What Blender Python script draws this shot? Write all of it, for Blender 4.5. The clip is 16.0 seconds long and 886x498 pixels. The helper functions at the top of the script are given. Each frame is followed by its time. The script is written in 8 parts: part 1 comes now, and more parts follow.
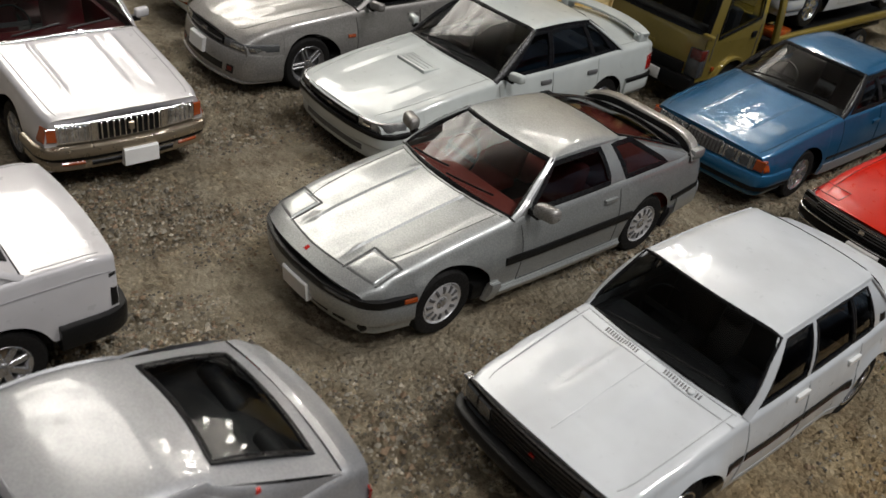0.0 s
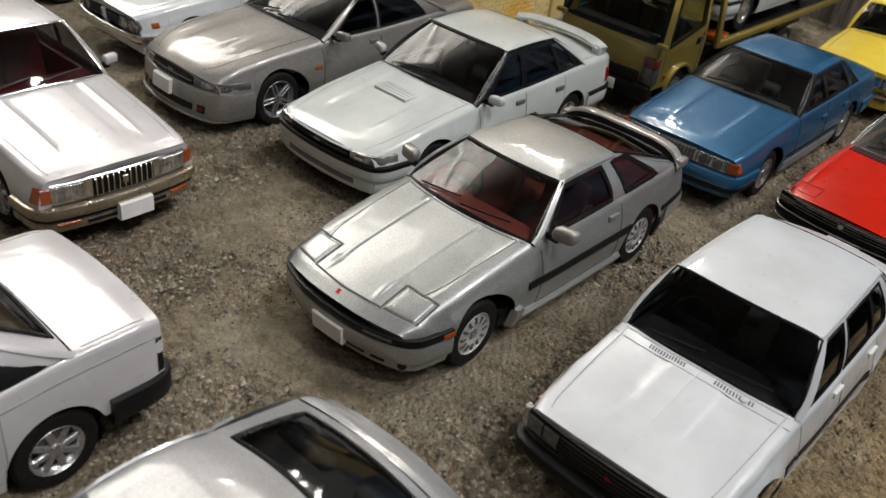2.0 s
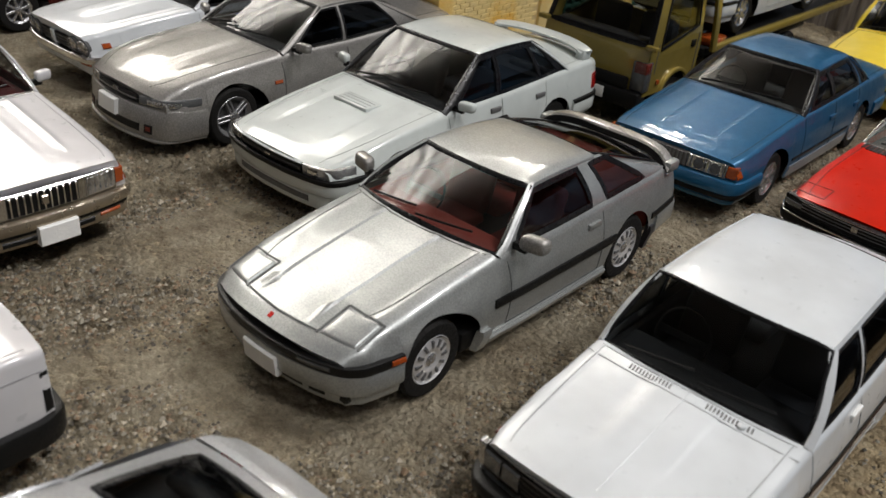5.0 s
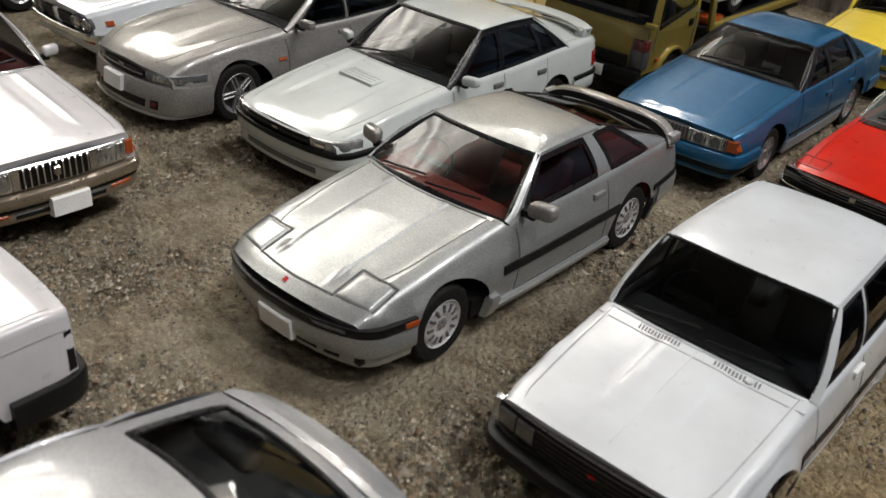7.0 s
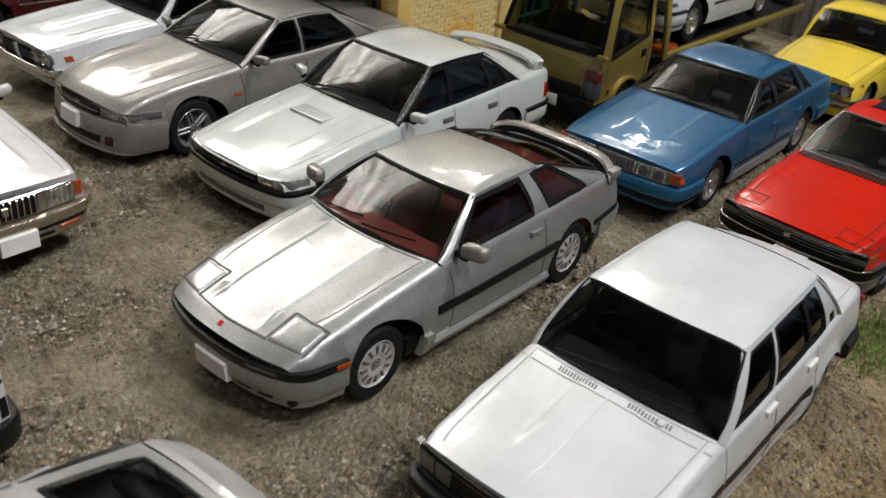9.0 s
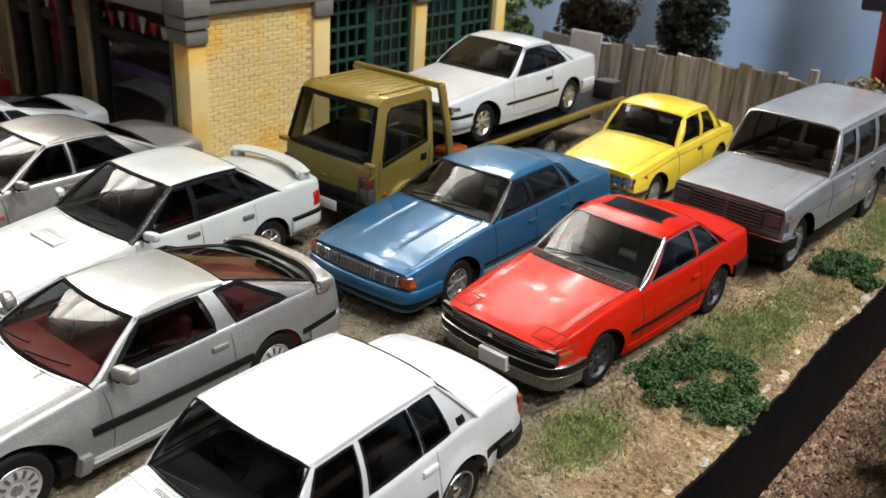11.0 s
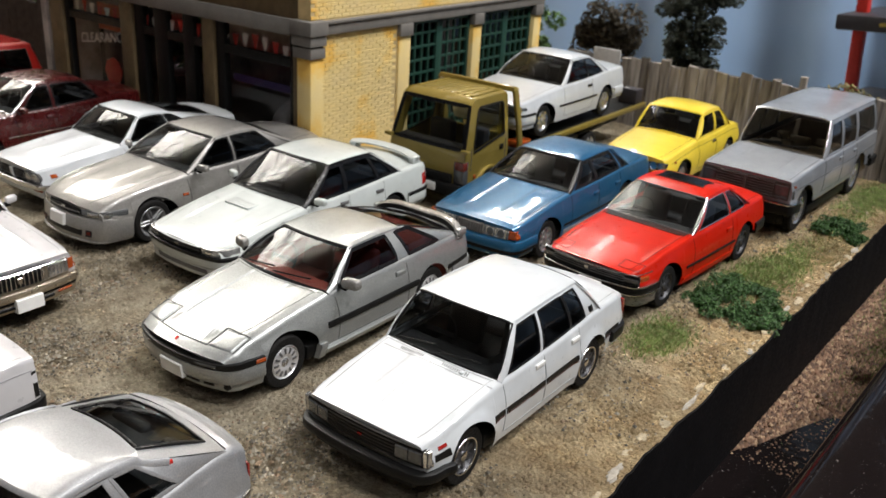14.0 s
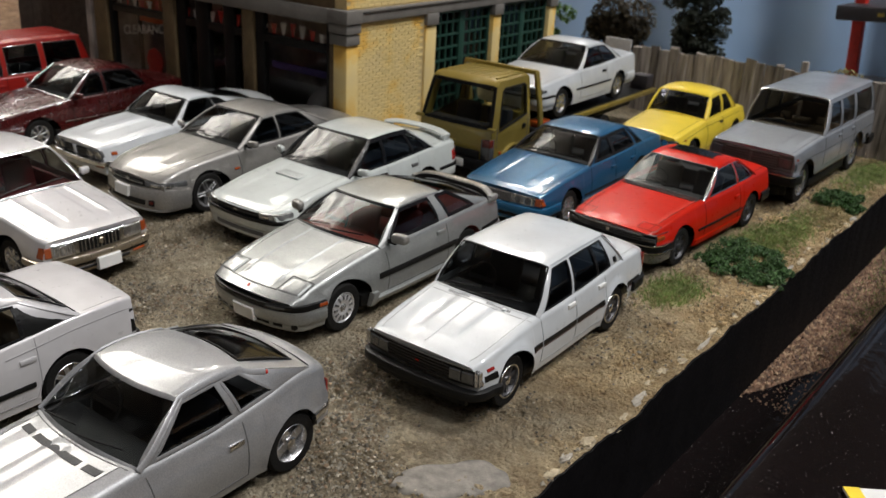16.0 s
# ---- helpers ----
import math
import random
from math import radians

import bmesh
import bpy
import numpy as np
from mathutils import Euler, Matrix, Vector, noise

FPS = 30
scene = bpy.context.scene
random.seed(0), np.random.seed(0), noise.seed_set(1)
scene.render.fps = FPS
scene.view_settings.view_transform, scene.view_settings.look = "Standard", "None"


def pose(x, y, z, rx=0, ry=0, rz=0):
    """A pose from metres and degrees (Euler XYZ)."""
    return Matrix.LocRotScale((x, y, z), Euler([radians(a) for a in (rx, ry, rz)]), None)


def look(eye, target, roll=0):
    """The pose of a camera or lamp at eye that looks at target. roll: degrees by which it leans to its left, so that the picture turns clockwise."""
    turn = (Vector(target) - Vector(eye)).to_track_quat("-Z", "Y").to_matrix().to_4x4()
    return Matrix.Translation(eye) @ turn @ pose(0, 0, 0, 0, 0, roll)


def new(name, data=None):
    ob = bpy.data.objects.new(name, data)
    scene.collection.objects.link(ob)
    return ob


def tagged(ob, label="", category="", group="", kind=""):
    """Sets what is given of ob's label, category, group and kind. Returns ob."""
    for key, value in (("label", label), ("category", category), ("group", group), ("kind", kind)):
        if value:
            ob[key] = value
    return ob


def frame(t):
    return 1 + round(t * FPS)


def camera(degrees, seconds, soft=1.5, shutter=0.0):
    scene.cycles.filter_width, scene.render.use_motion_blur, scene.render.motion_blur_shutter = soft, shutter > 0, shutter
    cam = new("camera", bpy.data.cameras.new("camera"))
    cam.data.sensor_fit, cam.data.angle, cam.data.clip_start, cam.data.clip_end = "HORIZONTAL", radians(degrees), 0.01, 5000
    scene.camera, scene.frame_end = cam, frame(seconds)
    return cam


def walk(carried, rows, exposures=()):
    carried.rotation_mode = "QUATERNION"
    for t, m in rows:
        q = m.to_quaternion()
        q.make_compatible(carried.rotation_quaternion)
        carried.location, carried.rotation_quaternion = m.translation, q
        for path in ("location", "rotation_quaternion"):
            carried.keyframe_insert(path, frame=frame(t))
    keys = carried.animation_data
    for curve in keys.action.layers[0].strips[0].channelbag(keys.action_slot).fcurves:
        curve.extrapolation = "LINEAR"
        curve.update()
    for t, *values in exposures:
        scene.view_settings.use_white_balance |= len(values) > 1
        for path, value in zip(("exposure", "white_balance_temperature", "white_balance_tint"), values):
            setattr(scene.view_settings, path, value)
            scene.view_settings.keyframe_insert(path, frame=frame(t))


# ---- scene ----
# all lengths below are the full-size cars'; the models stand at 1:64
S = 1.0 / 64
cam = camera(52.0, 16.0)
# a small lens opening: the nearest and farthest cars are slightly soft
cam.data.dof.use_dof = True
cam.data.dof.focus_distance = 8.6 * S
cam.data.dof.aperture_fstop = 76.0
PATH = [
    (0, (4.895, -5.619, 4.788), (3.733, -4.424, 3.683), 10.0),
    (0.5, (4.443, -5.643, 4.839), (3.3, -4.441, 3.722), 9.6),
    (1, (4.492, -5.892, 4.676), (3.378, -4.614, 3.616), 8.2),
    (1.5, (4.485, -6.338, 4.951), (3.443, -4.997, 3.895), 8.9),
    (2, (4.106, -6.323, 4.852), (3.09, -4.968, 3.789), 9.1),
    (2.5, (3.894, -6.526, 4.74), (2.909, -5.134, 3.694), 9.3),
    (3, (3.756, -6.613, 4.257), (2.772, -5.215, 3.22), 7.8),
    (3.5, (3.8, -6.331, 4.146), (2.771, -4.926, 3.164), 5.8),
    (4, (4.032, -5.488, 4.191), (2.943, -4.128, 3.208), 5.7),
    (4.2, (4.123, -5.345, 4.256), (3.023, -3.992, 3.276), 6.0),
    (6.5, (4.035, -5.618, 4.131), (2.968, -4.261, 3.122), 6.6),
    (7, (4.121, -5.647, 4.123), (3.055, -4.285, 3.119), 6.4),
    (7.5, (4.089, -5.691, 4.15), (3.026, -4.323, 3.151), 6.4),
    (8, (4.023, -5.764, 4.239), (2.961, -4.394, 3.241), 6.4),
    (8.5, (4.067, -5.67, 4.416), (3.012, -4.289, 3.426), 6.5),
    (9, (4.456, -5.414, 4.471), (3.396, -4.032, 3.486), 6.3),
    (9.5, (4.901, -5.184, 4.657), (3.802, -3.793, 3.73), 5.4),
    (9.8, (5.322, -5.061, 4.689), (4.231, -3.636, 3.807), 5.1),
    (10, (5.771, -4.816, 4.931), (4.671, -3.384, 4.07), 4.6),
    (10.2, (6.033, -4.636, 4.943), (4.936, -3.196, 4.093), 4.4),
    (12.3, (8.155, -2.847, 5.321), (7.033, -1.392, 4.53), 2.6),
    (12.5, (8.442, -2.954, 5.367), (7.334, -1.491, 4.573), 2.6),
    (13, (8.407, -3.928, 5.699), (7.333, -2.416, 4.951), 2.8),
    (13.5, (7.661, -6.189, 5.522), (6.595, -4.678, 4.761), 3.3),
    (13.7, (7.405, -6.633, 5.269), (6.304, -5.139, 4.523), 2.5),
    (14, (7.178, -7.452, 5.389), (6.11, -5.945, 4.622), 3.5),
    (14.5, (7.204, -7.82, 5.194), (6.13, -6.315, 4.43), 3.2),
    (15, (7.409, -8.173, 5.254), (6.341, -6.662, 4.496), 3.1),
    (15.5, (7.556, -8.547, 5.43), (6.486, -7.038, 4.669), 3.1),
    (16, (7.609, -8.795, 5.331), (6.535, -7.292, 4.566), 3.1),
]
EXPOSURES = [(0.0, -0.56), (2.0, -0.40), (3.5, -0.30), (8.5, -0.30), (9.5, -0.03), (10.2, 0.38), (12.3, 0.34), (13.5, 0.31), (14.2, 0.30), (14.6, 0.20), (15.0, -0.03), (16.0, -0.22)]
walk(cam, [(t, look([v * S for v in eye], [v * S for v in target], roll)) for t, eye, target, roll in PATH], EXPOSURES)

# ---- light ----
world = bpy.data.worlds.new("room")
scene.world = world
world.use_nodes = True
world.node_tree.nodes["Background"].inputs[0].default_value = (0.75, 0.82, 1.0, 1)
world.node_tree.nodes["Background"].inputs[1].default_value = 0.10


def lamp(x, y, z, w, d, power, color, target):
    data = bpy.data.lights.new("ceiling_lamp", "AREA")
    data.shape, data.size = "DISK", w * S
    data.energy, data.color = power * S * S, color
    ob = new("ceiling_lamp", data)
    ob.matrix_world = look((x * S, y * S, z * S), tuple(c * S for c in target))
    return ob


# the room's unseen ceiling lamps, over and behind the shelf, and an added fill
lamp(38, 46, 100, 18, 18, 88000, (1.0, 0.98, 0.975), (2, 4, 0))
lamp(62, -6, 96, 18, 18, 62000, (1.0, 0.98, 0.975), (2, 4, 0))
# added fill from the front, brightens the backdrop and building; no known lamp
lamp(76, -62, 96, 18, 18, 19000, (1.0, 0.98, 0.975), (0, 8, 0))

# ---- materials ----
U = 1.0 / S


def material(name):
    m = bpy.data.materials.new(name)
    m.use_nodes = True
    return m, m.node_tree.nodes, m.node_tree.links, m.node_tree.nodes["Principled BSDF"]


def noise_node(n, l, scale, detail=4.0, rough=0.55, coord="Object"):
    tc = n.new("ShaderNodeTexCoord")
    t = n.new("ShaderNodeTexNoise")
    t.inputs["Scale"].default_value = scale * U
    t.inputs["Detail"].default_value = detail
    t.inputs["Roughness"].default_value = rough
    l.new(tc.outputs[coord], t.inputs["Vector"])
    return t


def ramp(n, l, src, stops):
    r = n.new("ShaderNodeValToRGB")
    while len(r.color_ramp.elements) < len(stops):
        r.color_ramp.elements.new(0.5)
    for e, (p, c) in zip(r.color_ramp.elements, stops):
        e.position = p
        e.color = (c[0], c[1], c[2], 1) if not isinstance(c, (int, float)) else (c, c, c, 1)
    l.new(src, r.inputs[0])
    return r


def bump(n, l, src, b, strength, dist):
    k = n.new("ShaderNodeBump")
    k.inputs["Strength"].default_value = strength
    k.inputs["Distance"].default_value = dist * S
    l.new(src, k.inputs["Height"])
    l.new(k.outputs[0], b.inputs["Normal"])
    return k


GAPS = {}


def paint(name, col, metal=0.0, rough=0.3, flake=0.0, coat=0.9, spec=0.35):
    m, n, l, b = material(name)
    t = noise_node(n, l, 1.6, 3)
    dark = [c * 0.86 for c in col]
    r = ramp(n, l, t.outputs["Fac"], [(0.35, dark), (0.62, col)])
    src = r.outputs[0]
    if flake:
        f = noise_node(n, l, 75, 1, 0.6)
        fr = ramp(n, l, f.outputs["Fac"], [(0.35, 1 - flake * 0.6), (0.66, 1 + flake * 0.6)])
        mx = n.new("ShaderNodeMixRGB")
        mx.blend_type = "MULTIPLY"
        mx.inputs[0].default_value = 1
        l.new(src, mx.inputs[1])
        l.new(fr.outputs[0], mx.inputs[2])
        src = mx.outputs[0]
        bump(n, l, f.outputs["Fac"], b, 0.06, 0.006)
    else:
        f = noise_node(n, l, 7, 2)
        bump(n, l, f.outputs["Fac"], b, 0.06, 0.02)
    l.new(src, b.inputs["Base Color"])
    d = noise_node(n, l, 9, 5, 0.7)
    rr = ramp(n, l, d.outputs["Fac"], [(0.3, rough * 0.85), (0.75, min(1, rough * 1.35))])
    l.new(rr.outputs[0], b.inputs["Roughness"])
    b.inputs["Metallic"].default_value = metal
    b.inputs["Coat Weight"].default_value = coat
    b.inputs["Coat IOR"].default_value = 1.5
    b.inputs["Coat Roughness"].default_value = 0.045
    b.inputs["Specular IOR Level"].default_value = spec
    peel = noise_node(n, l, 5.5, 3, 0.5)
    k = n.new("ShaderNodeBump")
    k.inputs["Strength"].default_value, k.inputs["Distance"].default_value = 0.2, 0.02 * S
    l.new(peel.outputs["Fac"], k.inputs["Height"])
    l.new(k.outputs[0], b.inputs["Coat Normal"])
    GAPS[m.name] = (name.replace("paint", "panel_line"), [c * (0.55 if min(col) > 0.5 else 0.25) for c in col])
    return m


def plain(name, col, rough=0.5, metal=0.0, var=0.18, scale=6.0, relief=0.1, coat=0.0, gloss=0.5):
    m, n, l, b = material(name)
    t = noise_node(n, l, scale, 5, 0.6)
    r = ramp(n, l, t.outputs["Fac"], [(0.3, [c * (1 - var) for c in col]), (0.7, [min(1, c * (1 + var)) for c in col])])
    l.new(r.outputs[0], b.inputs["Base Color"])
    t2 = noise_node(n, l, scale * 7, 3, 0.6)
    rr = ramp(n, l, t2.outputs["Fac"], [(0.3, rough * 0.8), (0.7, min(1, rough * 1.2))])
    l.new(rr.outputs[0], b.inputs["Roughness"])
    if relief:
        bump(n, l, t2.outputs["Fac"], b, 0.3, relief * 0.1)
    b.inputs["Metallic"].default_value = metal
    b.inputs["Coat Weight"].default_value = coat
    b.inputs["Specular IOR Level"].default_value = gloss
    return m


def glass(name, tint, gloss=0.13):
    m, n, l, b = material(name)
    n.remove(b)
    out = n["Material Output"]
    tr, gl, mx, fr = n.new("ShaderNodeBsdfTransparent"), n.new("ShaderNodeBsdfGlossy"), n.new("ShaderNodeMixShader"), n.new("ShaderNodeLayerWeight")
    tr.inputs[0].default_value = (*tint, 1)
    gl.inputs["Roughness"].default_value = gloss
    fr.inputs["Blend"].default_value = 0.5
    pw, ad = n.new("ShaderNodeMath"), n.new("ShaderNodeMath")
    pw.operation, ad.operation = "POWER", "MULTIPLY_ADD"
    pw.inputs[1].default_value = 4.5
    ad.inputs[1].default_value, ad.inputs[2].default_value = 0.85, 0.045
    l.new(fr.outputs["Facing"], pw.inputs[0])
    l.new(pw.outputs[0], ad.inputs[0])
    l.new(ad.outputs[0], mx.inputs[0])
    l.new(tr.outputs[0], mx.inputs[1])
    l.new(gl.outputs[0], mx.inputs[2])
    l.new(mx.outputs[0], out.inputs[0])
    return m


SILVER = paint("silver_metallic_paint", (0.36, 0.375, 0.37), 0.6, 0.40, 0.2)
SILVER_WARM = paint("warm_silver_paint", (0.30, 0.29, 0.275), 0.55, 0.42, 0.35)
SILVER_PALE = paint("pale_silver_paint", (0.36, 0.365, 0.375), 0.5, 0.44, 0.15)
SILVER_GREY = paint("grey_silver_paint", (0.34, 0.36, 0.385), 0.5, 0.42, 0.12)
WHITE = paint("white_paint", (0.595, 0.625, 0.645), 0, 0.3)
PEARL = paint("pearl_white_paint", (0.57, 0.56, 0.57), 0.1, 0.3)
IVORY = paint("ivory_white_paint", (0.58, 0.62, 0.60), 0, 0.3)
BLUE = paint("blue_metallic_paint", (0.016, 0.118, 0.25), 0.35, 0.34, 0.12)
RED = paint("red_paint", (0.50, 0.012, 0.002), 0, 0.3, 0.0, 0.22, 0.12)
YELLOW = paint("yellow_paint", (0.82, 0.62, 0.05), 0, 0.36)
MAROON = paint("maroon_paint", (0.055, 0.005, 0.005), 0.0, 0.26)
WAGON_RED = paint("deep_red_wagon_paint", (0.28, 0.012, 0.008), 0, 0.32)
GOLD = paint("olive_gold_paint", (0.33, 0.25, 0.055), 0.45, 0.4, 0.1)
BEIGE_METAL = paint("champagne_trim_paint", (0.33, 0.275, 0.20), 0.75, 0.28)
BLACK = plain("black_plastic", (0.007, 0.007, 0.007), 0.42, gloss=0.22)
RUBBER = plain("tyre_rubber", (0.008, 0.0075, 0.007), 0.8, relief=0.2, gloss=0.2)
SEAM = plain("dark_panel_line", (0.07, 0.07, 0.07), 0.8)
CHROME = plain("chrome_plating", (0.75, 0.75, 0.76), 0.14, 1.0, 0.05)
ALLOY_BRIGHT = plain("bright_turbine_alloy", (0.78, 0.78, 0.79), 0.22, 0.6, 0.06)
ALLOY_GREY = plain("grey_alloy_metal", (0.24, 0.24, 0.245), 0.32, 0.6, 0.1)
ALLOY = plain("alloy_wheel_metal", (0.55, 0.55, 0.56), 0.24, 0.85, 0.10)
STEEL_DARK = plain("dark_wheel_metal", (0.06, 0.06, 0.065), 0.4, 0.5)
LENS = plain("clear_lamp_lens", (0.50, 0.505, 0.51), 0.10, 0.85, 0.55, 9, coat=1.0)
n_, l_ = LENS.node_tree.nodes, LENS.node_tree.links
wv, tc_ = n_.new("ShaderNodeTexWave"), n_.new("ShaderNodeTexCoord")
wv.inputs["Scale"].default_value, wv.inputs["Distortion"].default_value = 6 * U, 1.2
l_.new(tc_.outputs["Object"], wv.inputs["Vector"])
bump(n_, l_, wv.outputs["Fac"], n_["Principled BSDF"], 0.9, 0.02)
LENS_CLEAR = plain("ribbed_lamp_cover", (0.42, 0.425, 0.43), 0.12, 0.6, 0.5, 14, coat=1.0)
SATIN = plain("satin_grey_bumper_metal", (0.22, 0.215, 0.21), 0.3, 0.6, 0.1)
GRILLE = plain("dark_brown_grille_plastic", (0.035, 0.03, 0.027), 0.4)
GRILLE_BAR = plain("dull_grey_grille_bar", (0.14, 0.13, 0.125), 0.4, 0.3)
LENS_DARK = plain("smoked_lamp_lens", (0.10, 0.105, 0.11), 0.12, 0.3, 0.2, 20, coat=1.0)
AMBER = plain("amber_lens", (0.30, 0.055, 0.010), 0.2, coat=1.0)
SUNROOF = plain("black_sunroof_glass", (0.006, 0.006, 0.007), 0.06, gloss=0.5)
RED_LENS = plain("red_lamp_lens", (0.45, 0.015, 0.012), 0.2, coat=1.0)
PLATE = plain("blank_number_plate", (0.75, 0.75, 0.73), 0.5, var=0.05)
TRIM_BLACK = plain("black_window_trim", (0.008, 0.008, 0.009), 0.3, gloss=0.3)
IN_BLACK = plain("black_interior_plastic", (0.03, 0.03, 0.032), 0.6)
IN_RED = plain("red_interior_plastic", (0.30, 0.045, 0.03), 0.6)
IN_WINE = plain("wine_red_interior_plastic", (0.17, 0.014, 0.018), 0.5)
IN_TAN = plain("tan_interior_plastic", (0.27, 0.20, 0.13), 0.6)
IN_GREY = plain("grey_interior_plastic", (0.12, 0.12, 0.12), 0.6)
GLASS = glass("car_window_plastic", (0.48, 0.50, 0.50), 0.05)
GLASS_DARK = glass("tinted_window_plastic", (0.22, 0.24, 0.27), 0.06)
BLUE_TAPE = plain("blue_stripe_print", (0.05, 0.09, 0.42), 0.5)


def gap_of(mat):
    """The shadowed panel line that goes with a paint."""
    name, col = GAPS[mat.name]
    return bpy.data.materials.get(name) or plain(name, col, 0.8)


# ---- building helpers ----
def finish(bm, name, mat, parent=None, label="", smooth=35, warp=None):
    if warp:
        for v in bm.verts:
            v.co = warp(v.co)
    bmesh.ops.remove_doubles(bm, verts=bm.verts, dist=0.0005)
    bmesh.ops.recalc_face_normals(bm, faces=bm.faces)
    me = bpy.data.meshes.new(name)
    for f in bm.faces:
        f.smooth = True
    bm.transform(Matrix.Scale(S, 4))
    bm.to_mesh(me)
    bm.free()
    me.set_sharp_from_angle(angle=radians(smooth))
    me.materials.append(mat)
    ob = new(name, me)
    if parent:
        ob.parent = parent
    if label:
        tagged(ob, label)
    return ob


def part(name, bm, mat, parent, label="", smooth=35, warp=None):
    return finish(bm, name, mat, parent, label, smooth, warp)


def root(name, x, y, z, rz, label, category, group=""):
    ob = new(name)
    ob.empty_display_size = 0.1 * S
    ob.matrix_world = pose(x * S, y * S, z * S, 0, 0, rz)
    return tagged(ob, label, category, group)


def box(bm, x0, x1, y0, y1, z0, z1, bev=0.0, seg=2, m=None):
    r = bmesh.ops.create_cube(bm, size=1.0)
    vs = r["verts"]
    for v in vs:
        v.co = Vector(((x0 + x1) / 2 + v.co.x * (x1 - x0), (y0 + y1) / 2 + v.co.y * (y1 - y0), (z0 + z1) / 2 + v.co.z * (z1 - z0)))
    if bev:
        es = list({e for v in vs for e in v.link_edges})
        g = bmesh.ops.bevel(bm, geom=es, offset=bev, segments=seg, affect="EDGES", profile=0.5)
        vs = list({v for f in g["faces"] for v in f.verts} | {v for v in vs if v.is_valid})
    if m:
        bmesh.ops.transform(bm, matrix=m, verts=vs)
    return vs


def boxm(x0, x1, y0, y1, z0, z1, bev=0.0, seg=2, m=None):
    bm = bmesh.new()
    box(bm, x0, x1, y0, y1, z0, z1, bev, seg, m)
    return bm


def lathe(bm, prof, n=28, axis="x"):
    """prof: (along the axis, radius) pairs."""
    rings = []
    for a, r in prof:
        ring = []
        for i in range(n):
            c, s = math.cos(2 * math.pi * i / n), math.sin(2 * math.pi * i / n)
            p = {"x": (a, r * c, r * s), "y": (r * c, a, r * s), "z": (r * c, r * s, a)}[axis]
            ring.append(bm.verts.new(p))
        rings.append(ring)
    for r0, r1 in zip(rings, rings[1:]):
        for i in range(n):
            bm.faces.new((r0[i], r0[(i + 1) % n], r1[(i + 1) % n], r1[i]))
    return rings


def grid(bm, rows):
    vs = [[bm.verts.new(p) for p in row] for row in rows]
    fs = []
    for a, b in zip(vs, vs[1:]):
        for i in range(len(a) - 1):
            try:
                fs.append(bm.faces.new((a[i], a[i + 1], b[i + 1], b[i])))
            except ValueError:
                pass
    return vs, fs


def ribbon(bm, pts, width, thick, up, closed=False):
    """A flat bar along pts; up gives the surface's outward normal at a point or for all."""
    pts = [Vector(p) for p in pts]
    n = len(pts)
    rings = []
    for i, p in enumerate(pts):
        a = pts[(i - 1) % n] if closed or i else p
        b = pts[(i + 1) % n] if closed or i < n - 1 else p
        t = (b - a).normalized()
        nn = Vector(up[i] if isinstance(up, list) else up)
        nn = (nn - t * nn.dot(t)).normalized()
        s = t.cross(nn).normalized() * (width / 2)
        o = nn * thick
        rings.append([bm.verts.new(p - s - o * 0.4), bm.verts.new(p - s + o * 0.75), bm.verts.new(p - s * 0.6 + o), bm.verts.new(p + s * 0.6 + o), bm.verts.new(p + s + o * 0.75), bm.verts.new(p + s - o * 0.4)])
    k = 6
    m = n if closed else n - 1
    for i in range(m):
        a, b = rings[i], rings[(i + 1) % n]
        for j in range(k):
            bm.faces.new((a[j], a[(j + 1) % k], b[(j + 1) % k], b[j]))
    if not closed:
        bm.faces.new(rings[0])
        bm.faces.new(rings[-1][::-1])


def piece(prof, y, soft=0.05):
    """Piecewise linear profile with rounded bends."""
    def lin(v):
        if v <= prof[0][0]:
            return prof[0][1]
        for (a, p), (b, q) in zip(prof, prof[1:]):
            if v <= b:
                return p + (q - p) * (v - a) / (b - a)
        return prof[-1][1]
    return sum(lin(y + soft * k) for k in (-1, -0.5, 0, 0.5, 1)) / 5


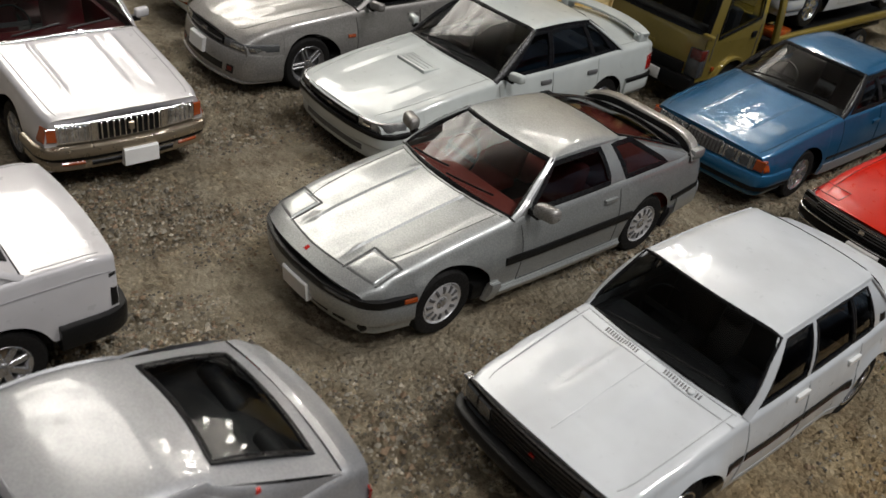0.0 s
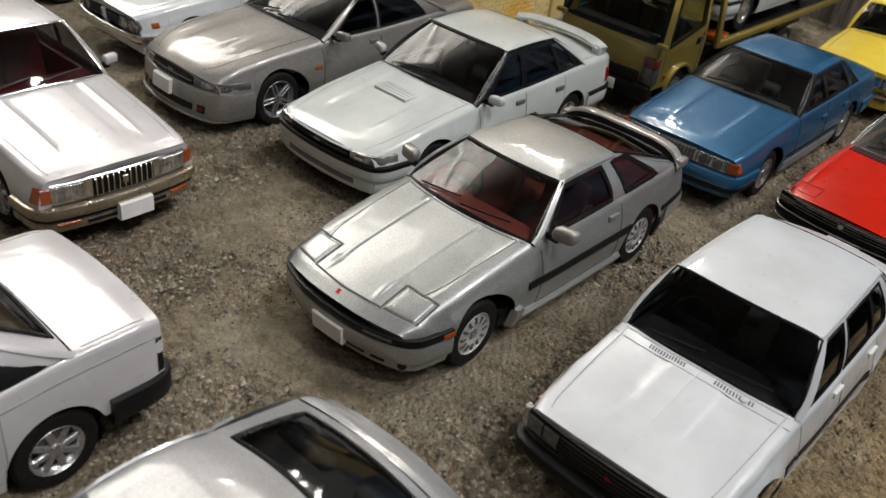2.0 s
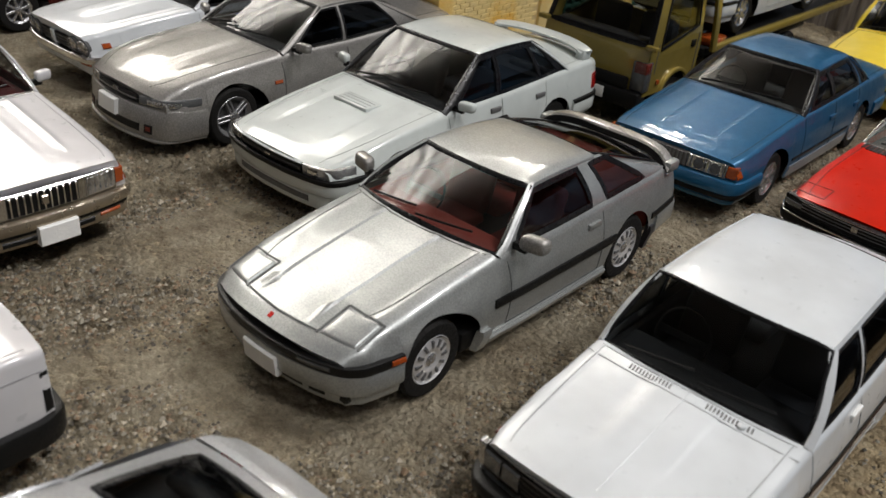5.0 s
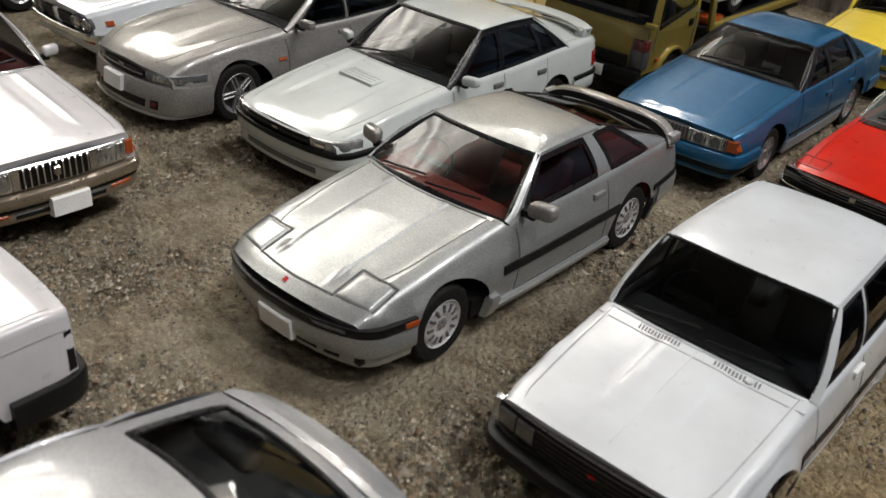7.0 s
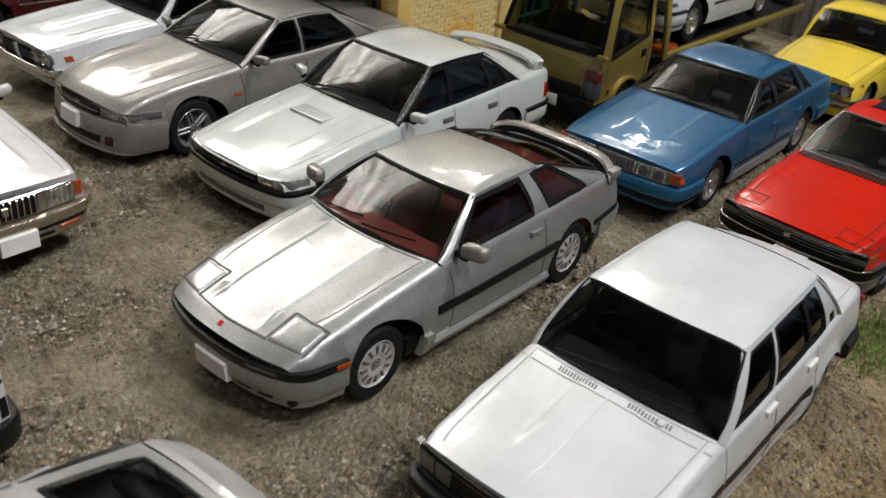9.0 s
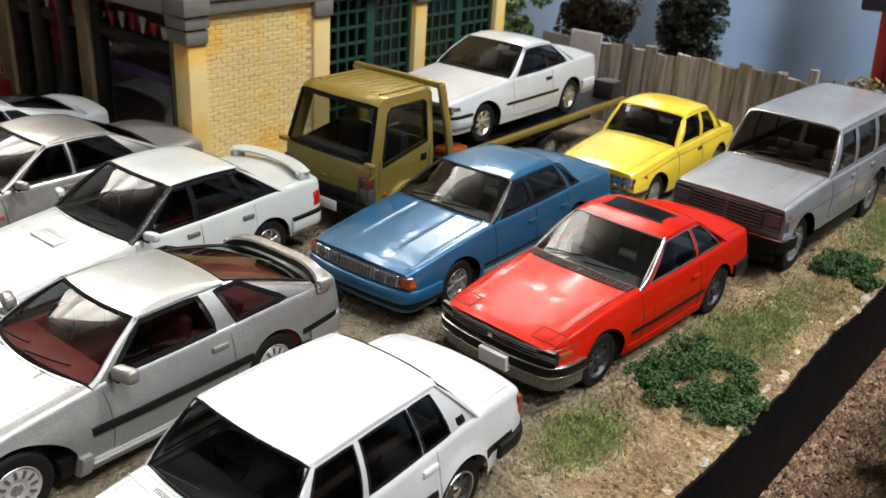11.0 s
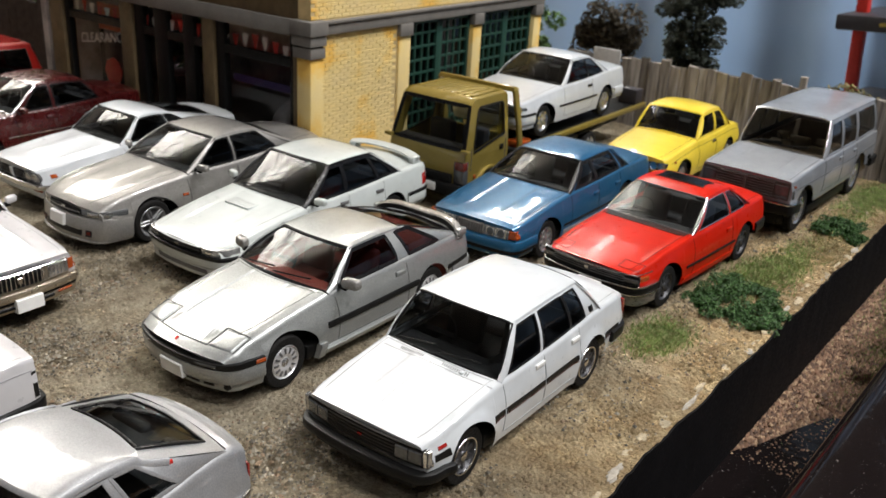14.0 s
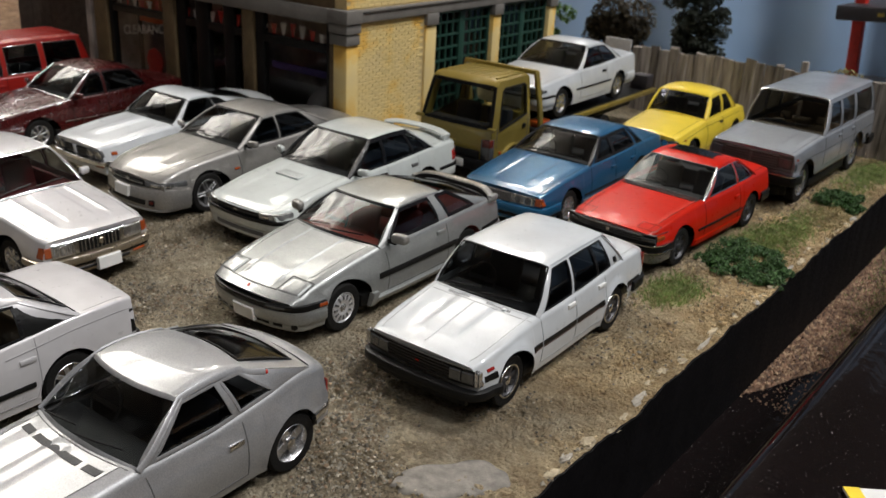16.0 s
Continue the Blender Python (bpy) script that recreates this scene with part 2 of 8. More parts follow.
# ---- cars ----
def make_wheel(parent, x, y, r, style, side, width=0.19):
    """side +1: the car's left. The wheel's face looks along side * x."""
    dark = style == "black"
    style = "steel" if dark else style
    tb = bmesh.new()
    ro = r * (0.70 if style == "spoke5" else 0.63)
    lathe(tb, [(x - side * width, ro), (x - side * width, r * 0.93), (x - side * width * 0.85, r), (x - side * width * 0.15, r), (x - side * 0.004, r * 0.94), (x, r * 0.85), (x - side * 0.006, ro * 1.03), (x - side * 0.03, ro)], 36)
    for v in tb.verts:
        v.co.y += y
        v.co.z += r
    tyre_ob = part("wheel", tb, RUBBER, parent, "black rubber tyre")
    tyre_ob.data.name = "tyre"
    rb = bmesh.new()
    d = {"steel": 0.045, "deep": 0.07}.get(style, 0.03)
    lathe(rb, [(x - side * 0.012, ro * 1.04), (x - side * 0.004, ro * 1.0), (x - side * 0.02, ro * 0.93), (x - side * d, ro * 0.86), (x - side * (d + 0.03), ro * 0.8)], 36)
    if style == "disc":
        lathe(rb, [(x - side * 0.02, ro * 0.90), (x - side * 0.006, ro * 0.62), (x - side * 0.006, ro * 0.45), (x - side * 0.02, ro * 0.32), (x - side * 0.012, ro * 0.22), (x - side * 0.012, 0.0)], 36)
    for v in rb.verts:
        v.co.y += y
        v.co.z += r
    cen = Matrix.Translation((x, y, r))
    if style in ("spoke5", "spoke8", "slot", "steel", "deep"):
        n = {"spoke5": 5, "spoke8": 8, "slot": 8, "steel": 8, "deep": 4}[style]
        for i in range(n):
            rot = cen @ Matrix.Rotation(2 * math.pi * (i + 0.3) / n, 4, "X")
            if style == "spoke5":
                for o in (-0.024, 0.024):
                    box(rb, -side * 0.05, -side * 0.012, o - 0.013, o + 0.013, ro * 0.18, ro * 0.95, 0.006, 1, rot)
            else:
                hw = {"spoke8": 0.018, "slot": 0.026, "steel": 0.03, "deep": 0.05}[style]
                box(rb, -side * (d + 0.02), -side * (d * 0.6), -hw, hw, ro * 0.2, ro * 0.9, 0.006, 1, rot)
    hub = bmesh.new()
    slots = bmesh.new()
    lathe(hub, [(x - side * 0.06, ro * 0.30), (x - side * 0.012, ro * 0.27), (x - side * 0.004, ro * 0.2), (x - side * 0.002, 0.0)], 18)
    if style == "disc":
        for i in range(12):
            rot = cen @ Matrix.Rotation(2 * math.pi * i / 12, 4, "X")
            box(slots, -side * 0.03, side * 0.001, -0.012, 0.012, ro * 0.52, ro * 0.84, 0.003, 1, rot)
    back = bmesh.new()
    lathe(back, [(x - side * 0.085, ro * 0.99), (x - side * 0.08, 0.0)], 24)
    for v in back.verts:
        v.co.y += y
        v.co.z += r
    part("rim", rb, STEEL_DARK if style == "steel" else ALLOY_GREY if style == "spoke5" else ALLOY_BRIGHT if style == "disc" else ALLOY, tyre_ob, "dark steel rim" if style == "steel" else "grey alloy rim" if style == "spoke5" else "silver alloy rim")
    for v in hub.verts:
        v.co.y += y
        v.co.z += r
    part("hub_cap", hub, STEEL_DARK if dark else CHROME if style in ("deep", "steel") else ALLOY, tyre_ob)
    if style == "disc":
        tagged(part("rim_slot", slots, SEAM, tyre_ob, "dark cooling slots of the rim"), kind="stuff")
    else:
        slots.free()
    part("wheel_back", back, SEAM, tyre_ob)
    if style == "steel" and not dark:
        ring = bmesh.new()
        lathe(ring, [(x - side * 0.014, ro * 1.07), (x + side * 0.003, ro * 1.03), (x + side * 0.001, ro * 0.95), (x - side * 0.03, ro * 0.93)], 36)
        for v in ring.verts:
            v.co.y += y
            v.co.z += r
        part("trim_ring", ring, CHROME, tyre_ob, "bright chrome trim ring")
    return tyre_ob


class Shape:
    """The outline of one car: profiles along its length (front is -y) and its sections."""

    def __init__(self, s):
        self.s = s
        self.wb, self.r = s["wb"], s["r"]
        self.yf, self.yr, self.hw = s["yf"], s["yr"], s["hw"]
        self.sill = s.get("sill", 0.2)
        self.rs = s.get("rs", 0.07)
        self.ra = s.get("ra", self.r + 0.055)
        self.crown = s.get("crown", 0.035)
        self.zm = s.get("zm", 0.5)
        self.tuck = s.get("tuck", 0.05)
        cw = s.get("corner", 0.14)
        self.wp = s.get("wp") or [(self.yf, self.hw - cw * 0.8), (self.yf + 0.15, self.hw - cw * 0.35), (self.yf + 0.6, self.hw - 0.02), (-0.3, self.hw), (1.0, self.hw), (self.yr - 0.6, self.hw - 0.02), (self.yr - 0.1, self.hw - cw * 0.4), (self.yr, self.hw - cw * 0.8)]
        self.kf, self.kr, self.kc = s.get("kf", 0.12), s.get("kr", 0.08), s.get("kc", 0.10)
        self.nf = max(0.35, -self.wb / 2 - self.ra - self.yf)
        self.nr = max(0.35, self.yr - self.wb / 2 - self.ra)
        # bonnet relief: height over the share of the half width (0 middle, 1 edge)
        self.relief = s.get("relief", [(0, 0), (1, 0)])
        self.fr = sorted({round(k / 9, 3) for k in range(10)} | {q for q, _ in self.relief}, reverse=True)[1:]

    def top(self, y):
        return piece(self.s["top"], y, 0.045)

    def w(self, y):
        return piece(self.wp, y, 0.05)

    def bottom(self, y):
        b = self.sill
        if y < -self.wb / 2 - self.ra * 0.9:
            b = max(b, self.s.get("chin", 0.24))
        if y > self.wb / 2 + self.ra * 0.9:
            b = max(b, self.s.get("tailz", 0.3))
        for c in (-self.wb / 2, self.wb / 2):
            d = abs(y - c)
            if d < self.ra:
                b = max(b, self.r + math.sqrt(self.ra ** 2 - d ** 2))
        return b

    def side(self, y, z):
        """Half the width at height z."""
        w, t = self.w(y), self.top(y) - self.rs
        if z > self.zm:
            q = (z - self.zm) / max(0.1, t - self.zm)
            x = w - self.tuck * q * q
        else:
            q = (self.zm - z) / max(0.1, self.zm - 0.15)
            x = w - self.tuck * 0.8 * q * q
        fl = self.s.get("flare", 0.0)
        if fl:
            for c in (-self.wb / 2, self.wb / 2):
                d = math.hypot(y - c, z - self.r) - self.ra
                if d < 0.09:
                    x += fl * max(0, 1 - max(d, 0) / 0.09) ** 0.8
        return x

    def roofz(self, x, y):
        xs = self.side(y, self.top(y) - self.rs) - self.rs
        q = min(1, abs(x) / max(0.05, xs))
        z = self.top(y) + self.crown * (1 - q * q)
        h0, h1 = self.yf + self.s.get("rel0", 0.30), self.s["ws"][0]
        if h0 < y < h1:
            fade = min(1, (y - h0) / self.s.get("relf", 0.22)) * min(1, (h1 - y) / 0.08)
            for (a, p), (b, r) in zip(self.relief, self.relief[1:]):
                if a <= q <= b:
                    z += fade * (p + (r - p) * (q - a) / max(1e-6, b - a))
                    break
        return z

    def section(self, y):
        zb, zt = self.bottom(y), self.top(y) - self.rs
        zb = min(zb, zt - 0.02)
        pts = []
        for k in range(7):
            z = zb + (zt - zb) * k / 6
            pts.append((self.side(y, z), z))
        xs = pts[-1][0]
        for k in range(1, 5):
            a = math.pi / 2 * k / 4
            pts.append((xs - self.rs * (1 - math.cos(a)), zt + self.rs * math.sin(a)))
        for q in self.fr:
            x = (xs - self.rs) * q
            pts.append((x, self.roofz(x, y)))
        return pts

    def warp(self, co):
        x, y, z = co
        q = min(1.0, abs(x) / self.hw)
        tf = max(0.0, 1 - (y - self.yf) / (self.nf + 0.12))
        tr = max(0.0, 1 - (self.yr - y) / (self.nr + 0.08))
        ya = self.s["ws"][0]
        g = math.exp(-((y - ya) / 0.33) ** 2)
        y += self.kf * min(tf, 1.15) * q ** 2.4 - self.kr * min(tr, 1.15) * q ** 2.4 + self.kc * g * (q ** 2)
        y += self.s.get("rake", 0.0) * min(tf, 1.1) * (z - 0.5)
        return Vector((x, y, z))


def car(kind, x, y, rz, label, category, s, group="parked model cars"):
    sh = Shape(s)
    W = sh.warp
    ob = root(kind, x, y, s.get("lift", 0.0), rz, label, category, group)
    if s.get("pitch"):
        ob.matrix_world = ob.matrix_world @ pose(0, 0, 0, s["pitch"], 0, 0)
    col = s["paint"]
    ya, yb = s["ws"]
    yc, yd = s["bl"]
    xr, zr = s["roof"]
    doors = s["doors"]
    # body shell in lengthwise slices; the cabin's opening stays free
    ys = set(np.linspace(sh.yf, sh.yr, 92).round(4))
    for c in (-sh.wb / 2, sh.wb / 2):
        ys |= {round(c + sh.ra * k, 4) for k in (-1.002, -0.998, -0.97, -0.92, 0.92, 0.97, 0.998, 1.002)}
    ys |= {ya, yd} | {round(v, 4) for d in doors for v in d}
    ys = sorted(ys)
    half = [sh.section(v) for v in ys]
    n = len(half[0])
    regions = {}

    def add(key, quad):
        bm, vm = regions.setdefault(key, (bmesh.new(), {}))
        vs = []
        for p in quad:
            k = tuple(round(c, 5) for c in p)
            if k not in vm:
                vm[k] = bm.verts.new(p)
            vs.append(vm[k])
        if len(set(vs)) > 2:
            u = []
            [u.append(v) for v in vs if v not in u]
            try:
                bm.faces.new(u)
            except ValueError:
                pass

    for sg in (1, -1):
        for i in range(len(ys) - 1):
            y0, y1 = ys[i], ys[i + 1]
            ym = (y0 + y1) / 2
            for j in range(n - 1):
                a, b, c, d = half[i][j], half[i][j + 1], half[i + 1][j + 1], half[i + 1][j]
                if j >= 9 and ya < ym < yd:
                    continue
                key = "body"
                if j >= 10 and sh.yf + s.get("hood0", 0.06) < ym < ya - 0.03:
                    key = "hood"
                elif j >= 10 and yd + 0.05 < ym < sh.yr - 0.08:
                    key = "trunk_lid"
                elif 1 <= j < 9:
                    for q, (d0, d1) in enumerate(doors):
                        if d0 < ym < d1:
                            key = ("door", sg, q)
                add(key, [(sg * a[0], y0, a[1]), (sg * b[0], y0, b[1]), (sg * c[0], y1, c[1]), (sg * d[0], y1, d[1])])
    bm = regions["body"][0]
    for i, fl in ((0, 1), (-1, -1)):
        sec = half[i]
        ring = [(p[0], ys[i], p[1]) for p in sec] + [(-p[0], ys[i], p[1]) for p in sec[::-1][1:]]
        bm.faces.new([bm.verts.new(p) for p in ring])
    for key, (b, _) in regions.items():
        if key == "body":
            part("body", b, col, ob, warp=W)
    door_obs = {}
    for key, (b, _) in regions.items():
        if key == "body":
            continue
        nm = key if isinstance(key, str) else "door"
        o = part(nm, b, col, ob, warp=W)
        if nm == "door":
            door_obs[key] = o
    # underside
    ub = bmesh.new()
    box(ub, -sh.hw + 0.26, sh.hw - 0.26, sh.yf + 0.12, sh.yr - 0.15, 0.2, 0.5, 0.03)
    box(ub, -sh.hw + 0.08, sh.hw - 0.08, -sh.wb / 2 + sh.ra, sh.wb / 2 - sh.ra, 0.17, 0.34, 0.02)
    box(ub, -sh.hw + 0.16, sh.hw - 0.16, sh.yf + 0.14, -sh.wb / 2 - sh.ra, 0.22, 0.42, 0.02)
    box(ub, -sh.hw + 0.14, sh.hw - 0.14, sh.wb / 2 + sh.ra, sh.yr - 0.15, 0.26, 0.5, 0.02)
    part("underside", ub, BLACK, ob)
    # wheels
    for yy in (-sh.wb / 2, sh.wb / 2):
        for sg in (1, -1):
            make_wheel(ob, sg * (sh.w(yy) - s.get("inset", 0.03)), yy, sh.r, s["wheel"], sg)

    # seams between the panels
    def on_side(yv, z, sg):
        return (sg * (sh.side(yv, z) + 0.001), yv, z)

    def side_strip(name, y0, y1, zf, wid, th, mat, label="", both=True, up=None):
        for sg in ((1, -1) if both else (1,)):
            b = bmesh.new()
            k = max(2, int((y1 - y0) / 0.08))
            pts = [on_side(y0 + (y1 - y0) * i / k, zf(y0 + (y1 - y0) * i / k), sg) for i in range(k + 1)]
            ribbon(b, pts, wid, th, (sg, 0, 0.1))
            part(name, b, mat, ob, label, warp=W)

    for sg in (1, -1):
        for q, (d0, d1) in enumerate(doors):
            b = bmesh.new()
            lo = sh.sill + 0.09
            low = lambda ye: max(lo, sh.bottom(ye) + 0.01)
            pts = [(d0, low(d0) + (sh.top(d0) - sh.rs * 0.5 - low(d0)) * i / 8) for i in range(8, -1, -1)]
            pts += [(ye, low(ye)) for ye in np.linspace(d0, d1, 14)[1:-1]]
            pts += [(d1, low(d1) + (sh.top(d1) - sh.rs * 0.5 - low(d1)) * i / 8) for i in range(9)]
            ribbon(b, [on_side(a, z, sg) for a, z in pts], 0.010, 0.003, (sg, 0, 0))
            part("panel_gap", b, gap_of(col), door_obs.get(("door", sg, q), ob), warp=W)
            hb = bmesh.new()
            hy, hz = d1 - s.get("hdy", 0.13), s.get("hz", 0.74)
            hx = sh.side(hy, hz)
            box(hb, sg * hx - 0.012, sg * hx + 0.018, hy - 0.085, hy + 0.085, hz - 0.026, hz + 0.026, 0.008)
            part("door_handle", hb, s.get("handle", col), door_obs.get(("door", sg, q), ob), warp=W)
    hx = sh.w(ya) - sh.rs - 0.07
    edge = lambda v: sh.side(v, sh.top(v)) - sh.rs - 0.015
    lines = [[(sg * edge(v), v, sh.roofz(edge(v), v)) for v in np.linspace(sh.yf + s.get("hood0", 0.06) + 0.02, ya - 0.04, 16)] for sg in (1, -1)]
    if yd < sh.yr - 0.4:
        lines += [[(sg * edge(v), v, sh.roofz(edge(v), v)) for v in np.linspace(yd + 0.06, sh.yr - 0.1, 10)] for sg in (1, -1)]
    lines.append([(q * hx, ya - 0.035, sh.roofz(q * hx, ya - 0.035)) for q in np.linspace(-1, 1, 15)])
    for ln in lines:
        b = bmesh.new()
        ribbon(b, ln, 0.009, 0.003, (0, 0, 1))
        part("panel_gap", b, gap_of(col), ob, warp=W)

    # greenhouse
    belt = lambda v: sh.top(v) - 0.012
    xb = lambda v: sh.side(v, sh.top(v) - sh.rs) - s.get("inb", 0.035)
    zrail = zr - s.get("rail", 0.05)
    zrail2 = zrail - s.get("drop", 0.03)

    def rail(v):
        q = min(1, max(0, (v - yb) / max(0.01, yc - yb)))
        return Vector((xr - s.get("xin", 0.03) * q * q, v, zrail + (zrail2 - zrail) * q * q + s.get("rarch", 0.025) * math.sin(math.pi * q)))

    def sidept(y_bot, y_top, t, sg):
        p0 = Vector((xb(min(max(y_bot, ya), yd)), y_bot, belt(y_bot)))
        p1 = rail(y_top)
        p = p0.lerp(p1, t)
        p.x += 0.035 * 4 * t * (1 - t)
        p.x *= sg
        return p

    cols = [(ya, yb)] + s["cols"] + [(yd, yc)]
    t0, t1 = s.get("tl", 0.06), s.get("th", 0.9)
    for sg in (1, -1):
        pb = bmesh.new()
        for i in range(len(cols) - 1):
            a, c = cols[i], cols[i + 1]
            win = i % 2 == 1
            for u0, u1 in ((0, t0), (t0, t1), (t1, 1)):
                if win and (u0, u1) == (t0, t1):
                    continue
                rows = []
                for k in range(5):
                    t = u0 + (u1 - u0) * k / 4
                    rows.append([sidept(a[0] + (c[0] - a[0]) * m / 4, a[1] + (c[1] - a[1]) * m / 4, t, sg) for m in range(5)])
                grid(pb, rows)
        bmesh.ops.remove_doubles(pb, verts=pb.verts, dist=0.001)
        part("window_frame", pb, s.get("pillar", col), ob, warp=W)
        for i in range(1, len(cols) - 1, 2):
            a, c = cols[i], cols[i + 1]
            rows = []
            for k in range(5):
                t = t0 + (t1 - t0) * k / 4
                rows.append([sidept(a[0] + (c[0] - a[0]) * m / 5, a[1] + (c[1] - a[1]) * m / 5, t, sg) - Vector((sg * 0.012, 0, 0)) for m in range(6)])
            gb = bmesh.new()
            grid(gb, rows)
            o = part("side_window", gb, s.get("sglass", GLASS_DARK), ob, "dark clear plastic window", warp=W)
            loop = [sidept(a[0] + (c[0] - a[0]) * m / 6, a[1] + (c[1] - a[1]) * m / 6, t0, sg) for m in range(6)]
            loop += [sidept(c[0], c[1], t0 + (t1 - t0) * k / 5, sg) for k in range(5)]
            loop += [sidept(c[0] + (a[0] - c[0]) * m / 6, c[1] + (a[1] - c[1]) * m / 6, t1, sg) for m in range(6)]
            loop += [sidept(a[0], a[1], t1 + (t0 - t1) * k / 5, sg) for k in range(5)]
            tb = bmesh.new()
            ribbon(tb, loop, s.get("trimw", 0.03), 0.006, (sg, 0, 0.3), True)
            part("window_trim", tb, s.get("trim", TRIM_BLACK), o, warp=W)
    # roof
    ends = (yb, yc)
    rows = []
    rc = s.get("rcrown", 0.035)
    for v in np.linspace(yb - 0.02, yc + 0.02, 22):
        vv = min(max(v, yb), yc)
        p = rail(vv)
        row = []
        for q in np.linspace(-1, 1, 25):
            aq = abs(q)
            zz = p.z + (zr - zrail) * (1 - aq ** 6) ** 0.5 + rc * 0.5 * (1 - q * q)
            bow = s.get("bow", 0.05) * (1 - q * q)
            e0 = max(0, 1 - (v - yb) / 0.5)
            e1 = max(0, 1 - (yc - v) / 0.5)
            yy = v - bow * e0 + bow * 0.6 * e1
            zz -= s.get("redge", 0.035) * (e0 ** 3) * (1 - aq ** 8) + s.get("redge", 0.035) * 0.8 * (e1 ** 3) * (1 - aq ** 8)
            row.append((q * (p.x + 0.012), yy, zz))
        rows.append(row)
    rb = bmesh.new()
    grid(rb, rows)
    part("roof", rb, s.get("roofpaint", col), ob, smooth=50)
    front_edge, back_edge = rows[0], rows[-1]

    def pane(name, lo, hi, bulge, mat, border, bw, nm):
        m = len(lo)
        rws = []
        for k in range(9):
            t = k / 8
            row = []
            for i in range(m):
                p = Vector(lo[i]).lerp(Vector(hi[i]), t)
                q = i / (m - 1) * 2 - 1
                p += Vector(nm) * bulge * 4 * t * (1 - t) * (1 - 0.5 * q * q)
                row.append(p)
            rws.append(row)
        gb = bmesh.new()
        grid(gb, rws)
        o = part(name, gb, mat, ob, "clear plastic window" if mat is GLASS else "dark clear plastic window", smooth=60)
        loop = list(rws[0]) + [r[-1] for r in rws[1:-1]] + list(rws[-1][::-1]) + [r[0] for r in rws[-2:0:-1]]
        tb = bmesh.new()
        ribbon(tb, loop, bw, 0.012, nm, True)
        part("window_trim", tb, border, o, smooth=60)
        return rws

    m = 17
    lo = [W(Vector((q * (xb(ya) - 0.01), ya + 0.01, sh.roofz(q * xb(ya), ya) + 0.01 - 0.02 * abs(q)))) for q in np.linspace(-1, 1, m)]
    hi = [Vector(front_edge[int(round((q + 1) / 2 * 24))]) - Vector((0, 0, 0.012)) for q in np.linspace(-1, 1, m)]
    pane("windscreen", lo, hi, s.get("wsb", 0.03), s.get("wglass", GLASS), s.get("wtrim", TRIM_BLACK), s.get("wtw", 0.045), (0, -0.7, 0.7))
    lo2 = [W(Vector((q * (xb(yd) - 0.01), yd - 0.01, sh.roofz(q * xb(yd), yd) + 0.01 - 0.02 * abs(q)))) for q in np.linspace(-1, 1, m)]
    hi2 = [Vector(back_edge[int(round((q + 1) / 2 * 24))]) - Vector((0, 0, 0.012)) for q in np.linspace(-1, 1, m)]
    if s.get("blin"):
        # fastback: body-coloured frame round a smaller glass
        i0 = s["blin"]
        cr = lambda a, b, t: [Vector(p).lerp(Vector(q), t) for p, q in zip(a, b)]
        fb = bmesh.new()
        nt = 8
        full = [cr(lo2, hi2, t) for t in (0, i0[0], i0[1], 1)]
        for k in range(3):
            for qa, qb_ in ((0, i0[2]), (i0[2], m - 1 - i0[2]), (m - 1 - i0[2], m - 1)):
                if k == 1 and qa == i0[2]:
                    continue
                grid(fb, [full[k][qa:qb_ + 1], full[k + 1][qa:qb_ + 1]])
        part("tailgate", fb, col, ob)
        lo2, hi2 = full[1][i0[2]:m - i0[2]], full[2][i0[2]:m - i0[2]]
    pane("rear_window", lo2, hi2, s.get("blb", 0.03), s.get("bglass", GLASS), s.get("btrim", TRIM_BLACK), s.get("btw", 0.04), (0, 0.5, 0.8))
    # A pillars and drip rails over the joints
    for sg in (1, -1):
        ab = bmesh.new()
        pts = [W(sidept(ya, yb, t, sg)) for t in np.linspace(0, 1, 8)]
        ribbon(ab, pts, s.get("apw", 0.05), 0.012, (sg * 0.7, -0.6, 0.4))
        part("a_pillar", ab, s.get("apil", s.get("pillar", col)), ob)
        if not s.get("fast"):
            cb = bmesh.new()
            pts = [W(sidept(yd, yc, t, sg)) for t in np.linspace(0, 1, 8)]
            ribbon(cb, pts, 0.05, 0.010, (sg * 0.7, 0.6, 0.4))
            part("c_pillar", cb, col, ob)
        db = bmesh.new()
        pts = [rail(v) for v in np.linspace(yb, yc, 12)]
        ribbon(db, [(sg * (p.x + 0.008), p.y, p.z) for p in pts], 0.022, 0.007, (sg, 0, 0.5))
        part("drip_rail", db, s.get("drail", col), ob)
    # wipers
    for off in (-0.28, 0.25):
        wb_ = bmesh.new()
        pts = []
        for k in range(6):
            t = k / 5
            qx = off + 0.34 * (t - 0.5) * 1.4
            f = 0.05 + 0.10 * t
            i = int(round((qx / xb(ya) + 1) / 2 * (m - 1)))
            i = min(m - 1, max(0, i))
            p = Vector(lo[i]).lerp(Vector(hi[i]), f)
            p.x = qx
            pts.append(p + Vector((0, -0.02, 0.03)))
        ribbon(wb_, pts, 0.016, 0.012, (0, -0.7, 0.7))
        part("wiper", wb_, BLACK, ob)
    # cabin
    ic = s.get("inside", IN_BLACK)
    tub = bmesh.new()
    wi = xb(0) - 0.05
    fl = 0.34
    box(tub, -wi, wi, ya + 0.02, yd - 0.05, fl - 0.04, fl)
    for sg in (1, -1):
        box(tub, sg * wi - 0.03, sg * wi + 0.03, ya + 0.1, yd - 0.1, fl, sh.top(0) - 0.06, 0.015)
    box(tub, -wi, wi, ya + 0.06, ya + 0.45, 0.5, sh.top(ya) - 0.03, 0.07, 3)
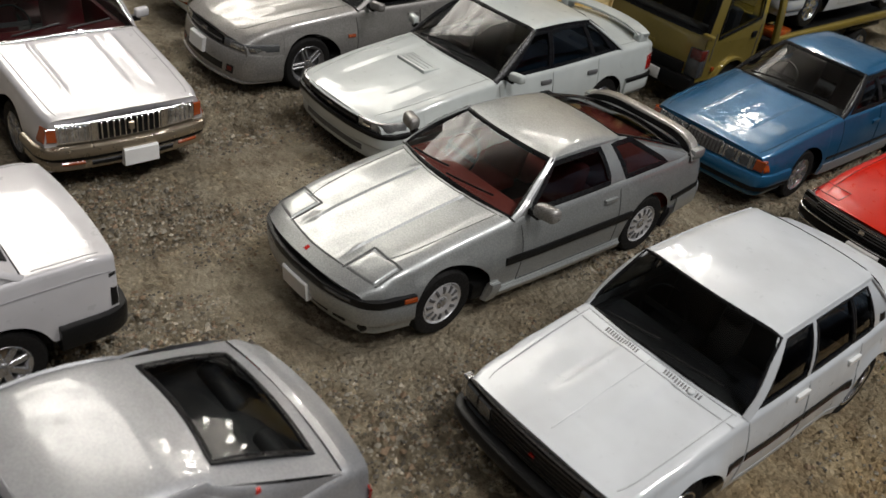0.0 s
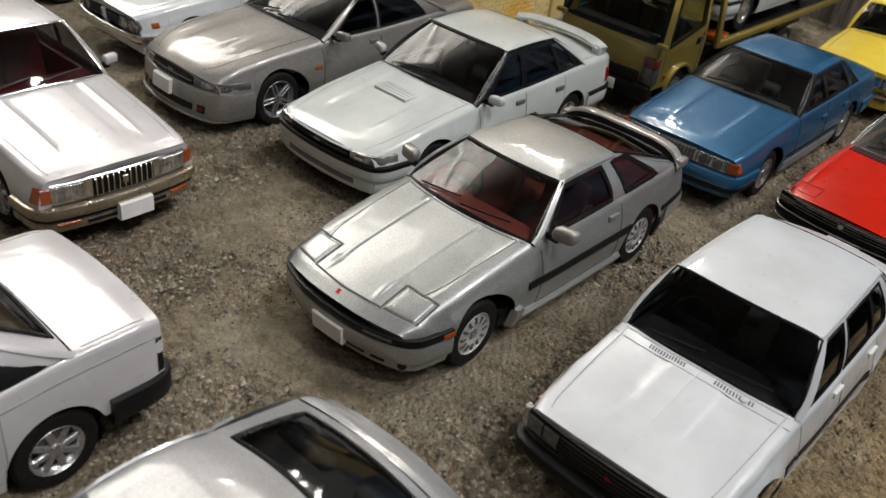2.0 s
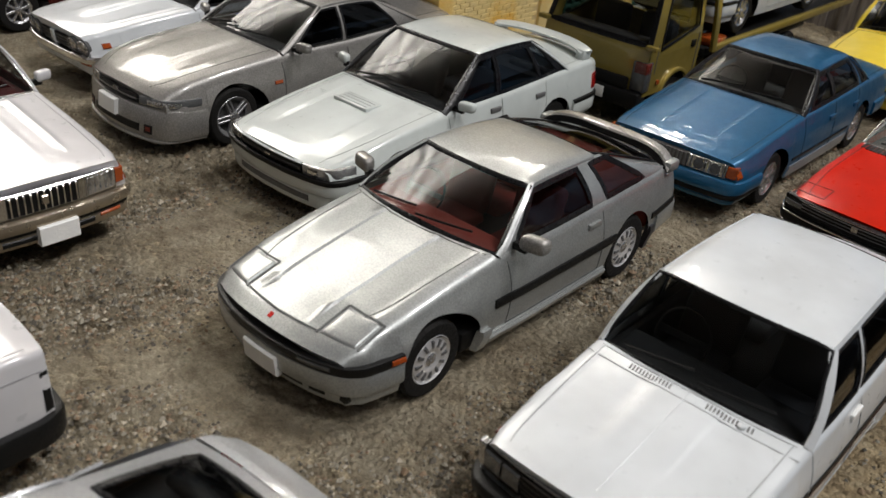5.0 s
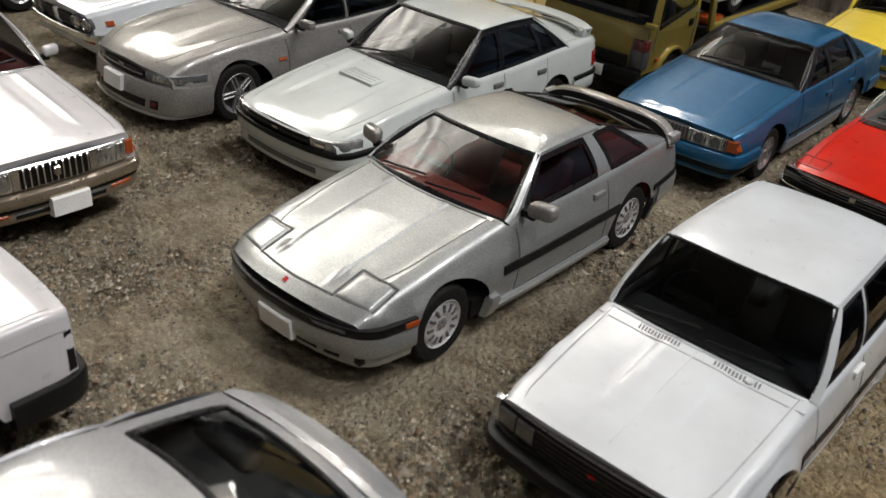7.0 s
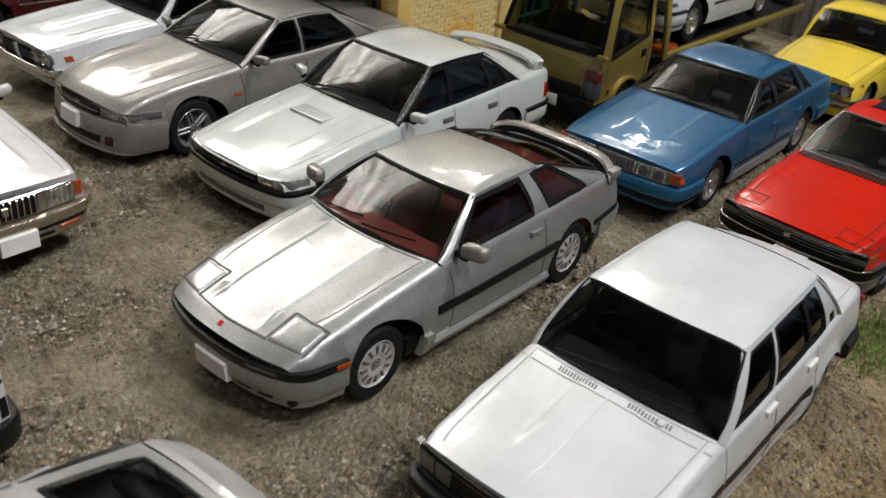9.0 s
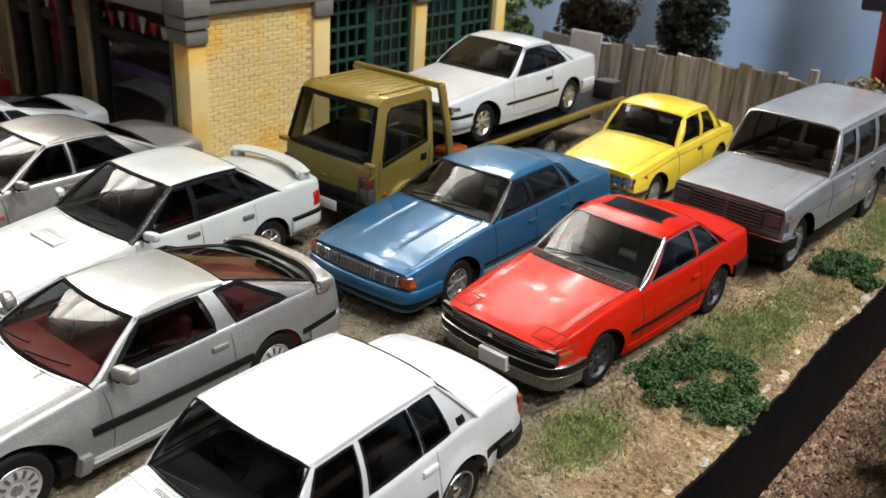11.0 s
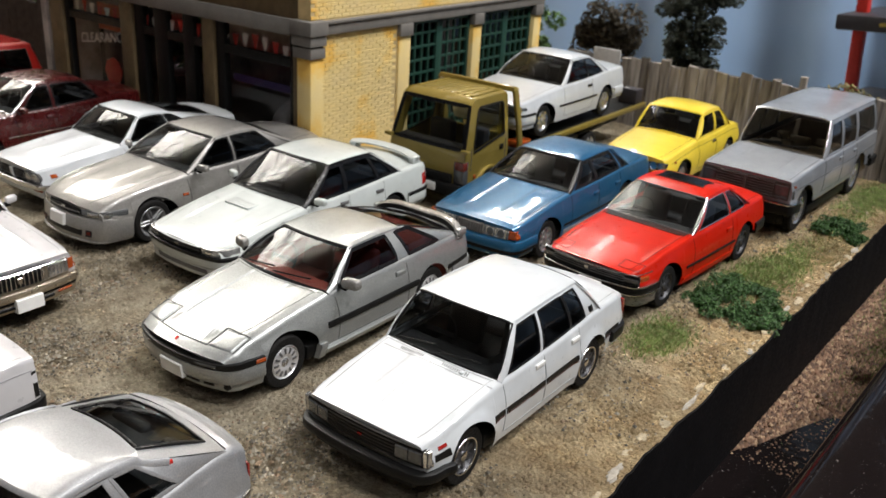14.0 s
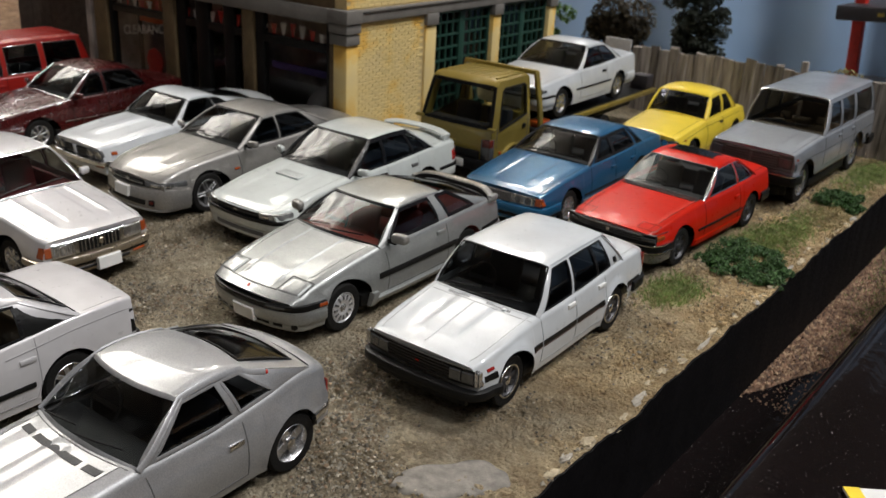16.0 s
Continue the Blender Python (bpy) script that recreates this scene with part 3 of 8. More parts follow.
    box(tub, -wi, wi, max(yc + 0.0, s.get("shelf", yc + 0.1)), yd - 0.03, fl, sh.top(yd) - 0.06, 0.04, 2)
    part("cabin_tub", tub, ic, ob, "moulded plastic interior")
    ys_seat = s.get("seats", (0.05, 0.95))
    for k, yy in enumerate(ys_seat):
        for sx in ((-0.36, 0.36) if k == 0 else (-0.33, 0.33)):
            sb = bmesh.new()
            box(sb, sx - 0.24, sx + 0.24, yy - 0.25, yy + 0.27, fl, fl + 0.24, 0.06, 3)
            tilt = Matrix.Translation((sx, yy + 0.26, fl + 0.2)) @ Matrix.Rotation(radians(-14), 4, "X")
            box(sb, -0.23, 0.23, -0.07, 0.07, 0, 0.52 if k == 0 else 0.42, 0.06, 3, tilt)
            if k == 0:
                box(sb, -0.12, 0.12, -0.05, 0.04, 0.53, 0.68, 0.04, 3, tilt)
            part("seat", sb, ic, ob)
    wh = bmesh.new()
    lathe(wh, [(0.0, 0.185), (0.018, 0.195), (0.0, 0.205), (-0.018, 0.195), (0.0, 0.185)], 24, "y")
    box(wh, -0.18, 0.18, -0.01, 0.01, -0.025, 0.025)
    bmesh.ops.transform(wh, matrix=Matrix.Translation((-0.36, ya + 0.55, sh.top(ya) - 0.02)) @ Matrix.Rotation(radians(-25), 4, "X"), verts=wh.verts)
    part("steering_wheel", wh, IN_BLACK, ob)

    def bumper(end, z0, z1, wrap, out, mat, label="", name="bumper", bev=0.03, xin=None, parent=None):
        """A bar round the nose (-1) or tail (1); with xin two corner pieces that end at |x| = xin."""
        ye = sh.yf if end < 0 else sh.yr
        wrap = min(wrap, (sh.nf if end < 0 else sh.nr) - 0.015)
        pth = []
        rc_ = s.get("brc", 0.16)
        for v in np.linspace(wrap, rc_, 5):
            yv = ye - end * v
            pth.append((sh.side(yv, (z0 + z1) / 2) + out * 0.6, yv, 1, 0))
        for k in range(1, 6):
            a = math.pi / 2 * k / 6
            x0 = sh.side(ye - end * rc_, (z0 + z1) / 2) + out * 0.6
            pth.append((x0 - rc_ * (1 - math.cos(a)), ye - end * rc_ + end * (rc_ + out) * math.sin(a), math.cos(a), math.sin(a)))
        x0 = pth[-1][0]
        for k in range(1, 9):
            pth.append((x0 * (1 - k / 8) - 0.0, ye + end * out, 0, 1))
        if xin is not None:
            cut = [p for p in pth if p[0] > xin + 0.03] + [(xin, ye + end * out, 0, 1)]
            for sg in (1, -1):
                sweep([(sg * p[0], p[1], sg * p[2], p[3]) for p in cut], end, z0, z1, bev, mat, label, name, parent)
            return None
        return sweep(pth + [(-p[0], p[1], -p[2], p[3]) for p in pth[::-1][1:]], end, z0, z1, bev, mat, label, name, parent)

    def sweep(full, end, z0, z1, bev, mat, label, name, parent):
        b = bmesh.new()
        rings = []
        th = 0.10
        e = min(bev, (z1 - z0) * 0.45)
        for px, py, nx, ny in full:
            ny *= end
            ring = []
            for o, z in ((-th, z0), (-e, z0), (-e * 0.3, z0 + e * 0.3), (0, z0 + e), (0, z1 - e), (-e * 0.3, z1 - e * 0.3), (-e, z1), (-th, z1)):
                ring.append(b.verts.new((px + nx * o, py + ny * o, z)))
            rings.append(ring)
        for r0, r1 in zip(rings, rings[1:]):
            for i in range(8):
                b.faces.new((r0[i], r0[(i + 1) % 8], r1[(i + 1) % 8], r1[i]))
        b.faces.new(rings[0])
        b.faces.new(rings[-1][::-1])
        return part(name, b, mat, parent or ob, label, warp=W)

    def front(name, x0, x1, z0, z1, mat, d0=-0.04, d1=0.012, label="", bev=0.01, parent=None, nx=6, end=-1):
        """A block set into the nose (or the tail), following its curve."""
        b = bmesh.new()
        ye = sh.yf if end < 0 else sh.yr
        xs = np.linspace(x0, x1, nx + 1)
        ring = lambda xx, sh_: [(xx, ye + end * d0, z0), (xx, ye + end * (d1 - bev), z0), (xx, ye + end * d1, z0 + bev), (xx, ye + end * d1, z1 - bev), (xx, ye + end * (d1 - bev), z1), (xx, ye + end * d0, z1)]
        rows_ = [[b.verts.new(p) for p in ring(v, 0)] for v in xs]
        for r0, r1 in zip(rows_, rows_[1:]):
            for i in range(6):
                b.faces.new((r0[i], r0[(i + 1) % 6], r1[(i + 1) % 6], r1[i]))
        b.faces.new(rows_[0])
        b.faces.new(rows_[-1][::-1])
        return part(name, b, mat, parent or ob, label, warp=W)

    def flank(name, y0, y1, z0, z1, mat, th=0.014, label="", ends=(1, -1)):
        """A block on the car's side, following it."""
        for sg in ends:
            b = bmesh.new()
            k = max(2, int(abs(y1 - y0) / 0.1))
            rows_ = []
            for v in np.linspace(y0, y1, k + 1):
                xa, xb_ = sh.side(v, z0), sh.side(v, z1)
                rows_.append([b.verts.new((sg * (xa - 0.03), v, z0)), b.verts.new((sg * (xa + th * 0.7), v, z0)), b.verts.new((sg * (xa + th), v, z0 + (z1 - z0) * 0.2)), b.verts.new((sg * (xb_ + th), v, z1 - (z1 - z0) * 0.2)), b.verts.new((sg * (xb_ + th * 0.7), v, z1)), b.verts.new((sg * (xb_ - 0.03), v, z1))])
            for r0, r1 in zip(rows_, rows_[1:]):
                for i in range(6):
                    b.faces.new((r0[i], r0[(i + 1) % 6], r1[(i + 1) % 6], r1[i]))
            b.faces.new(rows_[0])
            b.faces.new(rows_[-1][::-1])
            part(name, b, mat, ob, label, warp=W)

    def mirror(yv, mat, zz=None, out=0.1, big=1.0):
        for sg in (1, -1):
            z = zz or sh.top(yv) + 0.02
            xx = xb(yv) + 0.02
            b = bmesh.new()
            box(b, min(sg * (xx + out), sg * (xx + out + 0.17 * big)), max(sg * (xx + out), sg * (xx + out + 0.17 * big)), yv - 0.05 * big, yv + 0.05 * big, z, z + 0.105 * big, 0.035 * big, 3)
            for v in b.verts:
                v.co.y += 0.25 * (abs(v.co.x) - xx - out)
            o = part("door_mirror", b, mat, ob)
            st = bmesh.new()
            box(st, min(sg * (xx - 0.03), sg * (xx + out + 0.06)), max(sg * (xx - 0.03), sg * (xx + out + 0.06)), yv - 0.02, yv + 0.03, z - 0.03, z + 0.035, 0.012)
            part("mirror_stalk", st, BLACK, o)

    def plate(z, mat=None, end=-1, d=0.1, x=0.0):
        front("number_plate", x - 0.17, x + 0.17, z - 0.085, z + 0.085, PLATE, 0.02, d, "blank white number plate", 0.01, end=end)

    def top_line(name, pts, wid, th, mat, label="", parent=None):
        b = bmesh.new()
        ribbon(b, [(px, py, sh.roofz(px, py) + 0.001) for px, py in pts], wid, th, (0, 0, 1))
        part(name, b, mat, parent or ob, label, warp=W)

    s["extra"](dict(ob=ob, sh=sh, bumper=bumper, front=front, flank=flank, mirror=mirror, plate=plate, top_line=top_line, strip=side_strip, col=col, W=W, xb=xb, rail=rail, sidept=sidept, lo2=lo2, hi2=hi2, roof_z=lambda v: rail(v).z + zr - zrail + rc * 0.5))
    return ob


# ---- the parked cars ----
TAIL_RED = plain("deep_red_tail_lens", (0.24, 0.012, 0.010), 0.25, coat=0.6)
TURN_RED = plain("dull_red_lens", (0.13, 0.022, 0.016), 0.25, coat=0.6)


def lid(c, x0, x1, y0, y1, up, mat, gap, parent_name="lamp_lid"):
    """A raised lamp lid with a sunken gap round it, following the bonnet; its front edge runs on to the nose."""
    sh, ob = c["sh"], c["ob"]
    b = bmesh.new()
    xs = [x0, x0 + (x1 - x0) * 0.04] + list(np.linspace(x0 + (x1 - x0) * 0.1, x1 - (x1 - x0) * 0.1, 5)) + [x1 - (x1 - x0) * 0.04, x1]
    yv = [y0, y0 + (y1 - y0) * 0.05] + list(np.linspace(y0 + (y1 - y0) * 0.12, y1 - (y1 - y0) * 0.12, 5)) + [y1 - (y1 - y0) * 0.05, y1]
    rows = []
    for j, y in enumerate(yv):
        row = []
        for i, x in enumerate(xs):
            e = min(i, j, len(xs) - 1 - i, len(yv) - 1 - j)
            row.append((x, y, sh.roofz(x, y) + (-0.02 if e == 0 else up * 0.6 if e == 1 else up)))
        rows.append(row)
    grid(b, rows)
    o = part(parent_name, b, mat, ob, warp=c["W"], smooth=60)
    g = 0.012 if x1 > x0 else -0.012
    ln = [(x0 - g, y0), (x0 - g, y1 + 0.012), (x1 + g, y1 + 0.012), (x1 + g, y0)]
    for p, q in zip(ln, ln[1:]):
        c["top_line"]("lid_gap", [(p[0] + (q[0] - p[0]) * t, p[1] + (q[1] - p[1]) * t) for t in np.linspace(0, 1, 5)], 0.02, 0.002, gap, parent=o)
    return o


def wedge_coupe_extra(c):
    sh, ob = c["sh"], c["ob"]
    c["bumper"](-1, 0.29, 0.48, 0.66, 0.05, SILVER, "silver front bumper", bev=0.04)
    c["bumper"](-1, 0.19, 0.30, 0.62, 0.0, SILVER, name="front_apron", bev=0.03)
    c["bumper"](-1, 0.47, 0.55, 0.74, 0.04, BLACK, "black rubber strip", "bumper_strip", bev=0.012)
    c["front"]("air_intake", -0.34, 0.34, 0.235, 0.285, BLACK, -0.05, 0.006)
    for sg in (1, -1):
        c["front"]("fog_lamp", *sorted((sg * 0.40, sg * 0.52)), 0.235, 0.285, BLACK, -0.05, 0.006)
        c["front"]("position_lamp", *sorted((sg * 0.36, sg * 0.6)), 0.495, 0.535, LENS_DARK, -0.02, 0.046)
    c["flank"]("side_marker", sh.yf + 0.33, sh.yf + 0.49, 0.485, 0.535, AMBER, 0.036)
    c["flank"]("side_moulding", -0.84, 1.00, 0.50, 0.575, BLACK, 0.018, "black side moulding")
    c["flank"]("side_moulding", 1.66, 2.22, 0.50, 0.56, BLACK, 0.016, "black side moulding")
    c["flank"]("side_skirt", -0.86, 0.92, 0.175, 0.255, SILVER, 0.035)
    c["flank"]("skirt_edge", -0.86, 0.92, 0.25, 0.272, SILVER, 0.012)
    c["flank"]("mud_flap", -0.93, -0.86, 0.15, 0.34, SILVER, 0.035)
    c["flank"]("mud_flap", 1.66, 1.74, 0.17, 0.42, STEEL_DARK, 0.03)
    c["bumper"](1, 0.30, 0.52, 0.55, 0.04, SILVER, "silver rear bumper", bev=0.04)
    c["mirror"](-0.40, SILVER_WARM, out=0.04, big=1.25)
    c["plate"](0.34, d=0.075)
    for sg in (1, -1):
        lid(c, 0.385 * sg, 0.675 * sg, sh.yf + 0.13, sh.yf + 0.43, 0.014, SILVER, gap_of(SILVER))
        # seam between nose and bonnet, stepping round the lids
        c["top_line"]("panel_gap", [(sg * q * 0.36, sh.yf + 0.125 + 0.02 * q) for q in np.linspace(0, 1, 9)], 0.02, 0.002, gap_of(SILVER))
        # chrome-like drip edge from the windscreen's foot over the roof
        b = bmesh.new()
        ribbon(b, [c["W"](c["sidept"](-0.72 + 0.03, 0.02, t, sg)) for t in np.linspace(0.02, 1, 9)], 0.022, 0.02, (sg * 0.6, -0.6, 0.4))
        part("a_pillar_rib", b, SILVER_PALE, ob)
    c["top_line"]("badge", [(0.0, sh.yf + 0.05), (0.0, sh.yf + 0.09)], 0.032, 0.008, RED_LENS, "small red nose badge")
    for hy in (0.56, 0.66):
        c["flank"]("handle_recess", hy, hy + 0.07, 0.735, 0.785, gap_of(SILVER), 0.004)
    # thin spoiler bowed round the hatch, its ends running down to the flanks
    b = bmesh.new()
    rows = []
    for q in np.linspace(-1, 1, 41):
        e = abs(q) ** 8
        cx, cy, cz = q * 0.755, 2.13 - 0.14 * abs(q) ** 3, 1.01 - 0.13 * e
        rows.append([(cx, cy - 0.055, cz - 0.045), (cx, cy - 0.07, cz - 0.015), (cx, cy - 0.05, cz + 0.006), (cx, cy, cz + 0.014), (cx, cy + 0.055, cz + 0.010), (cx, cy + 0.07, cz - 0.012), (cx, cy + 0.055, cz - 0.045), (cx, cy - 0.055, cz - 0.045)])
    grid(b, rows)
    o = part("rear_spoiler", b, SILVER_WARM, ob, "silver rear spoiler")
    b = bmesh.new()
    ribbon(b, [(q * 0.70, 2.13 - 0.14 * abs(q) ** 3 - 0.066, 0.968 - 0.10 * abs(q) ** 8) for q in np.linspace(-1, 1, 25)], 0.065, 0.008, (0, -1, 0.2))
    part("spoiler_strip", b, BLACK, o, "black strip along the spoiler")
    for sg in (1, -1):
        part("spoiler_foot", boxm(*sorted((sg * 0.67, sg * 0.765)), 1.95, 2.14, 0.84, 0.95, 0.03), SILVER, o)


WEDGE_COUPE = dict(wb=2.595, r=0.31, yf=-2.17, yr=2.33, hw=0.845, paint=SILVER, wheel="disc", inside=IN_RED,
             top=[(-2.17, 0.575), (-2.07, 0.635), (-1.7, 0.735), (-1.2, 0.825), (-0.72, 0.90), (0.3, 0.905), (1.3, 0.93), (2.0, 0.91), (2.33, 0.85)],
             ws=(-0.74, 0.0), bl=(0.92, 2.0), roof=(0.545, 1.265), doors=[(-0.66, 0.80)], hdy=0.14, hz=0.76, tuck=0.06, rs=0.09, kf=0.22, kc=0.2, crown=0.035,
             relief=[(0, 0), (0.365, 0.0), (0.385, 0.016), (0.425, 0.017), (0.45, 0.002), (0.86, 0.0), (0.93, 0.010), (1, 0)], rel0=0.16,
             cols=[(-0.50, 0.04), (0.66, 0.60), (0.90, 0.80), (1.55, 1.02)], pillar=SILVER, wtw=0.045, trimw=0.05, blin=(0.04, 0.97, 1), apil=SILVER, fast=True,
             chin=0.20, drop=0.015, rarch=0.012, corner=0.2, bow=0.06, rcrown=0.02, rail=0.04, extra=wedge_coupe_extra, rake=-0.12, seats=(0.12, 0.75), hood0=0.13, th=0.90)


def boxy_sedan_extra(c):
    sh, ob = c["sh"], c["ob"]
    c["front"]("grille", -0.40, 0.40, 0.46, 0.65, BLACK, -0.05, 0.012)
    for k in range(5):
        c["front"]("grille_bar", -0.40, 0.40, 0.475 + 0.037 * k, 0.487 + 0.037 * k, GRILLE, -0.02, 0.02, bev=0.003)
    for sg in (1, -1):
        c["front"]("lamp_panel", *sorted((sg * 0.40, sg * 0.70)), 0.46, 0.65, BLACK, -0.05, 0.012)
        for x0, x1 in ((0.415, 0.545), (0.56, 0.69)):
            c["front"]("headlight", *sorted((sg * x0, sg * x1)), 0.485, 0.63, LENS_DARK, -0.03, 0.026, "dark rectangular headlight", 0.018)
        c["front"]("corner_lamp", *sorted((sg * 0.70, sg * 0.755)), 0.47, 0.645, LENS, -0.05, 0.016, "clear corner lamp")
    c["flank"]("corner_lamp", sh.yf + 0.0, sh.yf + 0.07, 0.47, 0.645, LENS, 0.012, "clear corner lamp")
    c["front"]("grille_trim", -0.62, 0.62, 0.655, 0.667, SATIN, -0.03, 0.012, bev=0.004)
    c["bumper"](-1, 0.31, 0.43, 0.50, 0.11, BLACK, "black front bumper", bev=0.04)
    c["front"]("front_apron", -0.60, 0.60, 0.2, 0.31, BLACK, -0.06, 0.01)
    c["flank"]("side_marker", sh.yf + 0.16, sh.yf + 0.28, 0.60, 0.63, TAIL_RED, 0.010)
    c["flank"]("side_marker_stripe", sh.yf + 0.10, sh.yf + 0.32, 0.50, 0.57, BLACK, 0.008)
    for y0, y1 in ((-0.86, -0.70), (-0.66, 0.15), (0.18, 0.86), (1.52, 1.95)):
        c["flank"]("side_stripe", y0, y1, 0.50, 0.56, BLACK, 0.008, "black side stripe")
        c["flank"]("stripe_line", y0, y1, 0.484, 0.490, MAROON, 0.006)
    c["front"]("badge", -0.022, 0.022, 0.545, 0.57, TAIL_RED, 0, 0.028, "small red grille badge", 0.006)
    c["top_line"]("bonnet_crease", [(0.0, sh.yf + 0.12 + t * 0.95) for t in np.linspace(0, 1, 10)], 0.012, 0.004, WHITE)
    b = bmesh.new()
    lathe(b, [(-0.01, 0.028), (0.012, 0.026), (0.022, 0.014), (0.024, 0.0)], 14, "z")
    for v in b.verts:
        v.co += Vector((0.36, sh.s["ws"][0] - 0.09, sh.roofz(0.36, sh.s["ws"][0] - 0.09)))
    part("washer_nozzle", b, WHITE, ob, warp=c["W"])
    c["bumper"](1, 0.38, 0.52, 0.42, 0.08, BLACK, "black rear bumper", bev=0.03)
    for sg in (1, -1):
        c["front"]("tail_lamp", *sorted((sg * 0.45, sg * 0.735)), 0.60, 0.80, TAIL_RED, -0.05, 0.004, end=1)
    # air slots ahead of the windscreen
    for x0 in (-0.40, 0.14):
        for k in range(13):
            c["top_line"]("air_slot", [(x0 + 0.024 * k, sh.s["ws"][0] - 0.105), (x0 + 0.024 * k - 0.008, sh.s["ws"][0] - 0.06)], 0.012, 0.003, IN_GREY)
    c["top_line"]("panel_gap", [(q * 0.72, sh.s["ws"][0] - 0.13) for q in np.linspace(-1, 1, 12)], 0.01, 0.002, gap_of(WHITE))
    for sg in (1, -1):
        b = bmesh.new()
        grid(b, [[c["sidept"](1.20 + 0.03 * k, 1.06 + 0.025 * k, t, sg) + Vector((sg * (0.008 if 0 < k < 4 else -0.004), 0, 0)) for k in range(5)] for t in (0.08, 0.14, 0.22, 0.28)])
        part("pillar_vent", b, BLACK, ob, warp=c["W"])


BOXY_SEDAN = dict(chin=0.36, wb=2.40, r=0.30, yf=-1.84, yr=2.14, hw=0.805, paint=WHITE, wheel="steel", inside=IN_BLACK,
               top=[(-1.84, 0.685), (-1.77, 0.705), (-1.2, 0.785), (-0.74, 0.85), (0.4, 0.865), (1.2, 0.905), (1.95, 0.885), (2.14, 0.84)],
               ws=(-0.70, -0.24), bl=(1.08, 1.46), roof=(0.57, 1.335), doors=[(-0.68, 0.16), (0.16, 0.90)], hdy=0.10, hz=0.76, handle=PLATE,
               cols=[(-0.56, -0.19), (0.11, 0.13), (0.19, 0.20), (0.76, 0.68), (0.79, 0.71), (1.10, 0.96)], tuck=0.05, rs=0.06, kf=0.07, kc=0.09, crown=0.03, rarch=0.015,
               flare=0.025, drop=0.01, corner=0.09, extra=boxy_sedan_extra, apw=0.06, wtw=0.025, trimw=0.022, bow=0.05, rake=-0.05, rail=0.04, rcrown=0.025, redge=0.02,
               relief=[(0, 0.012), (0.30, 0.012), (0.36, 0.0), (0.90, 0.0), (0.95, 0.008), (1, 0)])


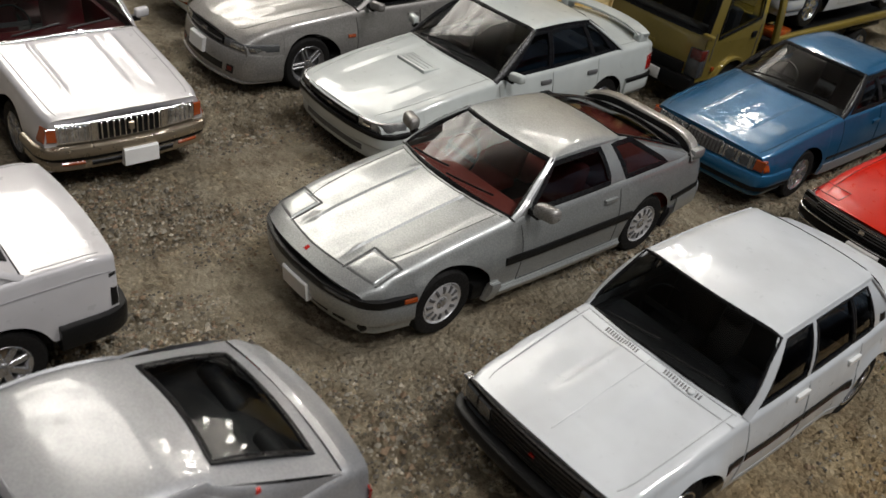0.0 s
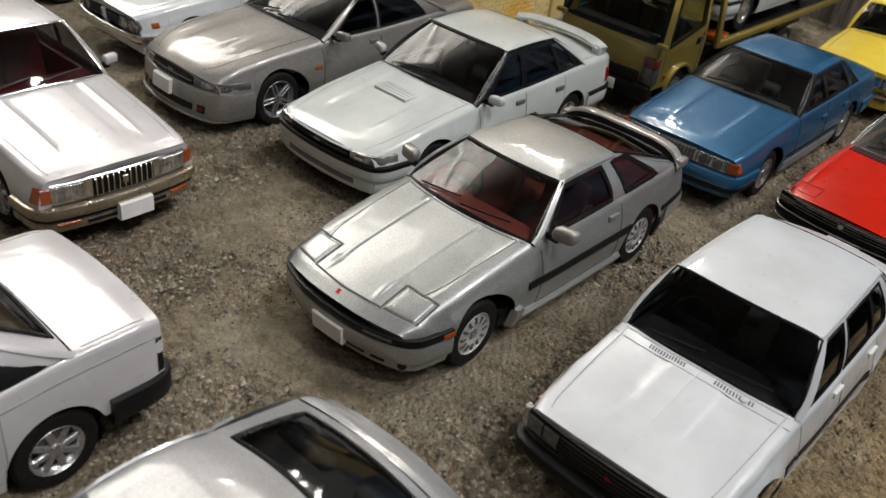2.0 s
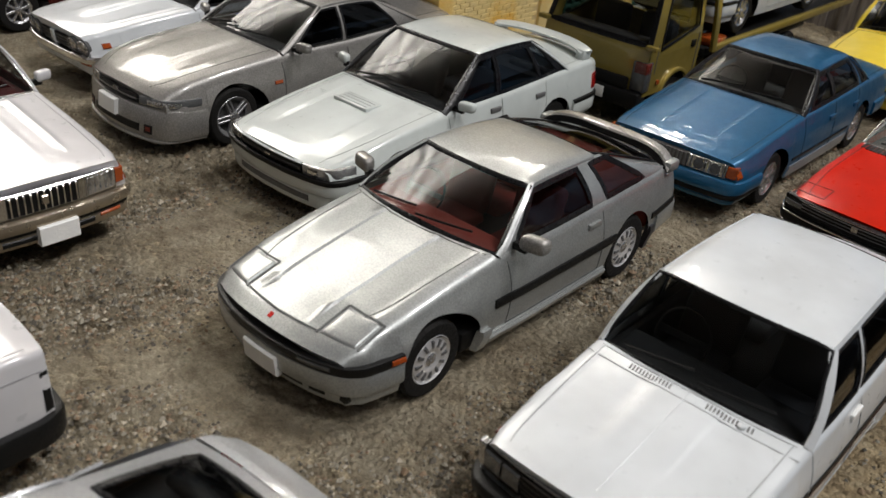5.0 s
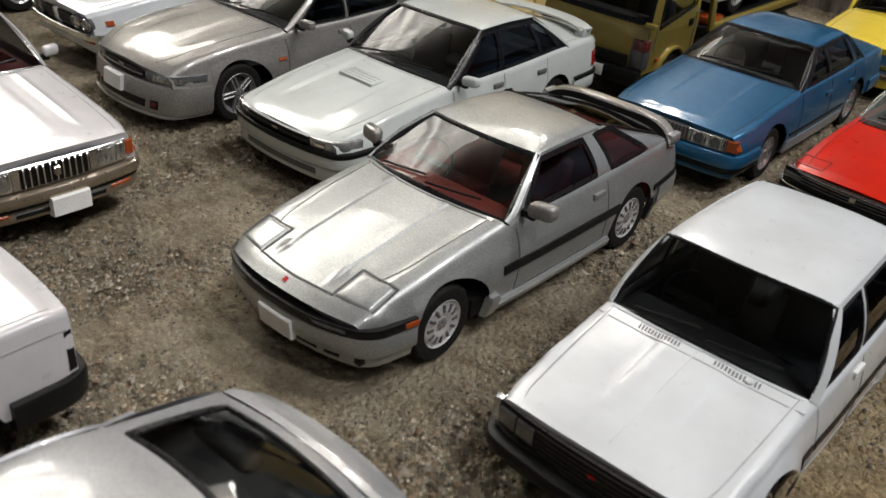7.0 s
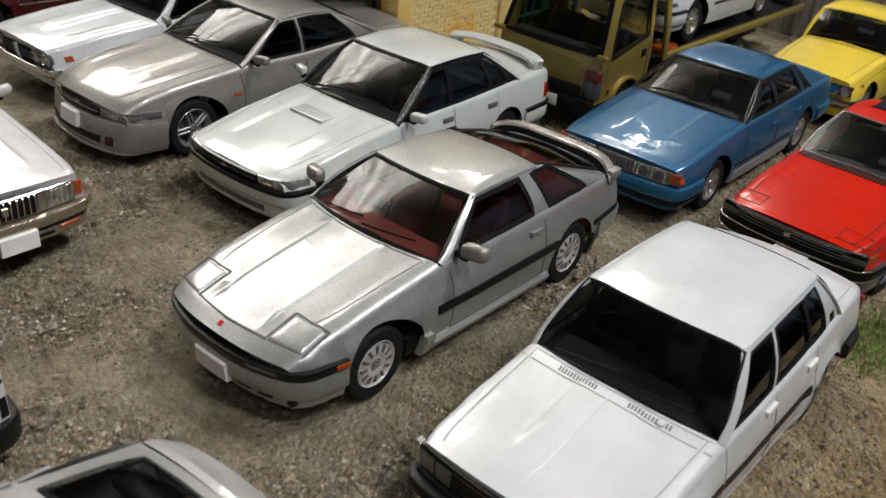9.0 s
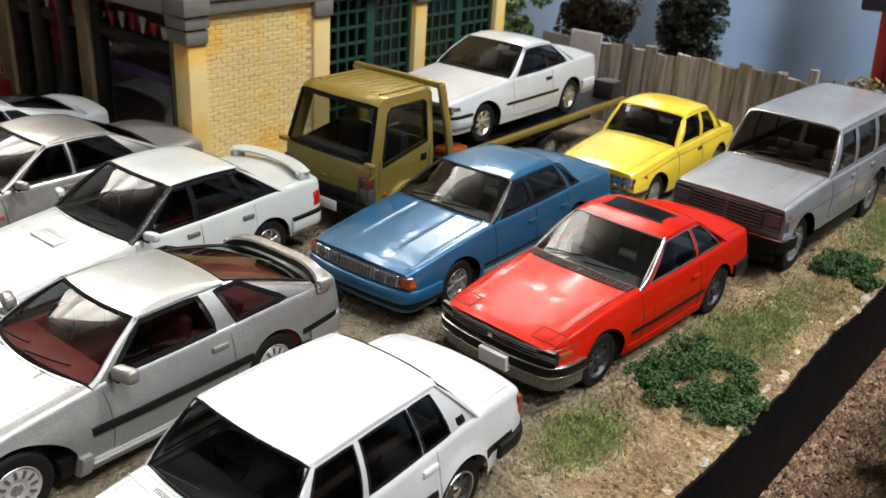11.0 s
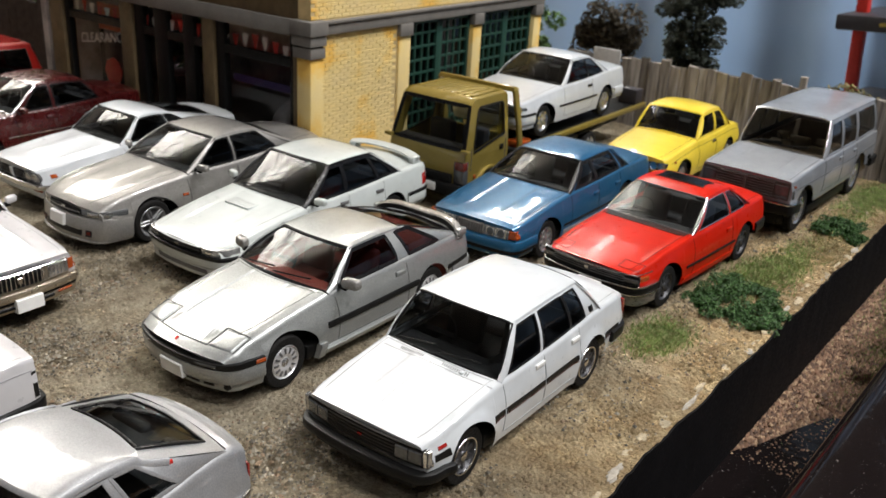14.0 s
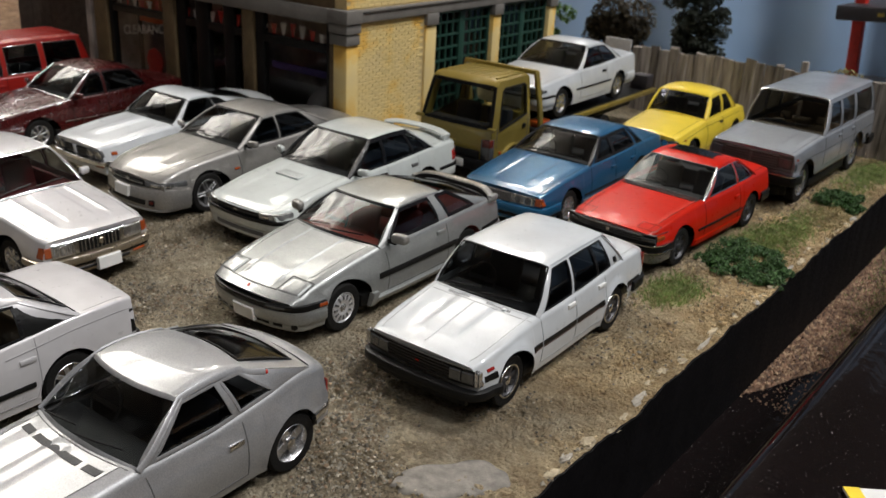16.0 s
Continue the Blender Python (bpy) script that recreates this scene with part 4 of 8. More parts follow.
def sunroof_coupe_extra(c):
    sh, ob = c["sh"], c["ob"]
    c["front"]("grille", -0.74, 0.74, 0.51, 0.66, BLACK, -0.05, 0.012)
    for k in range(3):
        c["front"]("grille_bar", -0.55, 0.55, 0.56 + 0.033 * k, 0.57 + 0.033 * k, IN_GREY, -0.02, 0.02, bev=0.003)
    c["front"]("grille_trim", -0.72, 0.72, 0.665, 0.675, SATIN, -0.03, 0.016, bev=0.004)
    c["front"]("badge", -0.03, 0.03, 0.575, 0.635, CHROME, 0, 0.028)
    for sg in (1, -1):
        c["front"]("turn_lamp", *sorted((sg * 0.54, sg * 0.74)), 0.56, 0.62, LENS_DARK, -0.02, 0.025)
        x0, x1, y0, y1 = 0.40 * sg, 0.68 * sg, sh.yf + 0.10, sh.yf + 0.30
        ln = [(x0, y0), (x0, y1), (x1, y1), (x1, y0)]
        for p, q in zip(ln, ln[1:] + ln[:1]):
            c["top_line"]("lamp_lid_gap", [(p[0] + (q[0] - p[0]) * t, p[1] + (q[1] - p[1]) * t) for t in np.linspace(0, 1, 4)], 0.012, 0.003, gap_of(RED))
    c["bumper"](-1, 0.555, 0.625, 0.26, 0.016, AMBER, "amber corner lamp", "turn_lamp", 0.012, xin=0.66)
    c["bumper"](-1, 0.645, 0.66, 0.40, 0.012, CHROME, "thin chrome strip round the nose", "nose_strip", 0.005)
    c["bumper"](-1, 0.50, 0.515, 0.5, 0.075, CHROME, "thin chrome bumper edge", "bumper_strip", bev=0.005)
    c["bumper"](-1, 0.40, 0.50, 0.66, 0.075, BLACK, "black front bumper", bev=0.03)
    c["bumper"](-1, 0.385, 0.405, 0.66, 0.08, CHROME, "thin chrome bumper strip", "bumper_strip", bev=0.008)
    c["bumper"](-1, 0.22, 0.385, 0.64, 0.04, SATIN, "satin grey front apron", "front_apron", bev=0.02)
    c["plate"](0.40, d=0.12, x=0.1)
    c["flank"]("side_moulding", -0.80, 0.82, 0.44, 0.475, BLACK, 0.014)
    c["flank"]("sill_band", -0.82, 0.84, 0.19, 0.30, RED, 0.012)
    c["bumper"](1, 0.36, 0.54, 0.5, 0.06, BLACK, "black rear bumper", bev=0.03)
    # sunroof, flush with the curved roof
    top_z = lambda px: c["roof_z"](0.48) - 0.025 * (px / 0.58) ** 2 - 0.05 * (1 - (1 - (px / 0.58) ** 6) ** 0.5)
    for nm, x1, y0, y1, up, mat, lab in (("sunroof_frame", 0.40, 0.30, 0.66, 0.004, BLACK, ""), ("sunroof_glass", 0.37, 0.33, 0.63, 0.008, SUNROOF, "dark tinted sunroof glass")):
        b = bmesh.new()
        xs = [-x1] + list(np.linspace(-x1, x1, 13)) + [x1]
        grid(b, [[(px, y, top_z(px) + (up if 0 < k < 14 and y not in (y0, y1 + 0.001) else -0.02)) for k, px in enumerate(xs)] for y in (y0, y0 + 0.001, y1, y1 + 0.001)])
        part(nm, b, mat, ob, lab)
    for q in np.linspace(-0.64, 0.64, 30):
        c["top_line"]("cowl_slat", [(q, sh.s["ws"][0] - 0.14), (q, sh.s["ws"][0] - 0.01)], 0.036, 0.008, BLACK)
    for sg in (1, -1):
        b = bmesh.new()
        grid(b, [[c["sidept"](1.26 + 0.045 * k, 0.87 + 0.02 * k, t, sg) + Vector((sg * (0.008 if 0 < k < 3 else -0.004), 0, 0)) for k in range(4)] for t in (0.10, 0.2, 0.5, 0.6)])
        part("pillar_vent", b, BLACK, ob, "black louvred pillar vent", warp=c["W"])


SUNROOF_COUPE = dict(chin=0.40, tailz=0.42, wb=2.45, r=0.30, yf=-2.06, yr=2.12, hw=0.81, paint=RED, wheel="black", inside=IN_GREY,
               top=[(-2.06, 0.675), (-1.97, 0.70), (-1.3, 0.80), (-0.62, 0.865), (0.4, 0.875), (1.4, 0.90), (2.0, 0.885), (2.12, 0.85)],
               ws=(-0.60, 0.10), bl=(0.86, 1.42), roof=(0.57, 1.285), doors=[(-0.62, 0.72)], hdy=0.14, hz=0.70,
               cols=[(-0.42, 0.14), (0.66, 0.58), (0.72, 0.64), (1.24, 0.86)], tuck=0.06, rs=0.06, kf=0.10, kc=0.12, crown=0.03, wtrim=SATIN, wtw=0.02, trim=CHROME, trimw=0.018,
               corner=0.12, extra=sunroof_coupe_extra, rake=-0.1, apw=0.03, apil=CHROME, rcrown=0.015, drop=0.015, relief=[(0, 0), (0.86, 0.0), (0.92, 0.012), (1, 0)])


def hardtop_sedan_extra(c):
    sh, ob = c["sh"], c["ob"]
    c["front"]("grille", -0.22, 0.22, 0.50, 0.65, GRILLE_BAR, -0.05, 0.02, "chrome-framed grille")
    for k in range(10):
        c["front"]("grille_bar", -0.215 + 0.045 * k, -0.195 + 0.045 * k, 0.505, 0.645, SATIN, -0.02, 0.028, bev=0.003, nx=1)
    for sg in (1, -1):
        c["front"]("headlight", *sorted((sg * 0.235, sg * 0.66)), 0.50, 0.65, LENS, -0.05, 0.016, "clear rectangular headlight")
        for k in (0.36, 0.54):
            b = bmesh.new()
            lathe(b, [(sh.yf + 0.03, 0.055), (sh.yf - 0.018, 0.055), (sh.yf - 0.025, 0.0)], 16, "y")
            for v in b.verts:
                v.co.x += sg * k
                v.co.z += 0.575
            part("headlight_bulb", b, LENS_DARK, ob, warp=c["W"])
    for sg in (1, -1):
        c["front"]("turn_lamp", *sorted((sg * 0.665, sg * 0.765)), 0.515, 0.64, AMBER, -0.05, 0.014, "amber corner lamp")
    c["flank"]("turn_lamp", sh.yf + 0.0, sh.yf + 0.08, 0.52, 0.635, AMBER, 0.012, "amber corner lamp")
    c["bumper"](-1, 0.34, 0.49, 0.70, 0.06, BLUE, "blue front bumper", bev=0.03)
    c["bumper"](-1, 0.29, 0.345, 0.68, 0.05, BLACK, "black rubber strip", "bumper_strip", bev=0.015)
    c["bumper"](-1, 0.2, 0.29, 0.62, -0.03, BLUE, name="front_apron", bev=0.03)
    c["bumper"](1, 0.36, 0.54, 0.6, 0.05, BLUE, "blue rear bumper", bev=0.03)
    c["flank"]("side_moulding", -0.9, 0.85, 0.40, 0.43, BLACK, 0.012)
    c["flank"]("sill_band", -0.9, 0.88, 0.18, 0.33, SILVER_GREY, 0.008, "grey sill band")


HARDTOP_SEDAN = dict(chin=0.36, tailz=0.36, wb=2.615, r=0.30, yf=-2.23, yr=2.38, hw=0.845, paint=BLUE, wheel="slot", inside=IN_GREY,
            top=[(-2.23, 0.67), (-2.12, 0.70), (-1.4, 0.79), (-0.72, 0.87), (0.4, 0.88), (1.3, 0.90), (2.2, 0.87), (2.38, 0.84)],
            ws=(-0.72, 0.02), bl=(1.04, 1.46), roof=(0.56, 1.265), doors=[(-0.70, 0.28), (0.28, 1.05)], hdy=0.10, hz=0.70,
            trimw=0.06, cols=[(-0.52, 0.05), (0.24, 0.22), (0.28, 0.26), (1.08, 0.94), (1.22, 1.04), (1.38, 1.07)], tuck=0.05, rs=0.05, kf=0.08, kc=0.10, crown=0.03,
            corner=0.09, extra=hardtop_sedan_extra, rake=0.12, apil=TRIM_BLACK, apw=0.05, kr=0.06, rcrown=0.015, drop=0.01, rarch=0.01, relief=[(0, 0.0), (0.42, 0.0), (0.44, 0.005), (0.86, 0.005), (0.90, 0.0), (1, 0)])


def spoiler_sedan_extra(c):
    sh, ob = c["sh"], c["ob"]
    c["front"]("grille", -0.43, 0.43, 0.55, 0.635, BLACK, -0.05, 0.026)
    c["front"]("grille_lip", -0.44, 0.44, 0.638, 0.652, IVORY, -0.05, 0.034, bev=0.005)
    c["front"]("grille_bar", -0.42, 0.42, 0.585, 0.60, SEAM, -0.02, 0.032, bev=0.003)
    c["front"]("badge", -0.04, 0.04, 0.58, 0.615, CHROME, -0.0, 0.04, bev=0.008)
    for sg in (1, -1):
        c["front"]("headlight_bulb", *sorted((sg * 0.52, sg * 0.62)), 0.56, 0.62, CHROME, -0.04, 0.034, bev=0.015)
    c["bumper"](-1, 0.53, 0.645, 0.30, 0.02, LENS_CLEAR, "clear wrap-round headlight", "headlight", 0.015, xin=0.45)
    c["bumper"](-1, 0.36, 0.54, 0.72, 0.05, IVORY, "white front bumper", bev=0.03)
    c["bumper"](-1, 0.485, 0.54, 0.70, 0.06, BLACK, "black rubber strip", "bumper_strip", bev=0.012)
    c["bumper"](-1, 0.20, 0.36, 0.70, 0.025, IVORY, name="front_apron", bev=0.03)
    c["front"]("air_intake", -0.5, 0.5, 0.26, 0.33, IN_GREY, -0.02, 0.034)
    c["bumper"](1, 0.34, 0.54, 0.62, 0.05, IVORY, "white rear bumper", bev=0.03)
    c["bumper"](1, 0.50, 0.55, 0.62, 0.06, BLACK, "black rubber strip", "bumper_strip", bev=0.012)
    c["flank"]("tail_lamp", sh.yr - 0.16, sh.yr - 0.01, 0.60, 0.78, RED_LENS, 0.008)
    c["mirror"](-0.48, IVORY, out=0.05)
    # bonnet scoop
    b = bmesh.new()
    zz = sh.roofz(0, -1.05)
    box(b, -0.24, 0.24, -1.22, -1.0, zz - 0.03, zz + 0.008, 0.006)
    o = part("bonnet_scoop", b, IVORY, ob, warp=c["W"])
    for k in range(3):
        part("scoop_slot", boxm(-0.2, 0.2, -1.185 + 0.06 * k, -1.172 + 0.06 * k, zz - 0.004, zz + 0.0115, 0.003, 1), gap_of(IVORY), o)
    # boot spoiler
    b = bmesh.new()
    ribbon(b, [(q * 0.70, 2.12 - 0.14 * q * q, 1.075 - 0.04 * abs(q) ** 5) for q in np.linspace(-1, 1, 21)], 0.17, 0.022, (0, -0.15, 1))
    o = part("rear_spoiler", b, IVORY, ob, "white rear spoiler")
    for sg in (1, -1):
        part("spoiler_foot", boxm(*sorted((sg * 0.58, sg * 0.70)), 1.93, 2.1, 0.93, 1.07, 0.02), IVORY, o)


SPOILER_SEDAN = dict(wb=2.58, r=0.30, yf=-2.22, yr=2.29, hw=0.845, paint=IVORY, wheel="slot", inside=IN_BLACK,
              top=[(-2.22, 0.625), (-2.12, 0.665), (-1.4, 0.785), (-0.72, 0.88), (0.4, 0.90), (1.3, 0.945), (2.1, 0.95), (2.29, 0.91)],
              ws=(-0.72, 0.04), bl=(1.0, 1.55), roof=(0.59, 1.37), doors=[(-0.68, 0.28), (0.28, 1.08)], hdy=0.12, hz=0.76, handle=IN_GREY,
              cols=[(-0.52, 0.06), (0.22, 0.24), (0.27, 0.28), (0.98, 0.84), (1.01, 0.87), (1.36, 1.0)], pillar=TRIM_BLACK, tuck=0.05, rs=0.07, kf=0.13, kc=0.12, crown=0.04, drail=TRIM_BLACK,
              corner=0.13, extra=spoiler_sedan_extra, rake=-0.1, apil=TRIM_BLACK, apw=0.06, wtw=0.05, rcrown=0.02, drop=0.015, rarch=0.015, relief=[(0, 0.0), (0.45, 0.0), (0.52, 0.014), (0.80, 0.014), (0.88, 0.002), (1, 0)])


def rounded_sedan_extra(c):
    sh, ob = c["sh"], c["ob"]
    c["front"]("grille", -0.36, 0.36, 0.545, 0.625, BLACK, -0.05, 0.016)
    c["front"]("grille_bar", -0.36, 0.36, 0.58, 0.592, SILVER_WARM, -0.02, 0.022, bev=0.003)
    c["bumper"](-1, 0.535, 0.635, 0.44, 0.012, LENS_DARK, "smoked wrap-round headlight", "headlight", 0.02, xin=0.39)
    c["bumper"](-1, 0.55, 0.62, 0.16, 0.018, LENS, "clear lamp behind the cover", "lamp_reflector", 0.02, xin=0.50)
    c["front"]("badge", -0.05, 0.05, 0.585, 0.625, CHROME, 0, 0.022, bev=0.006)
    for sg in (1, -1):
        c["front"]("fog_lamp", *sorted((sg * 0.51, sg * 0.57)), 0.275, 0.335, TURN_RED, -0.02, 0.042)
        c["front"]("fog_recess", *sorted((sg * 0.49, sg * 0.59)), 0.25, 0.35, BLACK, -0.02, 0.038)
    c["bumper"](-1, 0.19, 0.535, 0.70, 0.03, SILVER_WARM, "silver rounded front bumper", bev=0.05)
    c["bumper"](-1, 0.17, 0.20, 0.66, 0.04, SILVER_WARM, name="front_lip", bev=0.012)
    c["front"]("air_intake", -0.42, 0.42, 0.25, 0.34, BLACK, -0.02, 0.038)
    c["plate"](0.42, d=0.075, x=-0.1)
    c["flank"]("side_marker", -0.92, -0.84, 0.60, 0.64, AMBER, 0.012)
    c["bumper"](1, 0.3, 0.55, 0.6, 0.04, SILVER_WARM, "silver rear bumper", bev=0.05)
    c["mirror"](-0.5, SILVER_WARM, out=0.06)


ROUNDED_SEDAN = dict(wb=2.72, r=0.325, yf=-2.28, yr=2.40, hw=0.86, paint=SILVER_WARM, wheel="spoke5", inside=IN_BLACK,
           top=[(-2.28, 0.62), (-2.2, 0.70), (-1.95, 0.785), (-1.5, 0.845), (-0.74, 0.915), (0.4, 0.92), (1.4, 0.97), (2.2, 0.96), (2.40, 0.90)],
           ws=(-0.76, 0.05), bl=(0.95, 1.62), roof=(0.58, 1.345), doors=[(-0.80, 0.32), (0.32, 1.10)], hdy=0.12, hz=0.78,
           cols=[(-0.56, 0.07), (0.26, 0.27), (0.33, 0.33), (1.22, 0.86)], tuck=0.06, rs=0.10, kf=0.2, kc=0.14, crown=0.05, corner=0.17, extra=rounded_sedan_extra, rake=0.10,
           apw=0.05, wtw=0.05, inset=0.02, relief=[(0, 0.02), (0.30, 0.018), (0.42, 0.0), (0.62, 0.0), (0.74, 0.016), (0.90, 0.012), (1, 0)], rcrown=0.025, chin=0.2)


def striped_fastback_extra(c):
    sh, ob = c["sh"], c["ob"]
    c["front"]("grille", -0.30, 0.30, 0.52, 0.66, BLACK, -0.05, 0.006)
    c["front"]("grille_post", -0.03, 0.03, 0.51, 0.67, WHITE, -0.05, 0.03, bev=0.01, nx=1)
    for sg in (1, -1):
        for k in (0.42, 0.60):
            b = bmesh.new()
            lathe(b, [(sh.yf + 0.03, 0.082), (sh.yf - 0.03, 0.082), (sh.yf - 0.034, 0.07), (sh.yf - 0.02, 0.066), (sh.yf - 0.03, 0.0)], 20, "y")
            for v in b.verts:
                v.co.x += sg * k
                v.co.z += 0.59
            rb_ = bmesh.new()
            lathe(rb_, [(sh.yf + 0.03, 0.098), (sh.yf - 0.012, 0.098), (sh.yf - 0.016, 0.084), (sh.yf + 0.01, 0.080)], 20, "y")
            for v in rb_.verts:
                v.co.x += sg * k
                v.co.z += 0.59
            part("lamp_ring", rb_, SEAM, ob, "dark lamp surround", warp=c["W"])
            part("headlight", b, LENS, ob, "round glass headlight", warp=c["W"])
        c["front"]("turn_lamp", *sorted((sg * 0.5, sg * 0.66)), 0.36, 0.41, AMBER, -0.02, 0.03)
    for k in range(3):
        c["front"]("grille_bar", -0.29, 0.29, 0.545 + 0.04 * k, 0.553 + 0.04 * k, IN_GREY, -0.02, 0.012, bev=0.002)
    c["bumper"](-1, 0.40, 0.50, 0.45, 0.08, CHROME, "chrome front bumper", bev=0.03)
    c["flank"]("side_marker", sh.yf + 0.16, sh.yf + 0.27, 0.58, 0.64, AMBER, 0.012)
    for k in range(3):
        c["flank"]("side_stripe", 0.1, 1.3, 0.70 + 0.03 * k, 0.717 + 0.03 * k, BLUE_TAPE, 0.006, "blue printed side stripe")
    c["bumper"](1, 0.42, 0.52, 0.4, 0.08, CHROME, "chrome rear bumper", bev=0.03)


STRIPED_FASTBACK = dict(wb=2.42, r=0.30, yf=-2.0, yr=2.08, hw=0.79, paint=WHITE, wheel="deep", inside=IN_BLACK,
           top=[(-2.0, 0.71), (-1.9, 0.74), (-1.2, 0.82), (-0.6, 0.87), (0.4, 0.88), (1.3, 0.95), (1.9, 0.98), (2.08, 0.95)],
           ws=(-0.58, -0.02), bl=(0.60, 1.70), roof=(0.55, 1.28), doors=[(-0.55, 0.65)], hdy=0.12, hz=0.70, handle=CHROME, fast=True, blin=(0.12, 0.93, 2),
           cols=[(-0.40, 0.02), (0.58, 0.42), (0.64, 0.46), (1.10, 0.60)], tuck=0.05, rs=0.08, kf=0.08, kc=0.12, crown=0.04, corner=0.12, extra=striped_fastback_extra, rake=-0.15, relief=[(0, 0.03), (0.16, 0.028), (0.26, 0.0), (0.7, 0.0), (0.85, 0.016), (1, 0.0)])


def pearl_saloon_extra(c):
    sh, ob = c["sh"], c["ob"]
    c["front"]("grille_frame", -0.37, 0.37, 0.50, 0.705, CHROME, -0.05, 0.014, "bright chrome grille frame")
    c["front"]("grille", -0.305, 0.305, 0.51, 0.692, BLACK, -0.04, 0.020)
    for k in range(11):
        c["front"]("grille_bar", -0.287 + 0.056 * k, -0.273 + 0.056 * k, 0.512, 0.69, CHROME, -0.02, 0.036, bev=0.006, nx=1)
    c["front"]("badge", -0.025, 0.025, 0.57, 0.65, BEIGE_METAL, 0, 0.045, bev=0.008)
    for sg in (1, -1):
        c["front"]("lamp_surround", *sorted((sg * 0.375, sg * 0.67)), 0.50, 0.70, CHROME, -0.05, 0.012)
        c["front"]("headlight", *sorted((sg * 0.39, sg * 0.655)), 0.52, 0.685, LENS, -0.05, 0.024, "clear rectangular headlight", 0.016)
        c["front"]("bumper_lamp", *sorted((sg * 0.46, sg * 0.66)), 0.31, 0.345, AMBER, -0.02, 0.062)
    for sg in (1, -1):
        c["front"]("turn_lamp", *sorted((sg * 0.675, sg * 0.755)), 0.53, 0.67, AMBER, -0.08, 0.012, "amber corner lamp")
    c["flank"]("turn_lamp", sh.yf + 0.0, sh.yf + 0.10, 0.53, 0.67, AMBER, 0.012, "amber corner lamp")
    c["bumper"](-1, 0.385, 0.49, 0.70, 0.085, BEIGE_METAL, "champagne-coloured bumper", bev=0.03)
    c["bumper"](-1, 0.355, 0.39, 0.70, 0.06, BLACK, "black rubber strip", "bumper_strip", bev=0.01)
    c["bumper"](-1, 0.25, 0.36, 0.68, 0.05, BEIGE_METAL, name="front_apron", bev=0.03)
    c["front"]("air_intake", -0.40, 0.40, 0.285, 0.335, BLACK, -0.02, 0.058)
    c["plate"](0.33, d=0.12, x=0.05)
    c["mirror"](-0.50, PEARL, out=0.05)
    c["bumper"](1, 0.36, 0.52, 0.6, 0.07, BEIGE_METAL, "champagne-coloured rear bumper", bev=0.03)


PEARL_SALOON = dict(wb=2.72, r=0.31, yf=-2.16, yr=2.50, hw=0.845, paint=PEARL, wheel="slot", inside=IN_WINE,
             top=[(-2.16, 0.74), (-2.06, 0.765), (-1.4, 0.84), (-0.76, 0.91), (0.4, 0.91), (1.5, 0.94), (2.3, 0.91), (2.50, 0.88)],
             ws=(-0.74, -0.10), bl=(1.15, 1.62), roof=(0.60, 1.38), doors=[(-0.72, 0.30), (0.30, 1.15)], hdy=0.12, hz=0.74, handle=CHROME,
             cols=[(-0.55, -0.06), (0.22, 0.22), (0.29, 0.29), (1.15, 1.0)], tuck=0.05, rs=0.06, kf=0.09, kc=0.10, crown=0.03, corner=0.09, extra=pearl_saloon_extra,
             wtrim=CHROME, wtw=0.03, sglass=GLASS, rake=0.05, rcrown=0.02, relief=[(0, 0.004), (0.26, 0.004), (0.29, 0.0), (0.54, 0.0), (0.56, 0.008), (0.585, 0.008), (0.605, 0.0), (1, 0)])


def notchback_extra(c):
    sh, ob = c["sh"], c["ob"]
    c["bumper"](1, 0.34, 0.54, 0.47, 0.085, BLACK, "black rear bumper", bev=0.03)
    c["bumper"](-1, 0.34, 0.50, 0.62, 0.07, BLACK, "black front bumper", bev=0.03)
    c["flank"]("side_moulding", -0.85, 0.85, 0.42, 0.475, BLACK, 0.014, "black side moulding")
    c["flank"]("tail_lamp", sh.yr - 0.06, sh.yr - 0.005, 0.56, 0.82, BLACK, 0.006)
    for sg in (1, -1):
        c["front"]("tail_lamp", *sorted((sg * 0.42, sg * 0.70)), 0.56, 0.82, RED_LENS, -0.02, 0.006, end=1)
        c["front"]("headlight", *sorted((sg * 0.42, sg * 0.72)), 0.56, 0.70, LENS, -0.02, 0.012)
        b = bmesh.new()
        ribbon(b, [(sg * (sh.side(v, sh.top(v) - 0.12) + 0.001), v, sh.top(v) - 0.12) for v in np.linspace(0.6, sh.yr - 0.04, 14)], 0.012, 0.003, (sg, 0, 0))
        part("panel_gap", b, gap_of(PEARL), ob, warp=c["W"])
        pb = bmesh.new()
        rows = []
        for t in np.linspace(0.05, 0.88, 8):
            q = (t - 0.05) / 0.83
            b0, b1 = 0.80 + 0.02 * q, 1.36 - 0.44 * q
            t0_, t1_ = 0.81, 1.04 - 0.15 * q
            rows.append([c["sidept"](b0 + (b1 - b0) * k / 4, t0_ + (t1_ - t0_) * k / 4, t, sg) + Vector((sg * (0.010 if 0 < k < 4 else -0.006), 0, 0)) for k in range(5)])
        grid(pb, rows)
        part("pillar_garnish", pb, BLACK, ob, "black pillar garnish", warp=c["W"])
    c["front"]("grille", -0.40, 0.40, 0.56, 0.70, BLACK, -0.02, 0.01)


